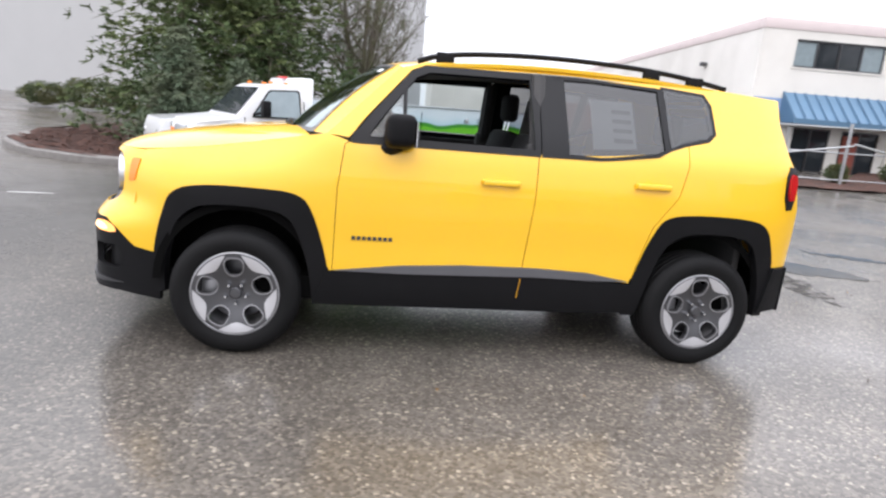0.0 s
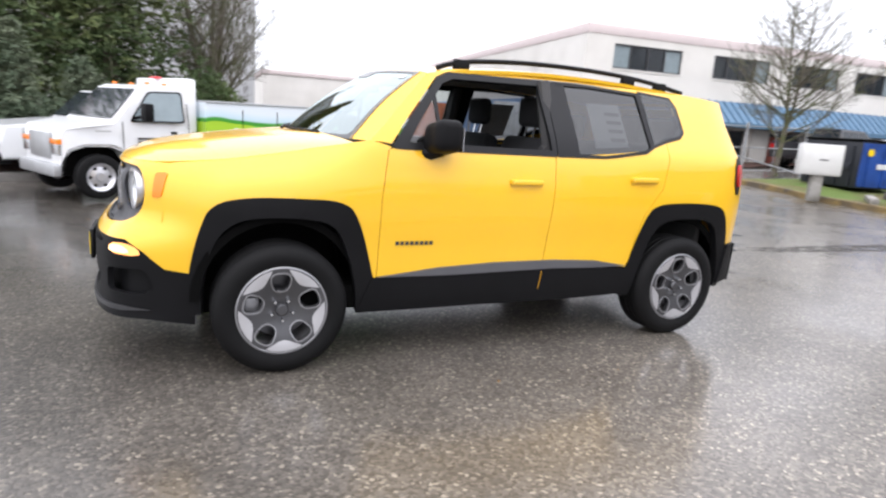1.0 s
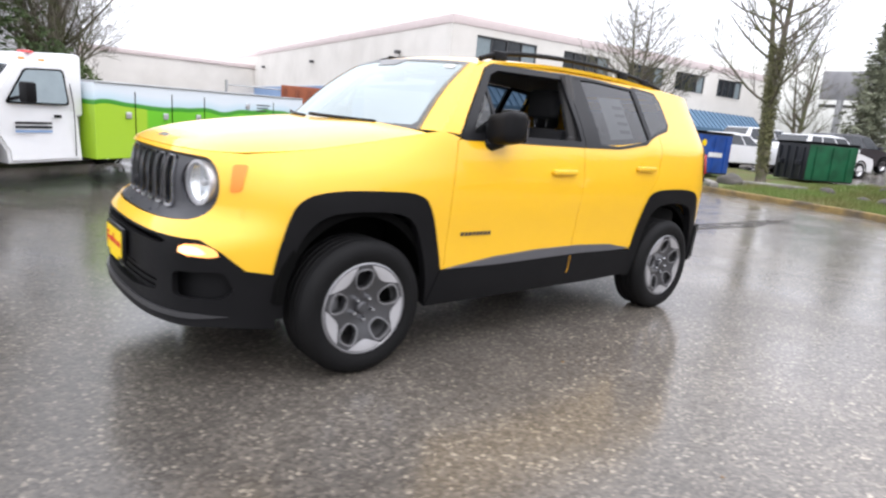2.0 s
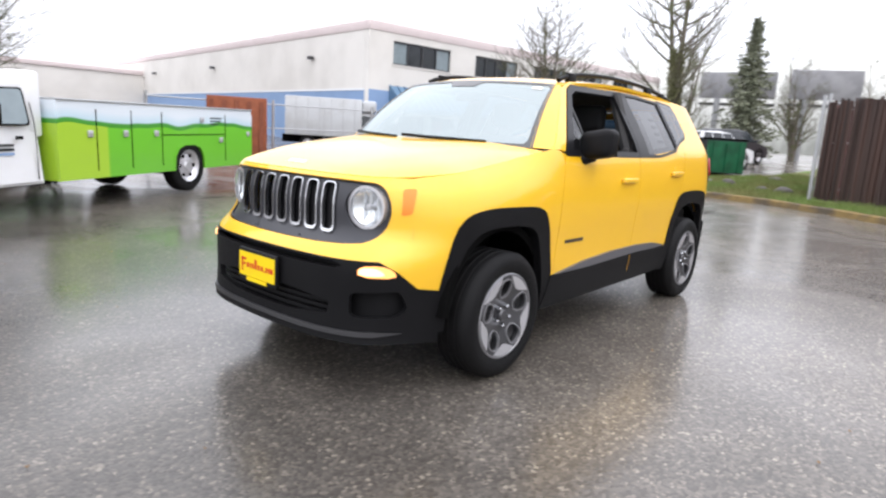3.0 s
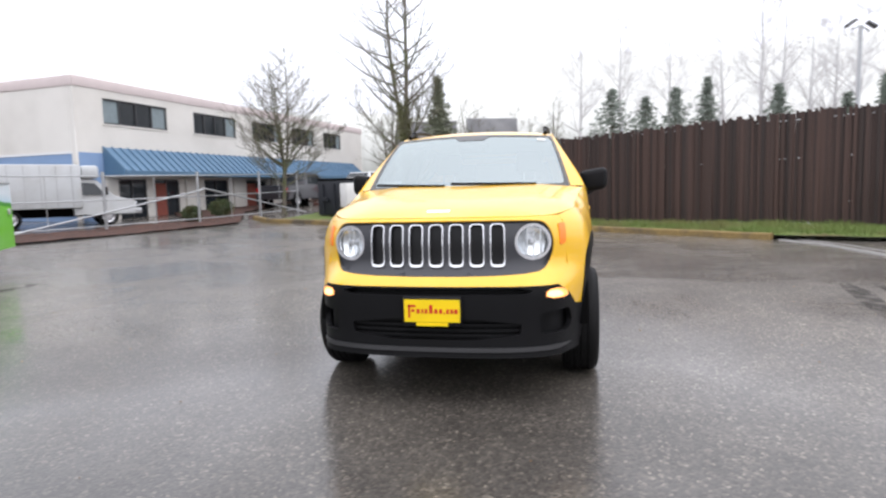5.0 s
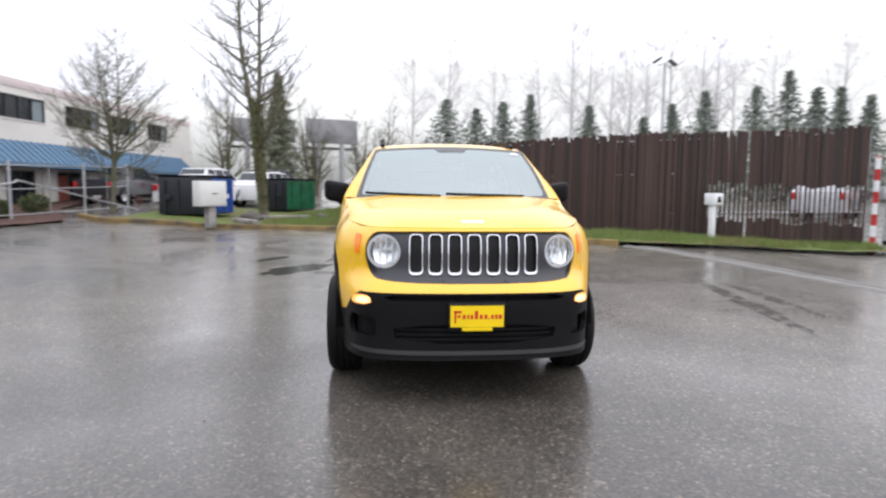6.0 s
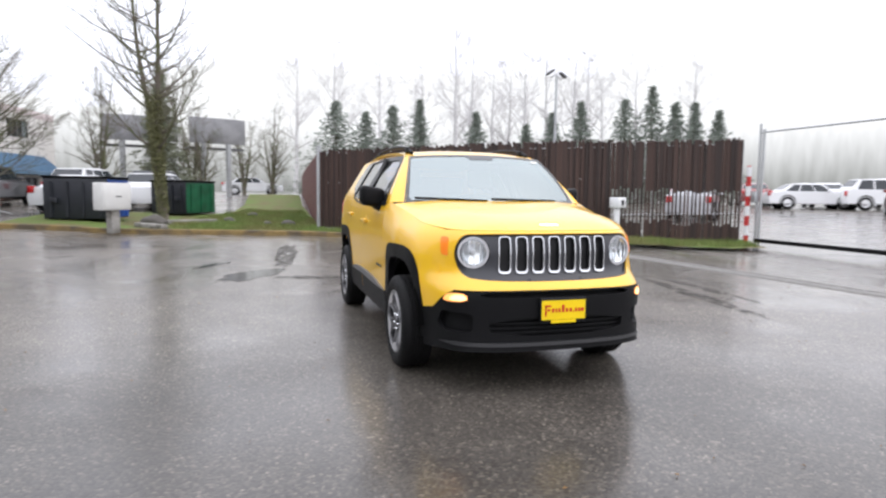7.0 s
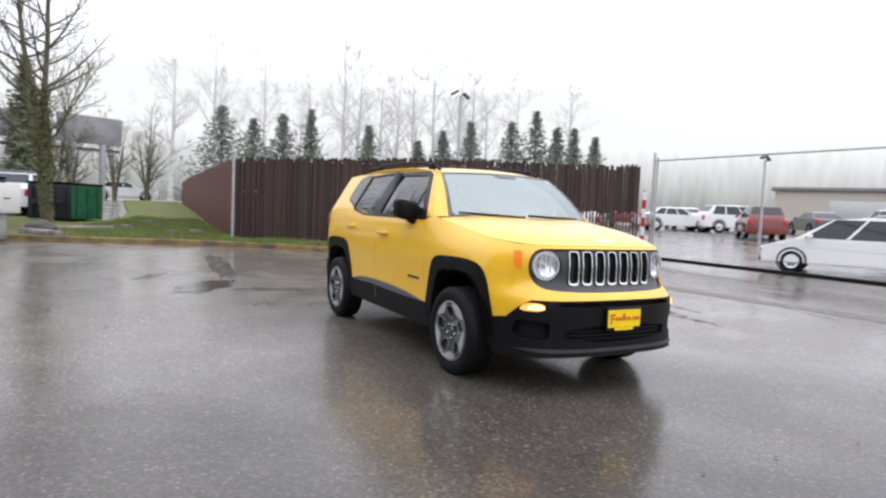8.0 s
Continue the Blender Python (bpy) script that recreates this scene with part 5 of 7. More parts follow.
def leader_tree(x, y, height, seed, leaders=2, fork=0.3, reach=0.27, label="", ivy=0.0):
    """A leafless tree: a short trunk, upright leaders, many side branches that curve upwards, and fine twigs."""
    rnd = random.Random(seed)
    tree = thing("bare_tree", x, y, ground_z(x, y) + 0.02, 0, label, "tree")
    tv, tf, bv, bf = [], [], [], []
    r0 = 0.0125 * height

    def shoot(p, d, length, r, level, lift):
        n = (7, 5, 3, 2)[level]
        pts, rad = [p], [r]
        for k in range(n):
            d = (d + Vector((rnd.gauss(0, 0.07), rnd.gauss(0, 0.07), lift + rnd.gauss(0, 0.05)))).normalized()
            pts.append(pts[-1] + d * length / n)
            rad.append(max(r * (1 - 0.82 * (k + 1) / n), 0.0035))
        add_tube(bv, bf, pts, rad, (6, 5, 3, 3)[level])
        if level == 3:
            return
        count = (12, 8, 4)[level]
        for k in range(count):
            t = 0.14 + 0.83 * (k + rnd.random()) / count
            i = min(int(t * n), n - 1)
            q = pts[i].lerp(pts[i + 1], t * n - i)
            axis = (pts[i + 1] - pts[i]).normalized()
            out = axis.orthogonal().normalized()
            out.rotate(Matrix.Rotation(rnd.uniform(0, 6.28), 3, axis))
            nd = (axis * 0.9 + out * rnd.uniform(0.6, 1.0) + Vector((0, 0, 0.15))).normalized()
            shoot(q, nd, length * rnd.uniform(0.28, 0.45) * (1.1 - 0.5 * t), max(r * (1 - 0.8 * t) * 0.55, 0.004), level + 1, 0.06)

    top = Vector((rnd.uniform(-0.1, 0.1), rnd.uniform(-0.1, 0.1), height * fork))
    trunk = [Vector((0, 0, 0)), Vector((0, 0, 0.15)), top * 0.5, top]
    add_tube(tv, tf, trunk, [r0 * 1.5, r0 * 1.1, r0 * 0.95, r0 * 0.85], 11)
    for s in range(leaders):
        a = 6.28 * s / leaders + seed
        lean = Vector((0.16 * math.cos(a), 0.16 * math.sin(a), 1)).normalized()
        n, h = 12, (height - top.z) * (1 - 0.12 * s)
        pts = [top - Vector((0, 0, 0.3))]
        for k in range(n):
            lean = (lean + Vector((rnd.gauss(0, 0.025), rnd.gauss(0, 0.025), 0.04))).normalized()
            pts.append(pts[-1] + lean * h / n)
        rad = [r0 * 0.62 * (1 - 0.94 * k / n) + 0.004 for k in range(n + 1)]
        add_tube(tv, tf, pts, rad, 8)
        m = 30
        for k in range(m):
            t = 0.06 + 0.9 * (k + rnd.random()) / m
            i = min(int(t * n), n - 1)
            q = pts[i].lerp(pts[i + 1], t * n - i)
            az = k * 2.4 + rnd.uniform(-0.5, 0.5)
            nd = Vector((math.cos(az), math.sin(az), rnd.uniform(0.2, 0.6))).normalized()
            shoot(q, nd, height * reach * (1 - t) ** 0.7 * rnd.uniform(0.6, 1.15) + 0.25, r0 * 0.30 * (1 - t) + 0.007, 1, 0.13)
    for k in range(4):
        az = k * 1.9 + seed
        q = top * rnd.uniform(0.55, 0.95)
        shoot(q, Vector((math.cos(az), math.sin(az), 0.35)).normalized(), height * reach * 1.05, r0 * 0.3, 0, 0.16)
    raw_mesh("trunk", tv, tf, BARK, tree)
    raw_mesh("crown", bv, bf, BARK, tree)
    if ivy:
        v, f = [], []
        for _ in range(3600):
            z = rnd.uniform(0.3, height * fork * 1.25)
            a, r = rnd.uniform(0, 6.28), r0 + abs(rnd.gauss(0, ivy)) * step01(0.2, height * fork * 0.9, z)
            c = Vector((r * math.cos(a), r * math.sin(a), z))
            g = Vector((rnd.gauss(0, 1), rnd.gauss(0, 1), rnd.gauss(0, 1))).normalized()
            w = g.orthogonal().normalized() * 0.03
            k = len(v)
            v += [(c - w)[:], (c + w)[:], (c + g * 0.08)[:]]
            f.append((k, k + 1, k + 2))
        raw_mesh("ivy", v, f, IVY, tree)["label"] = "olive moss and ivy round the trunk"
    return tree


def conifer(x, y, height, radius, seed, material=None, clumps=900, size=0.16, bare=0.08, droop=0.25, label="dark green fir tree", cone=0.8, name="fir_tree", spray=6, per=15):
    """An evergreen: trunk, whorled limbs and a crown of many small needle sprays with gaps."""
    rnd = random.Random(seed)
    material = material or NEEDLE
    tree = thing(name, x, y, ground_z(x, y), 0, label, "tree")
    tv, tf = [], []
    add_tube(tv, tf, [Vector((0, 0, 0)), Vector((0, 0, height * 0.5)), Vector((0, 0, height * 0.98))], [0.015 * height + 0.03, 0.01 * height, 0.008], 8)
    v, f = [], []
    limbs = max(30, int(clumps / 11))
    for b in range(limbs):
        t = bare + (0.98 - bare) * (b / limbs) ** 0.9
        a = b * 2.399 + rnd.uniform(-0.4, 0.4)
        reach = radius * (1 - t) ** cone * rnd.uniform(0.55, 1.15) + 0.03 * height * (1 - t)
        z0 = height * t
        d = Vector((math.cos(a), math.sin(a), 0))
        tip = d * reach + Vector((0, 0, z0 - droop * reach + rnd.uniform(-0.1, 0.1) * reach))
        root = Vector((0, 0, z0))
        add_tube(tv, tf, [root, root.lerp(tip, 0.5) + Vector((0, 0, 0.04 * reach)), tip], [0.012 + 0.006 * reach, 0.01, 0.004], 4)
        for _ in range(max(4, int(per * (0.35 + reach / max(radius, 0.01))))):
            s = rnd.uniform(0.12, 1.0)
            c = root.lerp(tip, s) + Vector((rnd.gauss(0, 1), rnd.gauss(0, 1), rnd.gauss(-0.15, 0.45))) * (0.05 + 0.16 * reach)
            for _ in range(spray):
                g = Vector((rnd.gauss(0, 1), rnd.gauss(0, 1), rnd.gauss(-0.1, 0.4))).normalized()
                g = (g + d * 0.7).normalized()
                w = g.orthogonal().normalized()
                w.rotate(Matrix.Rotation(rnd.uniform(0, 3.14), 3, g))
                l, ww = size * rnd.uniform(0.6, 1.4), size * rnd.uniform(0.12, 0.24)
                k = len(v)
                v += [(c - w * ww)[:], (c + w * ww)[:], (c + g * l + w * ww * 0.3)[:], (c + g * l * 1.05 - w * ww * 0.3)[:]]
                f.append((k, k + 1, k + 2, k + 3))
    raw_mesh("trunk", tv, tf, BARK, tree)
    raw_mesh("crown", v, f, material, tree)
    return tree


def shrub(x, y, rx, rz, seed, material=None, count=1600, size=0.07, label="rounded evergreen shrub", z=None):
    rnd = random.Random(seed)
    ob = thing("shrub", x, y, ground_z(x, y) + 0.05 if z is None else z, 0, label, "shrub")
    v, f, tv, tf = [], [], [], []
    for k in range(7):
        a = k * 0.9
        add_tube(tv, tf, [Vector((0, 0, 0)), Vector((math.cos(a) * rx * 0.3, math.sin(a) * rx * 0.3, rz * 0.4)), Vector((math.cos(a) * rx * 0.6, math.sin(a) * rx * 0.6, rz * 0.8))], [0.02, 0.014, 0.006], 4)
    for _ in range(count):
        d = Vector((rnd.gauss(0, 1), rnd.gauss(0, 1), rnd.gauss(0, 1))).normalized()
        r = rnd.uniform(0.55, 1.0) * (1 + 0.22 * noise.noise(d * 2.3 + Vector((seed, 0, 0))))
        c = Vector((d.x * rx * r, d.y * rx * r, max(0.03, rz * 0.5 + d.z * rz * 0.5 * r)))
        for _ in range(3):
            g = (d + Vector((rnd.gauss(0, 1), rnd.gauss(0, 1), rnd.gauss(0, 1))) * 0.8).normalized()
            w = g.orthogonal().normalized()
            w.rotate(Matrix.Rotation(rnd.uniform(0, 3.14), 3, g))
            l, ww = size * rnd.uniform(0.6, 1.3), size * 0.3
            k = len(v)
            v += [(c - w * ww)[:], (c + w * ww)[:], (c + g * l)[:]]
            f.append((k, k + 1, k + 2))
    raw_mesh("stems", tv, tf, BARK, ob)
    raw_mesh("foliage", v, f, material or SHRUB, ob)


# the evergreens on the mulch island
conifer(-4.2, 9.0, 2.5, 1.05, 21, SPRUCE, 1400, 0.085, 0.02, 0.05, "low blue-green spruce on the mulch island", name="spruce_tree", spray=10, per=18)
conifer(-3.2, 9.9, 2.0, 0.9, 22, SPRUCE, 1100, 0.085, 0.02, 0.05, "low blue-green spruce on the mulch island", name="spruce_tree", spray=10, per=18)
for tx, ty, th, tr, sd in ((-4.9, 12.0, 8.5, 2.5, 31), (-2.9, 12.6, 9.5, 2.3, 32), (-3.8, 14.6, 10, 2.4, 34)):
    conifer(tx, ty, th, tr, sd, NEEDLE, 2300, 0.125, 0.05, 0.30, "tall dark green fir with drooping branches", spray=11, per=22)
shrub(-0.9, 11.5, 0.8, 1.9, 41, NEEDLE, 1800, 0.10, "dark evergreen shrub behind the service truck")
bare_tree(-0.7, 14.4, 6.5, 51, 0.5, None, 4, 4, "leafless spreading shrub tree with fine twigs", 0.05)
shrub(12.2, 11.0, 0.30, 0.5, 45, None, 700, 0.06, "small yellow-green shrub by the shop front")
shrub(14.2, 11.2, 0.42, 0.62, 46, None, 900, 0.06, "small yellow-green shrub by the shop front")
shrub(-10.9, 18.2, 0.75, 0.75, 42, label="rounded evergreen shrub by the warehouse")
shrub(-9.6, 18.6, 1.05, 1.0, 43, None, 2600, label="rounded evergreen shrub by the warehouse")
shrub(-8.0, 18.4, 1.0, 1.05, 44, None, 2400, label="rounded evergreen shrub by the warehouse")
# leafless street trees on the verge
mossy = leader_tree(15.25, 4.55, 10.5, 61, 2, 0.30, 0.25, "tall leafless tree with two upright mossy stems on the verge", 0.06)
mossy.matrix_world = mossy.matrix_world @ pose(0, 0, 0, -3.5, 0, 0)
leader_tree(15.6, 9.5, 6.4, 62, 3, 0.26, 0.40, "small leafless tree with a round twiggy crown", 0.0)
conifer(29.6, 6.5, 6.9, 1.45, 71, HAZED_CEDAR, 1500, 0.20, 0.02, 0.1, "tall narrow olive cedar beside the road", 0.95)
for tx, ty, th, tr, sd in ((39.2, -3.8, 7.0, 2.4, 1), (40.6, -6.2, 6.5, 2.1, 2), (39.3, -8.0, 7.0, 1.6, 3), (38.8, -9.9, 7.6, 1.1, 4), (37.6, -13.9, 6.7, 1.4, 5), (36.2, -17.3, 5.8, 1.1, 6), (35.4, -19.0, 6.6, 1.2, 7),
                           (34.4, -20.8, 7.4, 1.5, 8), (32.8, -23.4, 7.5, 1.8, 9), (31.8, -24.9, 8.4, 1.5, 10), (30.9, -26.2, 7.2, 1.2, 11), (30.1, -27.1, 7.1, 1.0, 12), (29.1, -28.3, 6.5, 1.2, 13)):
    conifer(tx, ty, th, tr * 2.0, 100 + sd, HAZED_NEEDLE, 1500, 0.19, 0.02, 0.28, "young fir tree beyond the fence", 1.05)
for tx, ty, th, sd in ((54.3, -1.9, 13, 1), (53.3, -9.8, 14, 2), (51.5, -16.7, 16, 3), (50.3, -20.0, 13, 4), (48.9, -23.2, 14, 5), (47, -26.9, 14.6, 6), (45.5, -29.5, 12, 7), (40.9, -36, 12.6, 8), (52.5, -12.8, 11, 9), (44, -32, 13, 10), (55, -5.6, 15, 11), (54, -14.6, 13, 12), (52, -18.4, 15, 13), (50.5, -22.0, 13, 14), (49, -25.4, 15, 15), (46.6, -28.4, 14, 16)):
    bare_tree(tx, ty, th, 200 + sd, 0.36, MISTED_BARK, 1, 4, "tall pale leafless alder beyond the fence, lightened for mist", 0.3)
for tx, ty, th, sd in ((30, 6.5, 5, 1), (33, 4.8, 5, 2), (36, 5.5, 6, 3), (43, 2.6, 6, 4), (45, 0.5, 7, 5), (29, 9.2, 6, 6)):
    bare_tree(tx, ty, th, 300 + sd, 0.45, BARK, 3, 3, "leafless roadside tree in the distance", 0.12)


# misty woods and hills far behind: a plain glowing backdrop, mist painted in
def backdrop(name, radius, a0, a1, low, high, shade, seed):
    v, f = [], []
    n = 1600
    for k in range(n + 1):
        a = radians(a0 + (a1 - a0) * k / n)
        x, y = radius * math.cos(a), radius * math.sin(a)
        t = k / n * (a1 - a0) * 0.12
        h = low + (high - low) * (0.5 + 0.5 * noise.noise((t, seed, 0))) + 0.04 * high * noise.noise((t * 9, seed, 4)) + 0.07 * high * abs(noise.noise((t * 90, seed, 7))) + 0.05 * high * abs(noise.noise((t * 210, seed, 2)))
        deg = a0 + (a1 - a0) * k / n
        h *= 1 + 0.55 * step01(-54, -40, deg) * step01(14, 4, deg)
        v += [(x, y, -2), (x, y, h)]
        if k:
            f.append((2 * k - 2, 2 * k, 2 * k + 1, 2 * k - 1))
    m = bpy.data.materials.new(name)
    m.use_nodes = True
    nn, l = m.node_tree.nodes, m.node_tree.links
    nn.remove(nn["Principled BSDF"])
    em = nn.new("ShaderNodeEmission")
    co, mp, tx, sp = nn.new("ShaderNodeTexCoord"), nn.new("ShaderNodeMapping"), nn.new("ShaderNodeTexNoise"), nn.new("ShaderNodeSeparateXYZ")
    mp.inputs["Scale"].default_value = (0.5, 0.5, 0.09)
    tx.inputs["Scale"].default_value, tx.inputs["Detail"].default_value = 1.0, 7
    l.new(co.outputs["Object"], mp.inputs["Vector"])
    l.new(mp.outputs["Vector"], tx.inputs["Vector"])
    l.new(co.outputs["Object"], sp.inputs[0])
    # trunks and twigs pale upwards to near white: mist put into the colour
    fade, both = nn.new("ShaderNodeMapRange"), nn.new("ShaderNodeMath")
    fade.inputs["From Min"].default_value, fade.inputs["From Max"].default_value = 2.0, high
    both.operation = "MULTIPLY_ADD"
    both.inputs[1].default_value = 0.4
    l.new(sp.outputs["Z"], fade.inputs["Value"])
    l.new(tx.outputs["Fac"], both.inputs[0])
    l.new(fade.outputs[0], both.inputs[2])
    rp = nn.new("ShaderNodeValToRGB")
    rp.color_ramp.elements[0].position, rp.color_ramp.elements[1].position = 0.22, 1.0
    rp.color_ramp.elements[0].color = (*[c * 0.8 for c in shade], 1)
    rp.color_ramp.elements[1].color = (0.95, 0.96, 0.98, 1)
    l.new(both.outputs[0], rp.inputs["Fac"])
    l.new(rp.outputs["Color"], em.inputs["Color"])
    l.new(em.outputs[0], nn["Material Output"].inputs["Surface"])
    tagged(raw_mesh(name, v, f, m), "glowing backdrop of pale woods on far hills, mist painted in", "backdrop", kind="structure")


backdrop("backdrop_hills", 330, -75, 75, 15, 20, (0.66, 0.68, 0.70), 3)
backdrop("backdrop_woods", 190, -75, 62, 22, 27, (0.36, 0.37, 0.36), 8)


# ---- buildings ----
STUCCO = mat("cream_stucco", (0.70, 0.68, 0.64), 0.85, vary=0.06, scale=1.2, bump=0.25, bump_scale=60, second=(0.64, 0.62, 0.58), mix_scale=0.5)
PARAPET = mat("pinkish_parapet", (0.62, 0.54, 0.53), 0.85, vary=0.08, scale=2)
BLUE_WALL = mat("blue_painted_wall", (0.22, 0.33, 0.52), 0.8, vary=0.08, scale=1.5)
AWNING = mat("blue_metal_awning", (0.10, 0.19, 0.29), 0.45, 0.15, vary=0.12, scale=1.5)
PANE = mat("dark_window_pane", (0.02, 0.025, 0.03), 0.06, vary=0.2)
BLIND = mat("pale_window_blind", (0.22, 0.27, 0.29), 0.25, vary=0.2)
BRICK = mat("brick_red_panel", (0.26, 0.07, 0.05), 0.8, vary=0.3, scale=8, bump=0.4)
ASPHALT_ROOF = mat("flat_roof", (0.2, 0.2, 0.2), 0.9)
GREY_WALL = mat("pale_grey_wall", (0.40, 0.40, 0.40), 0.85, vary=0.06, scale=0.8, bump=0.2)


def window(parent, u0, u1, z0, z1, panes, y=0.0, name="window", blinds=(0,)):
    """A framed window of several panes set into a wall whose face is y."""
    w = new(name)
    w.parent = parent
    for k in range(panes):
        a, b = u0 + (u1 - u0) * k / panes, u0 + (u1 - u0) * (k + 1) / panes
        part("pane", box(a + 0.03, b - 0.03, y + 0.10, y + 0.12, z0 + 0.04, z1 - 0.04), BLIND if k in blinds else PANE, w)
    fr = box(u0, u1, y + 0.04, y + 0.14, z0, z0 + 0.05)
    box(u0, u1, y + 0.04, y + 0.14, z1 - 0.05, z1, bm=fr)
    for k in range(panes + 1):
        c = u0 + (u1 - u0) * k / panes
        box(max(u0, c - 0.025), min(u1, c + 0.025), y + 0.045, y + 0.135, z0 + 0.05, z1 - 0.05, bm=fr)
    part("frame", fr, RIM_GREY, w, "dark metal window frame")
    part("sill", box(u0 - 0.04, u1 + 0.04, y - 0.03, y + 0.05, z0 - 0.05, z0), STUCCO, w)
    return w


def build_office():
    ob = thing("office_building", 11.73, 14.61, 0.14, -7.3, "two-storey cream building with blue awning and blue lower wall", "building")
    ob.scale = (0.95, 0.95, 0.95)
    L, D, H = 21.5, 34.0, 5.2
    wins = [(1.15, 4.18, 4), (5.68, 8.45, 4), (9.7, 12.2, 4), (13.1, 15.4, 4), (16.5, 18.6, 4)]
    doors = [(1.6, 2.9), (3.3, 4.6), (6.1, 7.7), (9.0, 10.6), (12.0, 13.4), (15.0, 16.6), (18, 19.4)]
    holes = [[(a, 3.69), (b, 3.69), (b, 4.58), (a, 4.58)] for a, b, _ in wins]
    holes += [[(a, 0.12), (b, 0.12), (b, 1.75), (a, 1.75)] for a, b in doors]
    part("facade", panel([(0, -0.4), (L, -0.4), (L, 4.85), (0, 4.85)], lambda u, z: (u, 0, z), holes, 0.6, 0.25, (0, -1, 0)), STUCCO, ob, "cream stucco front wall")
    part("side_wall", box(0.0, 0.25, 0.26, D, 2.65, 4.85), STUCCO, ob)
    part("lower_wall", box(0.003, 0.25, 0.26, D, -0.4, 2.65), BLUE_WALL, ob, "blue-painted lower wall")
    part("white_line", box(-0.012, 0.003, 0.26, D, 2.6, 2.68), WHITE, ob)
    part("parapet", box(-0.03, L + 0.03, -0.03, 0.30, 4.852, H, 0.02), PARAPET, ob, "pinkish parapet band")
    part("side_parapet", box(-0.03, 0.30, 0.30, D, 4.852, H, 0.02), PARAPET, ob)
    part("far_wall", box(L - 0.25, L, 0.26, D, -0.4, 4.85), STUCCO, ob)
    part("back_wall", box(0, L, D, D + 0.25, -0.4, H), STUCCO, ob)
    part("roof", box(0.26, L - 0.26, 0.31, D, 4.6, 4.8), ASPHALT_ROOF, ob)
    part("blue_return", box(0.0, 1.0, -0.012, 0.0, -0.2, 2.65), BLUE_WALL, ob)
    for a, b, n in wins:
        window(ob, a, b, 3.69, 4.58, n, blinds=(0, 3) if a < 2 else (3,))
    for i, (a, b) in enumerate(doors):
        w = window(ob, a, b, 0.12, 1.75, 2, name="shop_window", blinds=())
        if i % 2 == 1:
            part("red_panel", box(a + 0.1, (a + b) / 2, 0.05, 0.09, 0.2, 1.6), BRICK, w, "brick-red door panel")
    for u in (5.2, 8.3, 11.3, 14.3, 17.4):
        part("brick_pier", box(u - 0.3, u + 0.3, -0.10, 0.0, 0.0, 1.9), STUCCO, ob)
    # near-black sheet added behind the windows as the rooms' darkness
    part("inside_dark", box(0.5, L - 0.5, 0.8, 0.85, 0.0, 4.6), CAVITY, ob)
    # awning: sloping sheet with standing seams
    aw = new("awning")
    aw.parent = ob
    a0, a1, zt, zb, out = 1.0, 20.0, 2.86, 2.02, 0.95
    bm = bmesh.new()
    pts = [(a0, -0.01, zt), (a1, -0.01, zt), (a1, -out, zb), (a0, -out, zb), (a0, -out, zb - 0.16), (a1, -out, zb - 0.16), (a0, -0.01, zb - 0.16), (a1, -0.01, zb - 0.16)]
    vs = [bm.verts.new(p) for p in pts]
    for f in ((0, 3, 2, 1), (3, 4, 5, 2), (0, 6, 4, 3), (1, 2, 5, 7), (4, 6, 7, 5)):
        bm.faces.new([vs[i] for i in f])
    part("awning_sheet", bm, AWNING, aw, "blue standing-seam sheet", smooth=0)
    d = Vector((0, -out, zb - zt)).normalized()
    nrm = Vector((0, zb - zt, out)).normalized()
    seam_bm = box(-0.018, 0.018, -0.5, 0.5, 0, 0.05)
    seam_me = bpy.data.meshes.new("awning_seam")
    ln = math.hypot(out, zt - zb)
    for q in seam_bm.verts:
        y, z = q.co.y + 0.5, q.co.z
        q.co = Vector((q.co.x, -0.01, zt)) + d * y * ln - nrm * z * -1
    seam_bm.to_mesh(seam_me)
    seam_bm.free()
    seam_me.materials.append(AWNING)
    for k in range(54):
        s = new("awning_seam", seam_me)
        s.parent = aw
        s.location = (a0 + 0.02 + (a1 - a0 - 0.04) * k / 53, 0, 0)
    # small fittings on the walls
    for yy in (4.2, 15.0, 25.0):
        part("wall_lamp", box(-0.25, 0.0, yy - 0.1, yy + 0.1, 3.9, 4.05, 0.03), RIM_GREY, ob, "grey wall lamp")
    part("downpipe", tube([(-0.05, -0.04, 4.8), (-0.05, -0.04, 0.0)], 0.04, 8), STUCCO, ob)
    for a, b in ((3, 6), (8, 14), (15, 22)):
        part("roof_vent", tube([(a * 0.7, b, 4.8), (a * 0.7, b, 5.6)], 0.08, 8), STEEL, ob)
    far = thing("far_building", 4.5, 41.5, 0.95, -4, "low pale building with parapet in the distance", "building")
    part("wall", box(0, 13, 0, 12, -0.5, 2.9), STUCCO, far)
    part("parapet", box(-0.1, 13.1, -0.1, 12.1, 2.9, 3.2, 0.03), PARAPET, far)
    left = thing("warehouse", -8.0, 21.8, 0.4, 158, "tall plain pale grey warehouse wall", "building")
    part("wall", box(-6, 24, -14, 0, -0.5, 9.0), GREY_WALL, left)
    part("coping", box(-6.1, 24.1, -14.1, 0.1, 9.0, 9.25, 0.03), PARAPET, left)
    store = thing("far_warehouse", 27.2, -47.3, 0.9, 205, "low beige warehouse across the car park", "building")
    part("wall", box(0, 34, 0, 12, -0.3, 3.3), mat("beige_siding", (0.45, 0.42, 0.37), 0.8, vary=0.1), store)
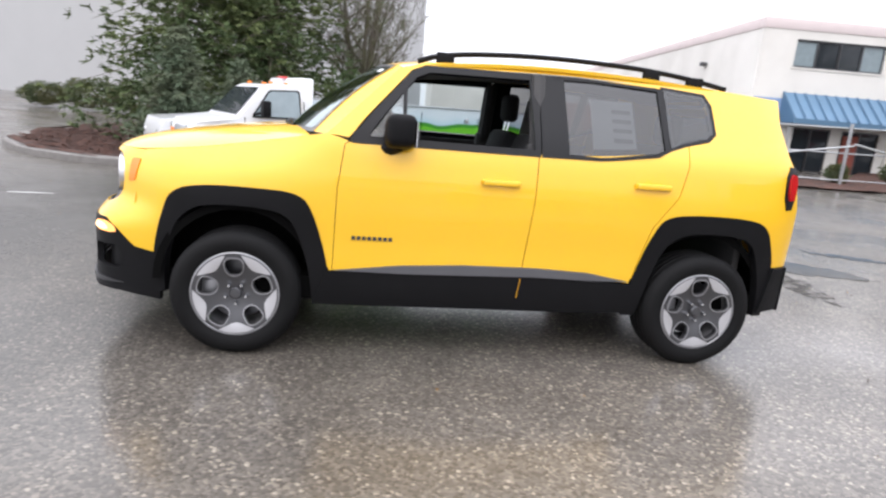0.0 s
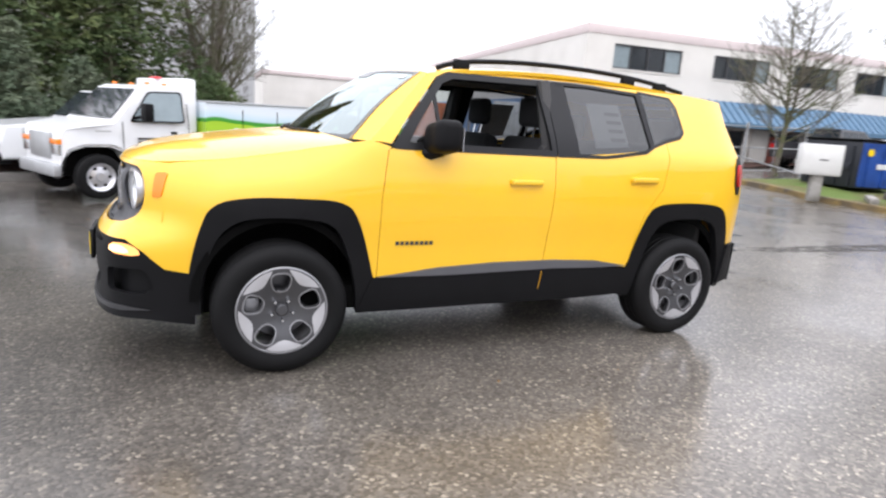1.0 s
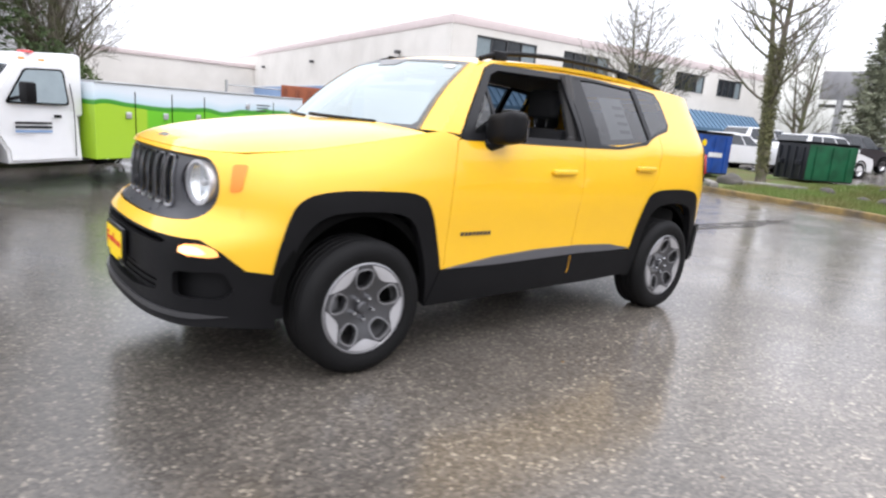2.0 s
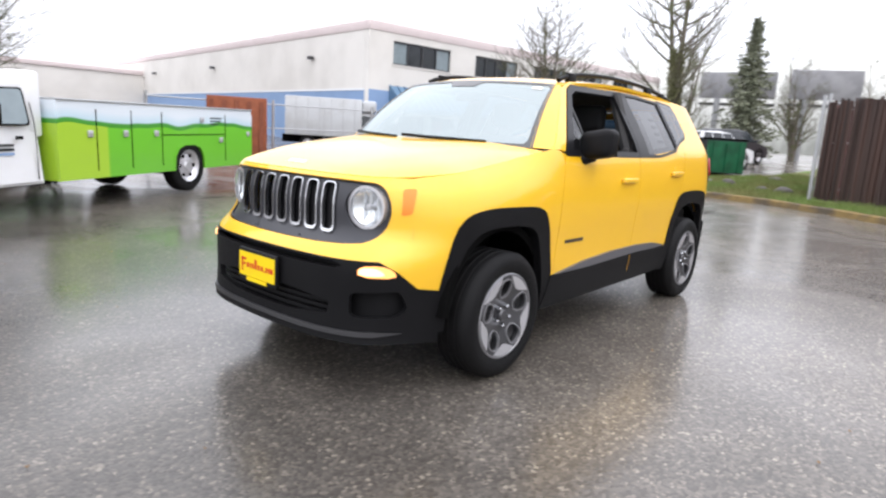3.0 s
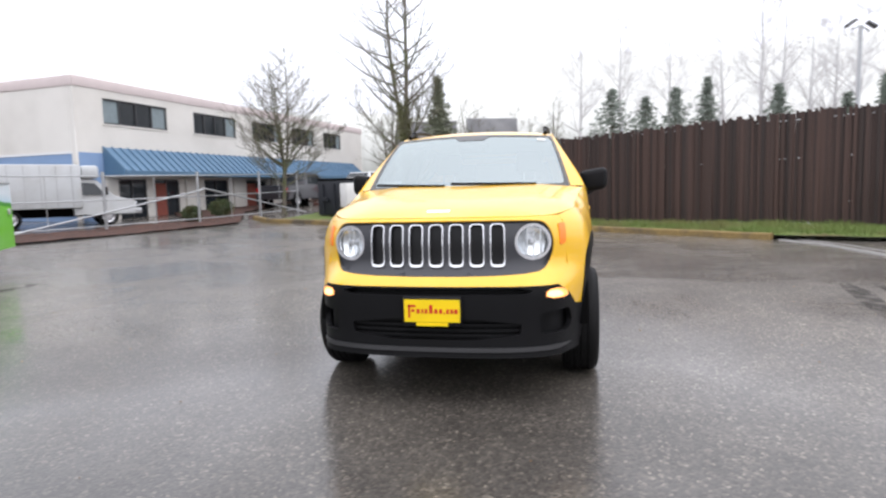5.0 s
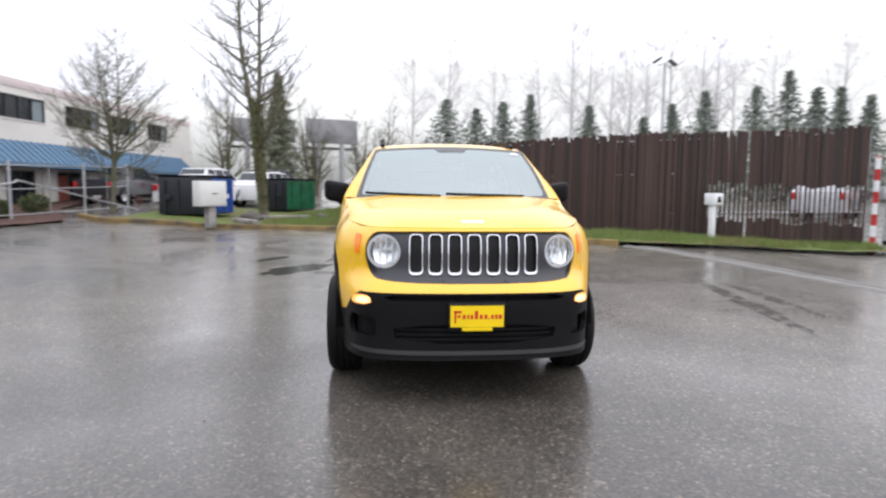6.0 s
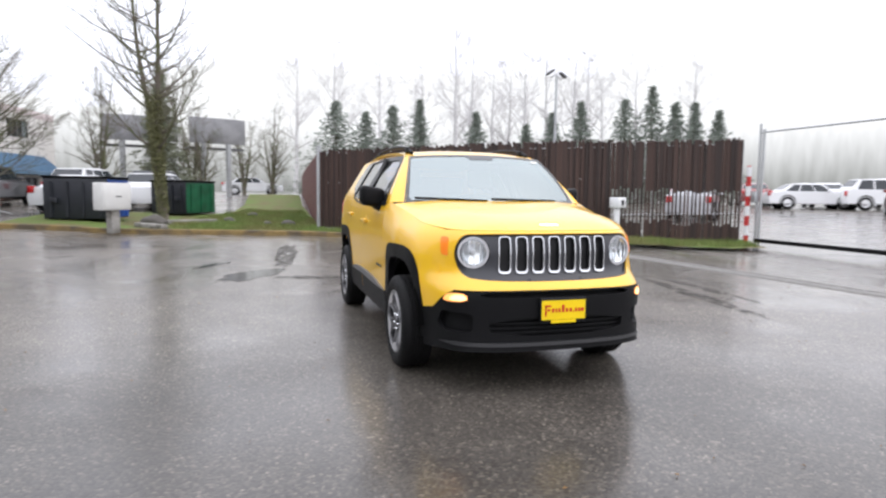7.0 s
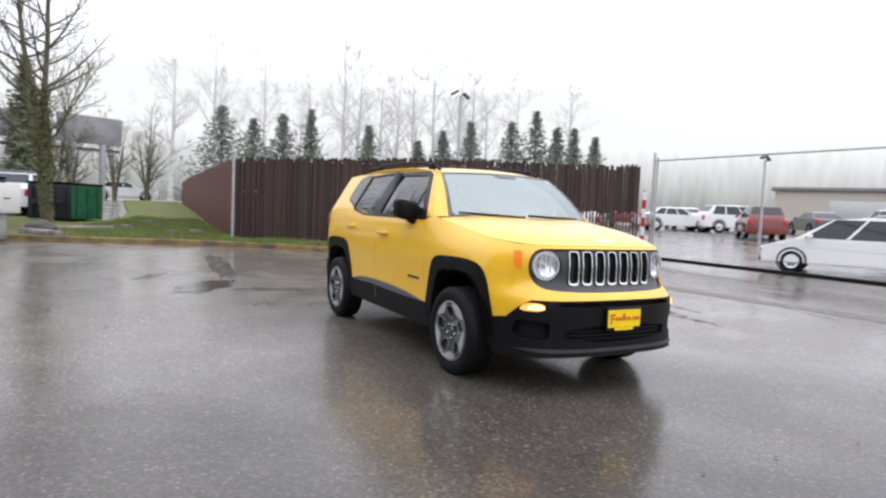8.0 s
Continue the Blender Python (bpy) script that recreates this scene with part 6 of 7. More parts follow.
    part("roof", box(-0.3, 34.3, -0.3, 12.3, 3.3, 3.6, 0.05), ASPHALT_ROOF, store)
    part("loading_door", box(4, 8, -0.05, 0.0, 0, 2.5, 0.01), STEEL, store)


build_office()


def build_billboard(x, y, z, w, h, rz):
    b = thing("billboard", x, y, ground_z(x, y), rz, "grey back of a roadside billboard on steel posts", "billboard", "billboards by the road")
    part("panel", box(-w / 2, w / 2, -0.05, 0.05, z, z + h, 0.02), GREY_BACK, b)
    for k in range(9):
        u = -w / 2 + w * (k + 0.5) / 9
        part("rib", box(u - 0.05, u + 0.05, -0.2, -0.05, z, z + h), STEEL, b)
    part("walkway", box(-w / 2, w / 2, -0.9, -0.2, z - 0.35, z - 0.22), RIM_GREY, b, "dark catwalk under the panel")
    for u in (-w * 0.2, w * 0.25):
        part("post", tube([(u, -0.1, 0), (u, -0.1, z)], 0.16, 10), STEEL, b)


GREY_BACK = mat("billboard_back", (0.27, 0.27, 0.28), 0.7, vary=0.2, scale=1.5, second=(0.20, 0.20, 0.21), mix_scale=1)
build_billboard(33.7, 3.9, 3.2, 3.3, 1.5, 112)
build_billboard(32.6, 7.9, 3.1, 3.8, 1.4, 100)


def build_lamp(x, y, height, label):
    """A steel pole with a short arm and two tilted flood lamps."""
    lamp = thing("lot_lamp", x, y, ground_z(x, y), 0, label, "lamp post", "lamps of the car park")
    part("pole", tube([(0, 0, 0), (0, 0, height)], [0.07, 0.05], 10), STEEL, lamp)
    part("arm", tube([(-0.25, 0.35, height - 0.15), (0, 0, height), (0.25, -0.35, height - 0.15)], 0.03, 6), STEEL, lamp)
    for s in (-1, 1):
        hd = box(-0.12, 0.12, -0.18, 0.18, -0.05, 0.05, 0.03)
        bmesh.ops.rotate(hd, verts=hd.verts, cent=(0, 0, 0), matrix=Matrix.Rotation(radians(35 * s), 3, "X"))
        bmesh.ops.translate(hd, verts=hd.verts, vec=(0.2 * s, -0.4 * s, height + 0.05))
        part("flood_lamp", hd, RIM_GREY, lamp, "dark flood lamp head")


build_lamp(18.2, -10.4, 6.1, "tall steel pole with two flood lamps behind the slatted fence")
build_lamp(12.1, -22.9, 3.85, "slim steel pole with two flood lamps among the parked cars")


# ---- chain-link fence by the white building ----
def build_chain_fence():
    pts = [(3.2, 13.4), (6.3, 12.5), (9.2, 11.6), (12.0, 10.6), (14.6, 9.9), (16.8, 9.5)]
    ob = thing("chain_fence", 0, 0, 0, 0, "galvanised tube fence with posts, rails and a loose gate", "fence")
    for x, y in pts:
        g = ground_z(x, y)
        part("post", tube([(x, y, g), (x, y, g + 1.62)], 0.04, 8), STEEL, ob)
    for (xa, ya), (xb, yb) in zip(pts, pts[1:]):
        for h in (0.15, 0.85, 1.5):
            part("rail", tube([(xa, ya, ground_z(xa, ya) + h), (xb, yb, ground_z(xb, yb) + h)], 0.018, 6), STEEL, ob)
        for k in (2,):
            x, y = xa + (xb - xa) * k / 4, ya + (yb - ya) * k / 4
            part("upright", tube([(x, y, ground_z(x, y) + 0.1), (x, y, ground_z(x, y) + 1.5)], 0.012, 6), STEEL, ob)
    part("brace", tube([(6.4, 12.4, 0.25), (12.0, 10.4, 1.35)], 0.025, 6), STEEL, ob, "loose diagonal tube")
    part("brace", tube([(12.1, 10.5, 1.4), (16.4, 9.0, 0.45)], 0.025, 6), STEEL, ob, "loose diagonal tube")


build_chain_fence()


# ---- cabinet, dumpsters, stones on the verge ----
def build_verge_things():
    cab = thing("utility_cabinet", 11.35, 5.2, ground_z(11.35, 5.2) + 0.04, -38, "white metal utility cabinet on a concrete post", "cabinet")
    part("cabinet_post", box(-0.12, 0.12, -0.1, 0.1, 0, 0.6, 0.015), CONCRETE, cab)
    part("cabinet_box", box(-0.42, 0.42, -0.16, 0.16, 0.58, 1.25, 0.02), mat("cabinet_white", (0.6, 0.6, 0.58), 0.5, vary=0.1, scale=5), cab)
    part("cabinet_door", box(-0.38, 0.38, -0.175, -0.16, 0.62, 1.2, 0.008), mat("cabinet_door", (0.62, 0.62, 0.6), 0.5, vary=0.1, scale=5), cab)
    part("label_bar", box(-0.05, 0.12, -0.180, -0.175, 0.9, 0.93), RIM_GREY, cab)
    for name, x, y, rz, w, d, h, colour, lab in (("dumpster", 14.6, 6.5, -100, 1.7, 1.5, 1.2, (0.018, 0.075, 0.33), "steel dumpster with black front and bright blue end"), ("dumpster", 18.0, 4.25, -122, 1.4, 1.6, 1.15, (0.01, 0.11, 0.05), "steel dumpster with black front and green end")):
        m = mat("dumpster_black", (0.012, 0.014, 0.02), 0.5, vary=0.3, scale=6)
        b = thing(name, x, y, ground_z(x, y) + 0.07, rz, lab, "dumpster", "dumpsters on the verge")
        body = box(-w / 2, w / 2, -d / 2, d / 2, 0.06, h, 0.02)
        part("body", body, m, b)
        end = part("end_panel", box(w / 2 + 0.002, w / 2 + 0.014, -d / 2 + 0.02, d / 2 - 0.02, 0.1, h - 0.03), mat("dumpster_paint", colour, 0.45, vary=0.3, scale=6, second=tuple(c * 0.6 for c in colour), mix_scale=3), b, "brightly painted end panel")
        for k in range(3):
            u = -d / 2 + d * (k + 0.5) / 3
            part("end_rib", box(w / 2 + 0.012, w / 2 + 0.045, u - 0.03, u + 0.03, 0.12, h - 0.08), end.data.materials[0], end)
        if "blue" in lab:
            seal = lathe([(0, -0.006), (0.09, -0.006), (0.09, 0.006), (0, 0.006)], "x", 20)
            bmesh.ops.translate(seal, verts=seal.verts, vec=(w / 2 + 0.052, -d / 2 + 0.25, h - 0.26))
            part("round_mark", seal, PLATE_YELLOW, end)
            part("label_bar", box(w / 2 + 0.046, w / 2 + 0.05, -0.25, 0.35, 0.55, 0.68), WHITE, end)
        part("lid", box(-w / 2 - 0.03, w / 2 + 0.03, -d / 2 - 0.03, d / 2 + 0.03, h, h + 0.06, 0.02), CAVITY, b)
        for k in range(4):
            u = -w / 2 + w * (k + 0.5) / 4
            part("rib", box(u - 0.03, u + 0.03, -d / 2 - 0.04, -d / 2 + 0.02, 0.1, h - 0.1), m, b)
        for s in (-1, 1):
            part("lift_pocket", box(s * (w / 2 - 0.3) - 0.1, s * (w / 2 - 0.3) + 0.1, -d / 2 - 0.09, -d / 2 + 0.02, 0.5, 0.65, 0.01), m, b)
    for x, y, rz in ((12.3, 4.5, 35), (13.9, 3.6, -62)):
        blk = part("parking_block", box(-0.75, 0.75, -0.09, 0.09, 0, 0.13, 0.03), CONCRETE)
        blk.matrix_world = pose(x, y, ground_z(x, y) + 0.09, 0, 0, rz)
        tagged(blk, "pale concrete parking block lying on the verge", "parking block", "blocks on the verge")
    STONE = mat("dark_stone", (0.085, 0.078, 0.07), 0.9, vary=0.3, scale=8, bump=0.8, bump_scale=20)
    for x, y, r, sd in ((13.6, 4.6, 0.32, 1), (14.6, 2.6, 0.18, 2), (13.2, 0.9, 0.22, 3), (13.6, 1.5, 0.16, 4), (16.8, 1.9, 0.2, 5)):
        bm = bmesh.new()
        bmesh.ops.create_icosphere(bm, subdivisions=3, radius=r)
        for q in bm.verts:
            q.co *= 1 + 0.3 * noise.noise(q.co * 4 + Vector((sd, 0, 0)))
            q.co.z = q.co.z * 0.6 + r * 0.35
        rock = part("stone", bm, STONE)
        rock.location = (x, y, ground_z(x, y) + 0.06)
        tagged(rock, "rough dark stone lying on the verge", "stone", "stones on the verge")


build_verge_things()


# ---- parked vehicles ----
def road_wheel(parent, x, y, r, w=0.2, rim=None, side=-1):
    o = new("wheel")
    o.parent = parent
    o.matrix_local = pose(x, y, r) @ (Matrix.Identity(4) if side < 0 else pose(0, 0, 0, 0, 0, 180))
    part("tyre", lathe([(r * 0.6, w / 2), (r * 0.62, -w / 2 + 0.01), (r * 0.8, -w / 2), (r * 0.95, -w / 2 + 0.015), (r, -w / 2 + 0.04), (r, w / 2 - 0.04), (r * 0.9, w / 2), (r * 0.6, w / 2)], steps=40), RUBBER, o, "black tyre")
    part("rim", lathe([(0, -w * 0.44), (r * 0.18, -w * 0.44), (r * 0.22, -w * 0.3), (r * 0.45, -w * 0.22), (r * 0.55, -w * 0.4), (r * 0.62, -w * 0.46), (r * 0.63, -w * 0.3), (r * 0.6, w * 0.3)], steps=32), rim or SILVER, o, "silver wheel rim")
    for k in range(6):
        a = 2 * math.pi * k / 6
        hole = lathe([(0, -w * 0.30), (r * 0.075, -w * 0.29), (r * 0.08, -w * 0.2)], steps=8)
        bmesh.ops.translate(hole, verts=hole.verts, vec=(r * 0.42 * math.cos(a), 0, r * 0.42 * math.sin(a)))
        part("rim_hole", hole, CAVITY, o)
    return o


def slab(profile, w, top_w=None, z_mid=None):
    """A body from its side outline (x, z), extruded across and drawn in above z_mid to top_w."""
    pts = [Vector(p) for p in profile]
    bm = bmesh.new()
    a = [bm.verts.new((p[0], -w, p[1])) for p in pts]
    b = [bm.verts.new((p[0], w, p[1])) for p in pts]
    n = len(pts)
    bm.faces.new(a)
    bm.faces.new(b[::-1])
    for i in range(n):
        bm.faces.new((a[i], b[i], b[(i + 1) % n], a[(i + 1) % n]))
    if top_w:
        hi = max(p[1] for p in pts)
        for q in bm.verts:
            if q.co.z > z_mid:
                q.co.y *= 1 - (1 - top_w / w) * (q.co.z - z_mid) / (hi - z_mid)
    bmesh.ops.recalc_face_normals(bm, faces=bm.faces[:])
    bmesh.ops.bevel(bm, geom=[e for e in bm.edges if abs(e.verts[0].co.y - e.verts[1].co.y) < 0.4 and e.calc_length() > 0.03], offset=0.035, segments=2, affect="EDGES")
    return bm


SHAPES = {
    "suv": ([(-2.25, 0.3), (-2.3, 0.55), (-2.22, 0.85), (-1.5, 1.0), (-1.2, 1.03), (1.95, 1.08), (2.2, 1.0), (2.28, 0.6), (2.25, 0.3)], [(-1.3, 1.02), (-0.55, 1.58), (0.3, 1.66), (1.6, 1.6), (2.05, 1.06)]),
    "van": ([(-2.45, 0.28), (-2.5, 0.5), (-2.4, 0.8), (-1.7, 1.02), (-1.4, 1.05), (2.2, 1.08), (2.4, 1.0), (2.48, 0.6), (2.45, 0.28)], [(-1.6, 1.03), (-0.6, 1.65), (0.4, 1.76), (1.9, 1.7), (2.3, 1.06)]),
    "sedan": ([(-2.3, 0.28), (-2.33, 0.5), (-2.25, 0.72), (-1.3, 0.92), (1.5, 0.98), (2.2, 0.93), (2.3, 0.6), (2.25, 0.28)], [(-1.05, 0.92), (-0.35, 1.38), (0.5, 1.43), (1.1, 1.36), (1.75, 0.96)]),
    "pickup": ([(-2.75, 0.4), (-2.8, 0.7), (-2.7, 1.0), (-1.6, 1.12), (-1.3, 1.14), (2.75, 1.1), (2.8, 0.6), (2.75, 0.4)], [(-1.4, 1.13), (-0.85, 1.72), (0.6, 1.76), (0.85, 1.12)]),
}


def parked(shape, x, y, rz, colour, label, scale=1.0, name="parked_car"):
    low, high = SHAPES[shape]
    c = thing(name, x, y, ground_z(x, y), rz, label, "car", "parked cars")
    c.scale = (scale, scale, scale)
    paint = mat("car_paint", colour, 0.3, vary=0.04, coat=0.8)
    part("body", slab(low, 0.9, 0.86, 0.8), paint, c)
    part("roof", slab([(p[0], p[1]) for p in high], 0.80, 0.62, high[0][1]), paint, c)
    zlo, zhi = high[0][1] + 0.05, max(p[1] for p in high) - 0.10
    k = 0.80 - 0.62
    for s in (-1, 1):
        def chart(u, z, s=s):
            t = (z - high[0][1]) / (max(p[1] for p in high) - high[0][1])
            return u, s * (0.80 - k * t + 0.008), z
        xs = [p[0] for p in high]
        x0, x1 = xs[0], xs[-1]
        xa, xb = xs[1] + 0.02, xs[-2] - 0.05
        for a, b in ((0.02, 0.33), (0.36, 0.68), (0.71, 0.97)):
            lo0, lo1 = x0 + 0.2 + (x1 - x0 - 0.45) * a, x0 + 0.2 + (x1 - x0 - 0.45) * b
            hi0, hi1 = xa + (xb - xa) * a, xa + (xb - xa) * b
            part("side_window", panel([(lo0, zlo), (lo1, zlo), (hi1, zhi), (hi0, zhi)], chart, (), 0.4, 0.006, (0, s, 0)), PANE, c)
    def screen(p, q, s):
        def chart(u, v):
            z = p[1] + (q[1] - p[1]) * v
            t = (z - high[0][1]) / (max(r[1] for r in high) - high[0][1])
            return p[0] + (q[0] - p[0]) * v + 0.012 * s, u * (0.74 - k * t), z + 0.012
        return chart
    part("windshield", panel([(-1, 0.08), (1, 0.08), (1, 0.92), (-1, 0.92)], screen(high[0], high[1], -1), (), 0.5, 0.006, (-1, 0, 1)), PANE, c)
    part("rear_window", panel([(-1, 0.3), (1, 0.3), (1, 0.92), (-1, 0.92)], screen(high[-1], high[-2], 1), (), 0.5, 0.006, (1, 0, 1)), PANE, c)
    x0, x1 = low[1][0], low[-2][0]
    for s in (-1, 1):
        part("headlamp", box(x0 - 0.0, x0 + 0.25, s * 0.72 - 0.14, s * 0.72 + 0.14, 0.62, 0.76, 0.03), REFLECTOR, c)
        part("tail_lamp", box(x1 - 0.2, x1 + 0.02, s * 0.76 - 0.1, s * 0.76 + 0.1, 0.72, 0.98, 0.02), RED_LENS, c)
        part("door_mirror", box(high[0][0] + 0.35, high[0][0] + 0.5, s * 0.98 - 0.09, s * 0.98 + 0.09, high[0][1] + 0.02, high[0][1] + 0.16, 0.03), paint, c)
        for wx in (x0 + 0.88, x1 - 0.95):
            road_wheel(c, wx, s * 0.80, 0.34, 0.22, None, s)
            arch = lathe([(0.36, -0.01), (0.41, -0.01), (0.41, 0.01), (0.36, 0.01)], steps=28)
            bmesh.ops.translate(arch, verts=arch.verts, vec=(wx, s * 0.905, 0.36))
            part("wheel_arch", arch, CAVITY, c)
    part("bumper", box(x0 - 0.04, x0 + 0.2, -0.8, 0.8, 0.3, 0.5, 0.04), GLOSS_BLACK, c)
    return c


def livery():
    """Green hills under a pale sky, printed on the service body."""
    m = mat("printed_green_livery", (0.16, 0.50, 0.03), 0.35, vary=0.06, coat=0.5)
    n, l = m.node_tree.nodes, m.node_tree.links
    co = n.new("ShaderNodeTexCoord")
    sp = n.new("ShaderNodeSeparateXYZ")
    l.new(co.outputs["Object"], sp.inputs[0])
    wav = n.new("ShaderNodeTexNoise")
    wav.noise_dimensions = "1D"
    wav.inputs["Scale"].default_value, wav.inputs["Detail"].default_value = 0.9, 1
    l.new(sp.outputs["X"], wav.inputs["W"])
    ad = n.new("ShaderNodeMath")
    ad.operation = "MULTIPLY_ADD"
    ad.inputs[1].default_value = -0.28
    l.new(wav.outputs["Fac"], ad.inputs[0])
    l.new(sp.outputs["Z"], ad.inputs[2])
    rp = n.new("ShaderNodeValToRGB")
    e = rp.color_ramp.elements
    e[0].position, e[0].color = 0.0, (0.13, 0.45, 0.02, 1)
    e[1].position, e[1].color = 1.0, (0.70, 0.76, 0.80, 1)
    for p, c in ((0.60, (0.14, 0.50, 0.02, 1)), (0.615, (0.04, 0.26, 0.02, 1)), (0.66, (0.06, 0.30, 0.03, 1)), (0.68, (0.50, 0.66, 0.74, 1)), (0.8, (0.68, 0.75, 0.80, 1))):
        q = e.new(p)
        q.color = c
    mr = n.new("ShaderNodeMapRange")
    mr.inputs["From Min"].default_value, mr.inputs["From Max"].default_value = 0.28, 1.30
    l.new(ad.outputs[0], mr.inputs["Value"])
    l.new(mr.outputs[0], rp.inputs["Fac"])
    lime = n.new("ShaderNodeMix")
    lime.data_type = "RGBA"
    grad = n.new("ShaderNodeMapRange")
    grad.inputs["From Min"].default_value, grad.inputs["From Max"].default_value = 2.32, 2.28
    l.new(sp.outputs["X"], grad.inputs["Value"])
    lime.inputs[7].default_value = (0.34, 0.55, 0.03, 1)
    green = n.new("ShaderNodeMath")
    green.operation = "LESS_THAN"
    green.inputs[1].default_value = 0.61
    l.new(mr.outputs[0], green.inputs[0])
    both = n.new("ShaderNodeMath")
    both.operation = "MULTIPLY"
    l.new(grad.outputs[0], both.inputs[0])
    l.new(green.outputs[0], both.inputs[1])
    l.new(both.outputs[0], lime.inputs["Factor"])
    l.new(rp.outputs["Color"], lime.inputs[6])
    l.new(lime.outputs[2], n["Principled BSDF"].inputs["Base Color"])
    return m


def build_service_truck():
    """White van cab with a long green service body; x runs from the front axle to the tail."""
    t = thing("service_truck", -2.86, 5.64, 0.0, 27, "white van cab with a long green printed service body", "truck")
    t.matrix_world = pose(-2.86, 5.64, ground_z(-2.86, 5.64) + 0.03, 0, -0.9, 27.7) @ Matrix.Scale(0.945, 4)
    W, wb = 0.76, 4.08
    cab = [(-0.42, 0.34), (-0.44, 0.48), (-0.43, 0.86), (-0.38, 0.95), (-0.1, 1.0), (0.18, 1.04), (0.60, 1.50), (0.72, 1.55), (1.36, 1.57), (1.36, 0.34), (0.42, 0.33), (0.40, 0.48), (0.31, 0.63), (0.15, 0.70), (-0.15, 0.70), (-0.31, 0.63), (-0.385, 0.48), (-0.40, 0.36)]
    cab_bm = slab(cab, W, 0.64, 1.0)
    for q in cab_bm.verts:
        q.co.y *= 1 - 0.22 * step01(0.1, -0.48, q.co.x)
    part("cab", cab_bm, WHITE, t, "white painted van cab")
    part("cab_rear", box(1.20, 1.43, -0.70, 0.70, 0.9, 1.68, 0.04), WHITE, t)
    part("front_bumper", box(-0.52, -0.42, -0.61, 0.61, 0.30, 0.47, 0.03), STEEL, t, "grey steel bumper")
    part("grille", box(-0.46, -0.41, -0.34, 0.34, 0.52, 0.86, 0.02), STEEL, t)
    for s in (-1, 1):
        part("headlamp", box(-0.455, -0.38, s * 0.48 - 0.11, s * 0.48 + 0.11, 0.58, 0.87, 0.02), REFLECTOR, t, "tall headlamp")
        part("turn_lamp", box(-0.46, -0.38, s * 0.48 - 0.113, s * 0.48 + 0.113, 0.72, 0.79, 0.01), AMBER, t)

        def chart(u, z, s=s):
            return u, s * (W - 0.12 * max(0, (z - 1.0) / 0.57) + 0.006), z
        win = soft([(0.44, 1.06), (0.72, 1.44), (1.18, 1.46), (1.18, 1.06)], 0.05)
        part("side_window", panel(win, chart, (), 0.15, 0.006, (0, s, 0)), BLIND, t, "greenish cab window")
        part("window_seal", panel(soft([(0.40, 1.04), (0.705, 1.46), (1.20, 1.48), (1.20, 1.04)], 0.05), chart, [win], 0.1, 0.004, (0, s, 0)), CAVITY, t)
        for u, lo, hi in ((1.25, 0.40, 1.50), (0.30, 0.68, 1.04)):
            part("door_seam", panel([(u, lo), (u + 0.012, lo), (u + 0.012, hi), (u, hi)], chart, (), 0.2, 0.003, (0, s, 0)), CAVITY, t)
        part("door_handle", box(0.98, 1.07, s * (W + 0.01) - 0.012, s * (W + 0.01) + 0.012, 0.88, 0.92, 0.005), CAVITY, t)
        for k in range(3):
            z = 0.70 + 0.05 * k
            part("door_lettering_bar", panel([(0.50, z), (0.95, z), (0.95, z + 0.03), (0.50, z + 0.03)], chart, (), 0.3, 0.003, (0, s, 0)), (BLUE_WALL, PANE, RIM_GREY)[k], t)
        part("trim_bar", panel([(-0.05, 0.90), (0.15, 0.90), (0.15, 0.915), (-0.05, 0.915)], chart, (), 0.3, 0.003, (0, s, 0)), STEEL, t)
        part("door_mirror", box(0.50, 0.63, s * 0.93 - 0.08, s * 0.93 + 0.08, 1.06, 1.30, 0.03), BLACK_PLASTIC, t, "black door mirror")
        part("mirror_arm", tube([(0.46, s * 0.72, 1.08), (0.55, s * 0.88, 1.13)], 0.02, 6), BLACK_PLASTIC, t)
        for k in range(2):
            part("roof_marker", box(0.76 + 0.25 * k, 0.82 + 0.25 * k, s * 0.5 - 0.03, s * 0.5 + 0.03, 1.56, 1.59, 0.01), AMBER, t)
    part("windshield", panel([(-0.66, 0.06), (0.66, 0.06), (0.58, 0.94), (-0.58, 0.94)], lambda u, v: (0.175 + 0.43 * v - 0.01, u, 1.045 + 0.46 * v + 0.012), (), 0.2, 0.006, (-1, 0, 1)), PANE, t)
    part("roof_beacon", box(1.10, 1.24, -0.08, 0.08, 1.66, 1.70, 0.02), RED_LENS, t)
    # service body
    LIV = livery()
    x0, x1, z0, z1 = 1.47, 5.98, 0.36, 1.36
    arch = [(wb - 0.43, z0), (wb - 0.41, 0.60), (wb - 0.31, 0.74), (wb - 0.14, 0.80), (wb + 0.14, 0.80), (wb + 0.31, 0.74), (wb + 0.41, 0.60), (wb + 0.43, z0)]
    for s in (-1, 1):
        out = [(x0, z0), *arch, (x1, z0), (x1, z1), (x0, z1)]
        part("body_side", panel(out, lambda u, z, s=s: (u, s * 0.86, z), (), 0.2, 0.30, (0, s, 0)), LIV, t, "lime green body side with printed hills and sky", smooth=0)
        for u in (2.1, 2.75, 3.4, 5.1):
            part("locker_seam", box(u - 0.006, u + 0.006, s * 0.862 - 0.004, s * 0.862 + 0.004, 0.46, 1.27), CAVITY, t)
        part("locker_seam", box(3.4, 5.1, s * 0.862 - 0.004, s * 0.862 + 0.004, 0.92, 0.932), CAVITY, t)
        for u, z in ((1.98, 0.95), (2.62, 0.95), (3.26, 0.95), (4.4, 1.17), (5.85, 0.93), (4.95, 0.83)):
            part("locker_latch", box(u - 0.045, u + 0.045, s * 0.875 - 0.012, s * 0.875 + 0.012, z - 0.045, z + 0.045, 0.01), SILVER, t, "bright locker latch")
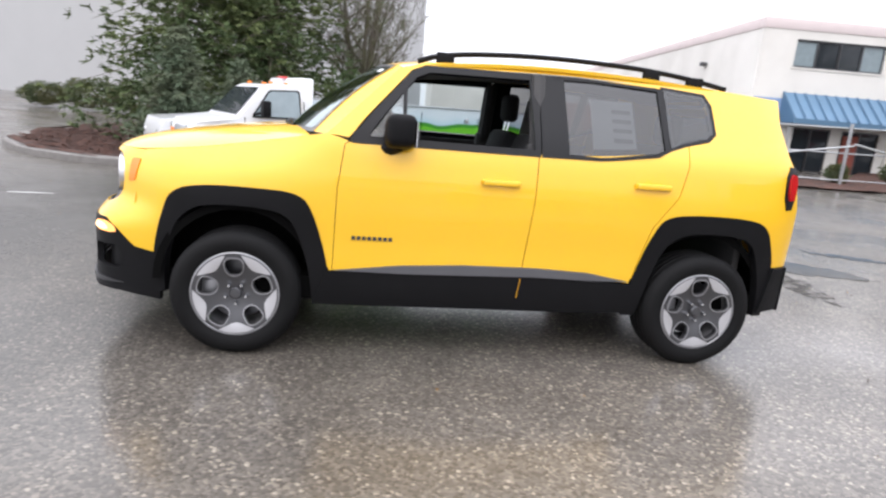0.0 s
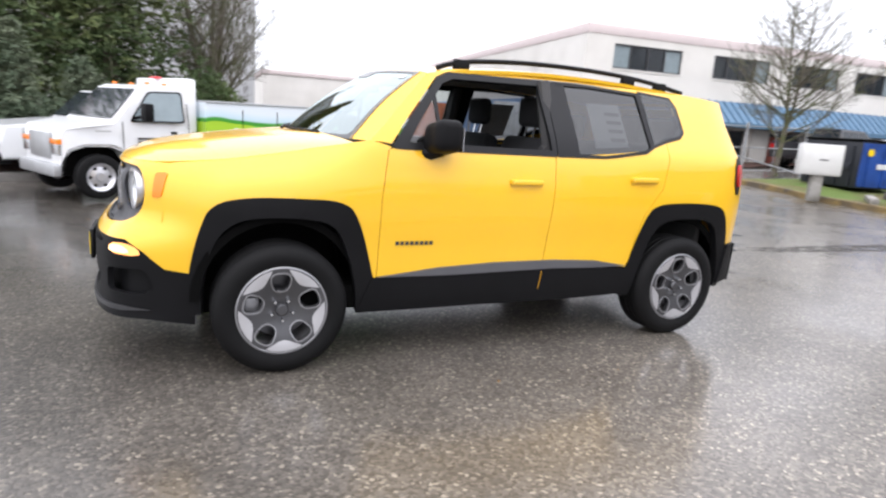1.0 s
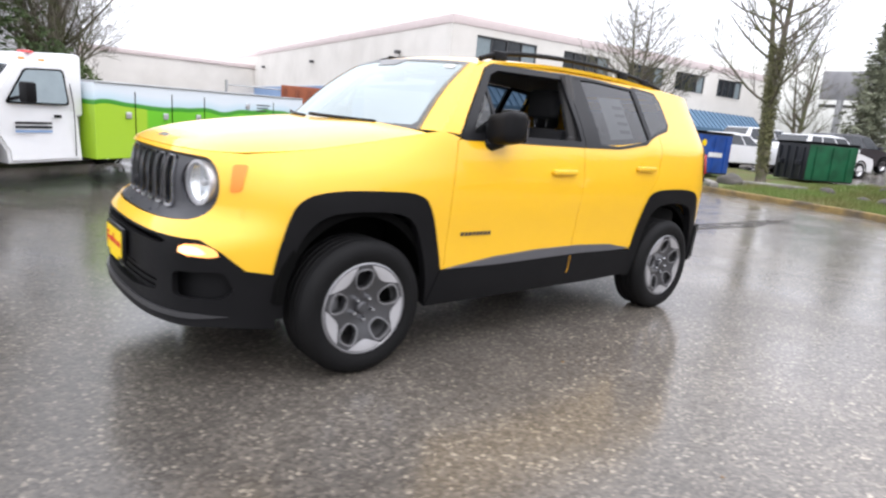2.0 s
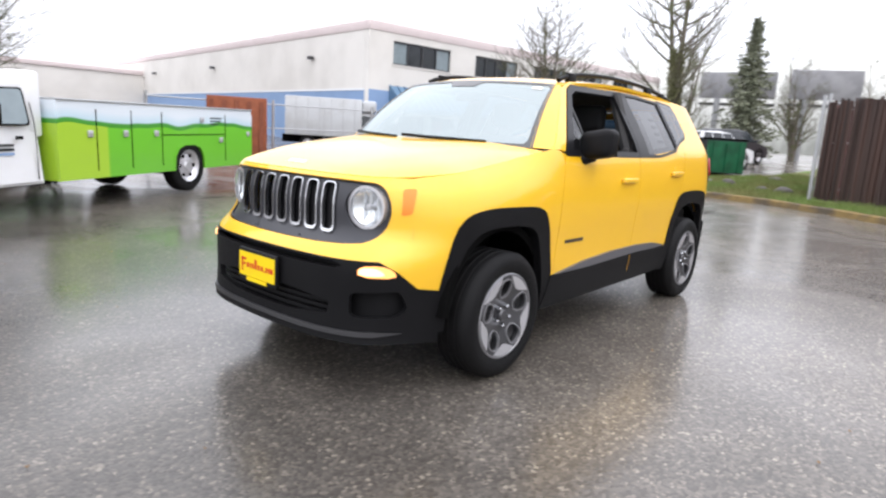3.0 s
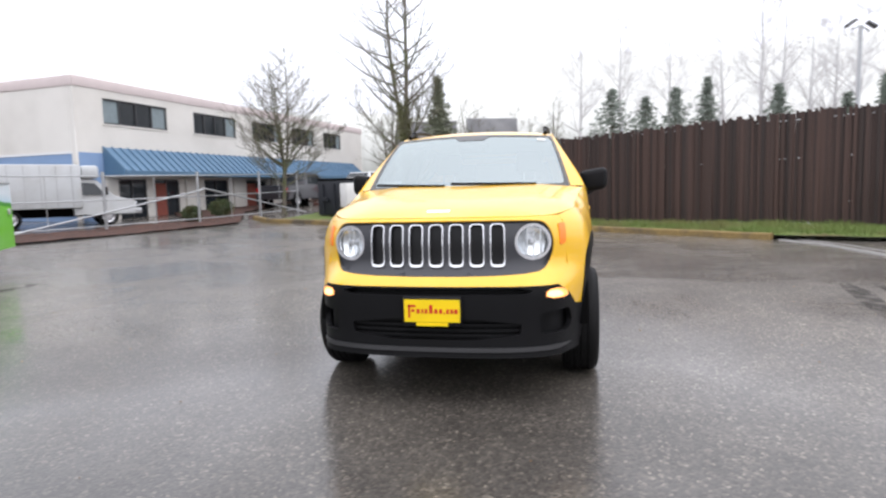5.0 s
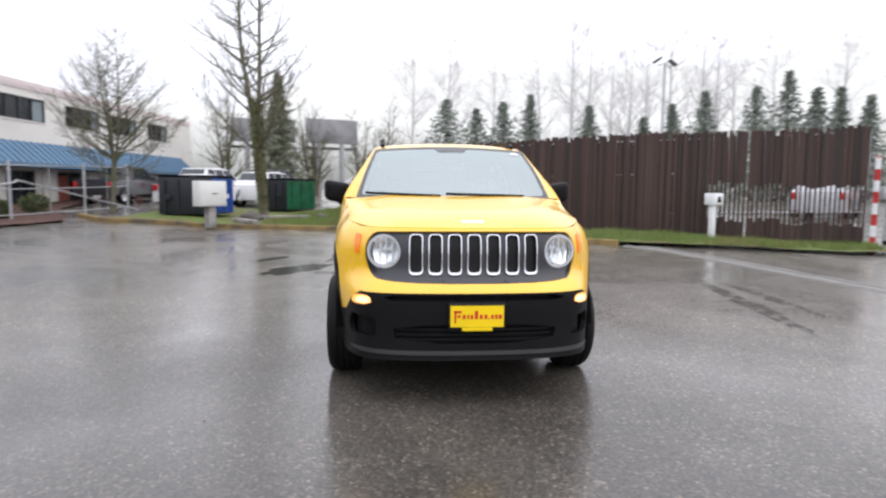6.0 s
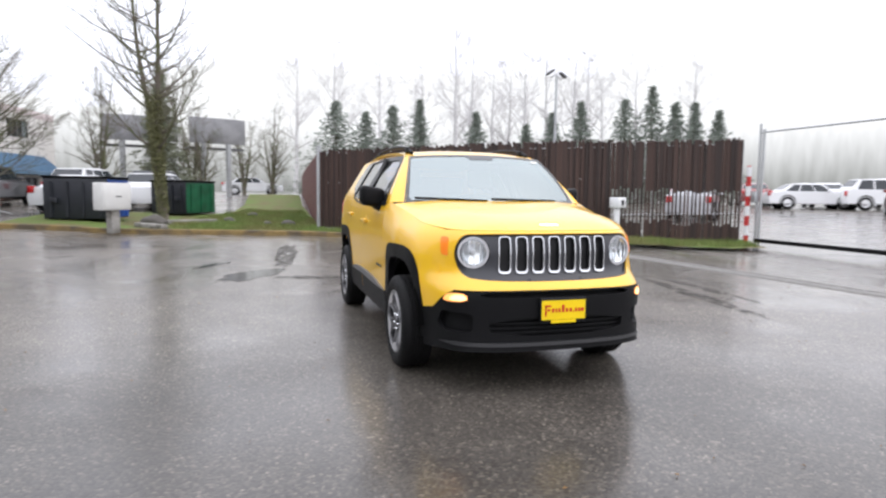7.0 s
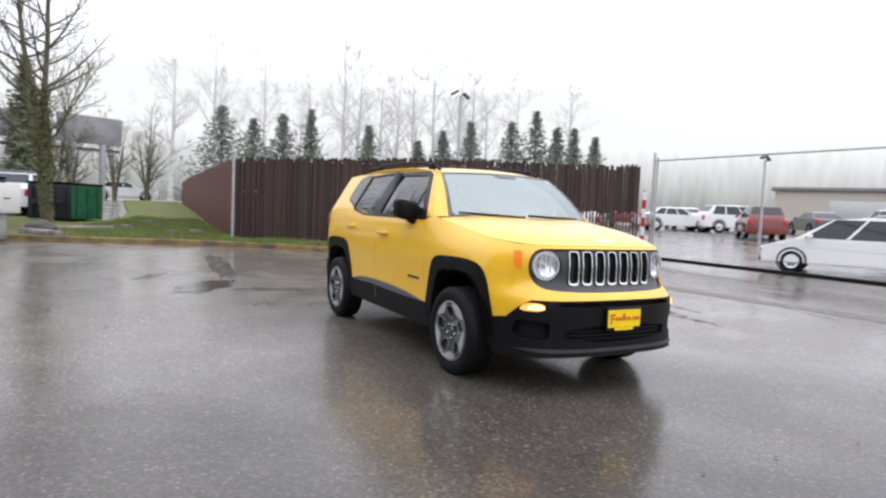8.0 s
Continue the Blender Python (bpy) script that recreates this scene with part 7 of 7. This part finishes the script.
        part("arch_lip", panel([*arch, *[(wb + (u - wb) * 0.9, z0 + (z - z0) * 0.9) for u, z in arch[::-1]]], lambda u, z, s=s: (u, s * 0.868, z), (), 0.1, 0.03, (0, s, 0)), LIV, t)
        for k in range(3):
            part("lettering_bar", box(4.65, 5.0 - 0.05 * k, s * 0.862 - 0.003, s * 0.862 + 0.003, 1.19 - 0.05 * k, 1.21 - 0.05 * k), RIM_GREY, t)
        part("top_rail", box(x0, x1, s * 0.72 - 0.16, s * 0.72 + 0.16, z1, z1 + 0.025, 0.008), STEEL, t)
        road_wheel(t, 0.0, s * 0.66, 0.30, 0.19, None, s)
        road_wheel(t, wb, s * 0.72, 0.42, 0.25, None, s)
        part("wheel_well", box(wb - 0.42, wb + 0.42, s * 0.55 - 0.01, s * 0.55 + 0.01, 0.42, 0.8), CAVITY, t)
        part("front_well", box(-0.40, 0.40, s * 0.45 - 0.01, s * 0.45 + 0.01, 0.3, 0.7), CAVITY, t)
    part("body_floor", box(x0, x1, -0.56, 0.56, 0.50, 0.70), STEEL, t)
    part("body_rear", box(x1, x1 + 0.03, -0.86, 0.86, z0, 1.28, 0.01), LIV, t)
    part("body_front", box(x0, x0 + 0.04, -0.56, 0.56, 0.70, 1.35), WHITE, t)
    part("chassis", box(-0.5, x1 - 0.2, -0.4, 0.4, 0.30, 0.46), CAVITY, t)
    part("rear_axle", tube([(wb, -0.6, 0.31), (wb, 0.6, 0.31)], 0.06, 8), CAVITY, t)
    return t


build_service_truck()
parked("pickup", -2.25, 8.35, 27, (0.72, 0.73, 0.74), "white pickup truck parked behind the service truck", 0.80, "pickup_truck")


DULL_WHITE = mat("weathered_white_panel", (0.50, 0.52, 0.53), 0.5, vary=0.12, scale=2.5, second=(0.44, 0.45, 0.45), mix_scale=1.2)


def build_box_truck():
    b = thing("box_truck", 11.25, 13.35, ground_z(11.25, 13.35), 138, "white box truck with a rounded cab front", "truck")
    b.scale = (0.74, 0.74, 0.74)
    cab = [(-1.0, 0.45), (-1.05, 0.65), (-1.0, 1.0), (-0.25, 1.2), (0.35, 1.85), (1.2, 1.92), (1.2, 0.45)]
    part("cab", slab(cab, 0.95, 0.82, 1.15), DULL_WHITE, b, "white van cab")
    part("cargo_box", box(0.9, 4.3, -1.1, 1.1, 0.75, 2.45, 0.04), DULL_WHITE, b, "white ribbed cargo box")
    part("attic", box(0.25, 0.9, -1.0, 1.0, 1.9, 2.42, 0.12), DULL_WHITE, b)
    part("grille", box(-1.08, -1.0, -0.5, 0.5, 0.75, 0.98, 0.02), BRICK, b, "dark red grille")
    part("front_bumper", box(-1.25, -1.0, -0.95, 0.95, 0.45, 0.68, 0.04), STEEL, b)
    part("windshield", panel([(-0.8, 0.1), (0.8, 0.1), (0.72, 0.92), (-0.72, 0.92)], lambda u, v: (-0.24 + 0.58 * v, u, 1.23 + 0.62 * v), (), 0.3, 0.006, (-1, 0, 1)), PANE, b)
    for s in (-1, 1):
        part("side_window", panel([(0.05, 1.25), (0.42, 1.72), (1.0, 1.75), (1.0, 1.25)], lambda u, z, s=s: (u, s * (0.95 - 0.13 * (z - 1.15) / 0.77 + 0.01), z), (), 0.3, 0.006, (0, s, 0)), PANE, b)
        part("side_mirror", box(0.0, 0.1, s * 1.12 - 0.08, s * 1.12 + 0.08, 1.25, 1.55, 0.02), BLACK_PLASTIC, b)
        for k in range(6):
            part("box_rib", box(1.2 + 0.52 * k, 1.23 + 0.52 * k, s * 1.1 - 0.012, s * 1.1 + 0.012, 0.8, 2.4), STEEL, b)
        part("headlamp", box(-1.07, -0.95, s * 0.75 - 0.12, s * 0.75 + 0.12, 0.75, 0.95, 0.02), REFLECTOR, b)
        road_wheel(b, 0, s * 0.8, 0.37, 0.22, None, s)
        road_wheel(b, 3.3, s * 0.85, 0.37, 0.25, None, s)
    part("chassis", box(-0.5, 4.5, -0.4, 0.4, 0.4, 0.75), CAVITY, b)
    part("rust_load", box(-0.2, 0.1, 0, 0.1, 0.5, 0.6), CAVITY, b)


build_box_truck()
cont = thing("cargo_container", 5.3, 12.7, ground_z(5.3, 12.7), -30, "rust-orange steel container behind the fence", "container")
part("body", box(-0.75, 0.75, -0.6, 0.6, 0.06, 1.62, 0.02), mat("rust_steel", (0.24, 0.07, 0.03), 0.8, vary=0.4, scale=5, bump=0.4), cont)
RUST_RIB = mat("rust_rib", (0.20, 0.06, 0.03), 0.8, vary=0.4)
for k in range(5):
    part("rib", box(-0.68 + 0.31 * k, -0.58 + 0.31 * k, -0.63, -0.59, 0.16, 1.52), RUST_RIB, cont)

SILVER_PAINT, DARK_PAINT, MAROON = (0.45, 0.46, 0.48), (0.03, 0.03, 0.035), (0.16, 0.015, 0.012)
PALE = (0.72, 0.73, 0.74)
# car park behind the gate
parked("suv", 16.9, -16.6, 135, SILVER_PAINT, "silver off-road car seen through the fence slats", 1.0)
parked("van", 3.75, -14.5, 207, PALE, "white minivan parked beyond the gate", 0.88, "parked_van")
parked("suv", 14.2, -26.0, 132, MAROON, "dark red car with its tail to the gate", 1.0)
parked("sedan", 8.6, -27.0, 150, SILVER_PAINT, "silver saloon parked in a row", 1.0)
parked("sedan", 21.0, -27.6, 60, PALE, "white saloon parked in a row", 1.0)
parked("suv", 18.6, -30.2, 60, PALE, "white off-road car parked in a row", 1.0)
for k, (cx, cy, cr, col, lab) in enumerate(((22.6, -30.5, 140, PALE, "white"), (19.2, -32.2, 140, SILVER_PAINT, "silver"), (15.8, -33.8, 140, DARK_PAINT, "dark"), (12.4, -35.0, 140, PALE, "white"), (26.5, -29.0, 140, MAROON, "dark red"), (9, -37, 140, SILVER_PAINT, "silver"), (30, -26.5, 140, PALE, "white"), (5.5, -39, 140, PALE, "white"))):
    parked(("sedan", "suv")[k % 2], cx, cy, cr, col, lab + " car in the far row of the car park")
# cars by the white building and along the road
parked("pickup", 21.0, 11.3, 175, DARK_PAINT, "dark pickup truck in front of the building", 0.85, "pickup_truck")
parked("sedan", 19.2, 7.6, 165, PALE, "white saloon behind the dumpster", 0.9)
parked("suv", 24.0, 8.6, 165, PALE, "white car in front of the building", 0.9)
parked("suv", 26.5, 6.2, 165, DARK_PAINT, "dark car parked near the road", 0.9)
parked("suv", 22.0, 5.6, 165, PALE, "white car parked near the road", 0.88)
parked("sedan", 46.0, 2.0, 90, PALE, "white car on the distant road", 1.0)
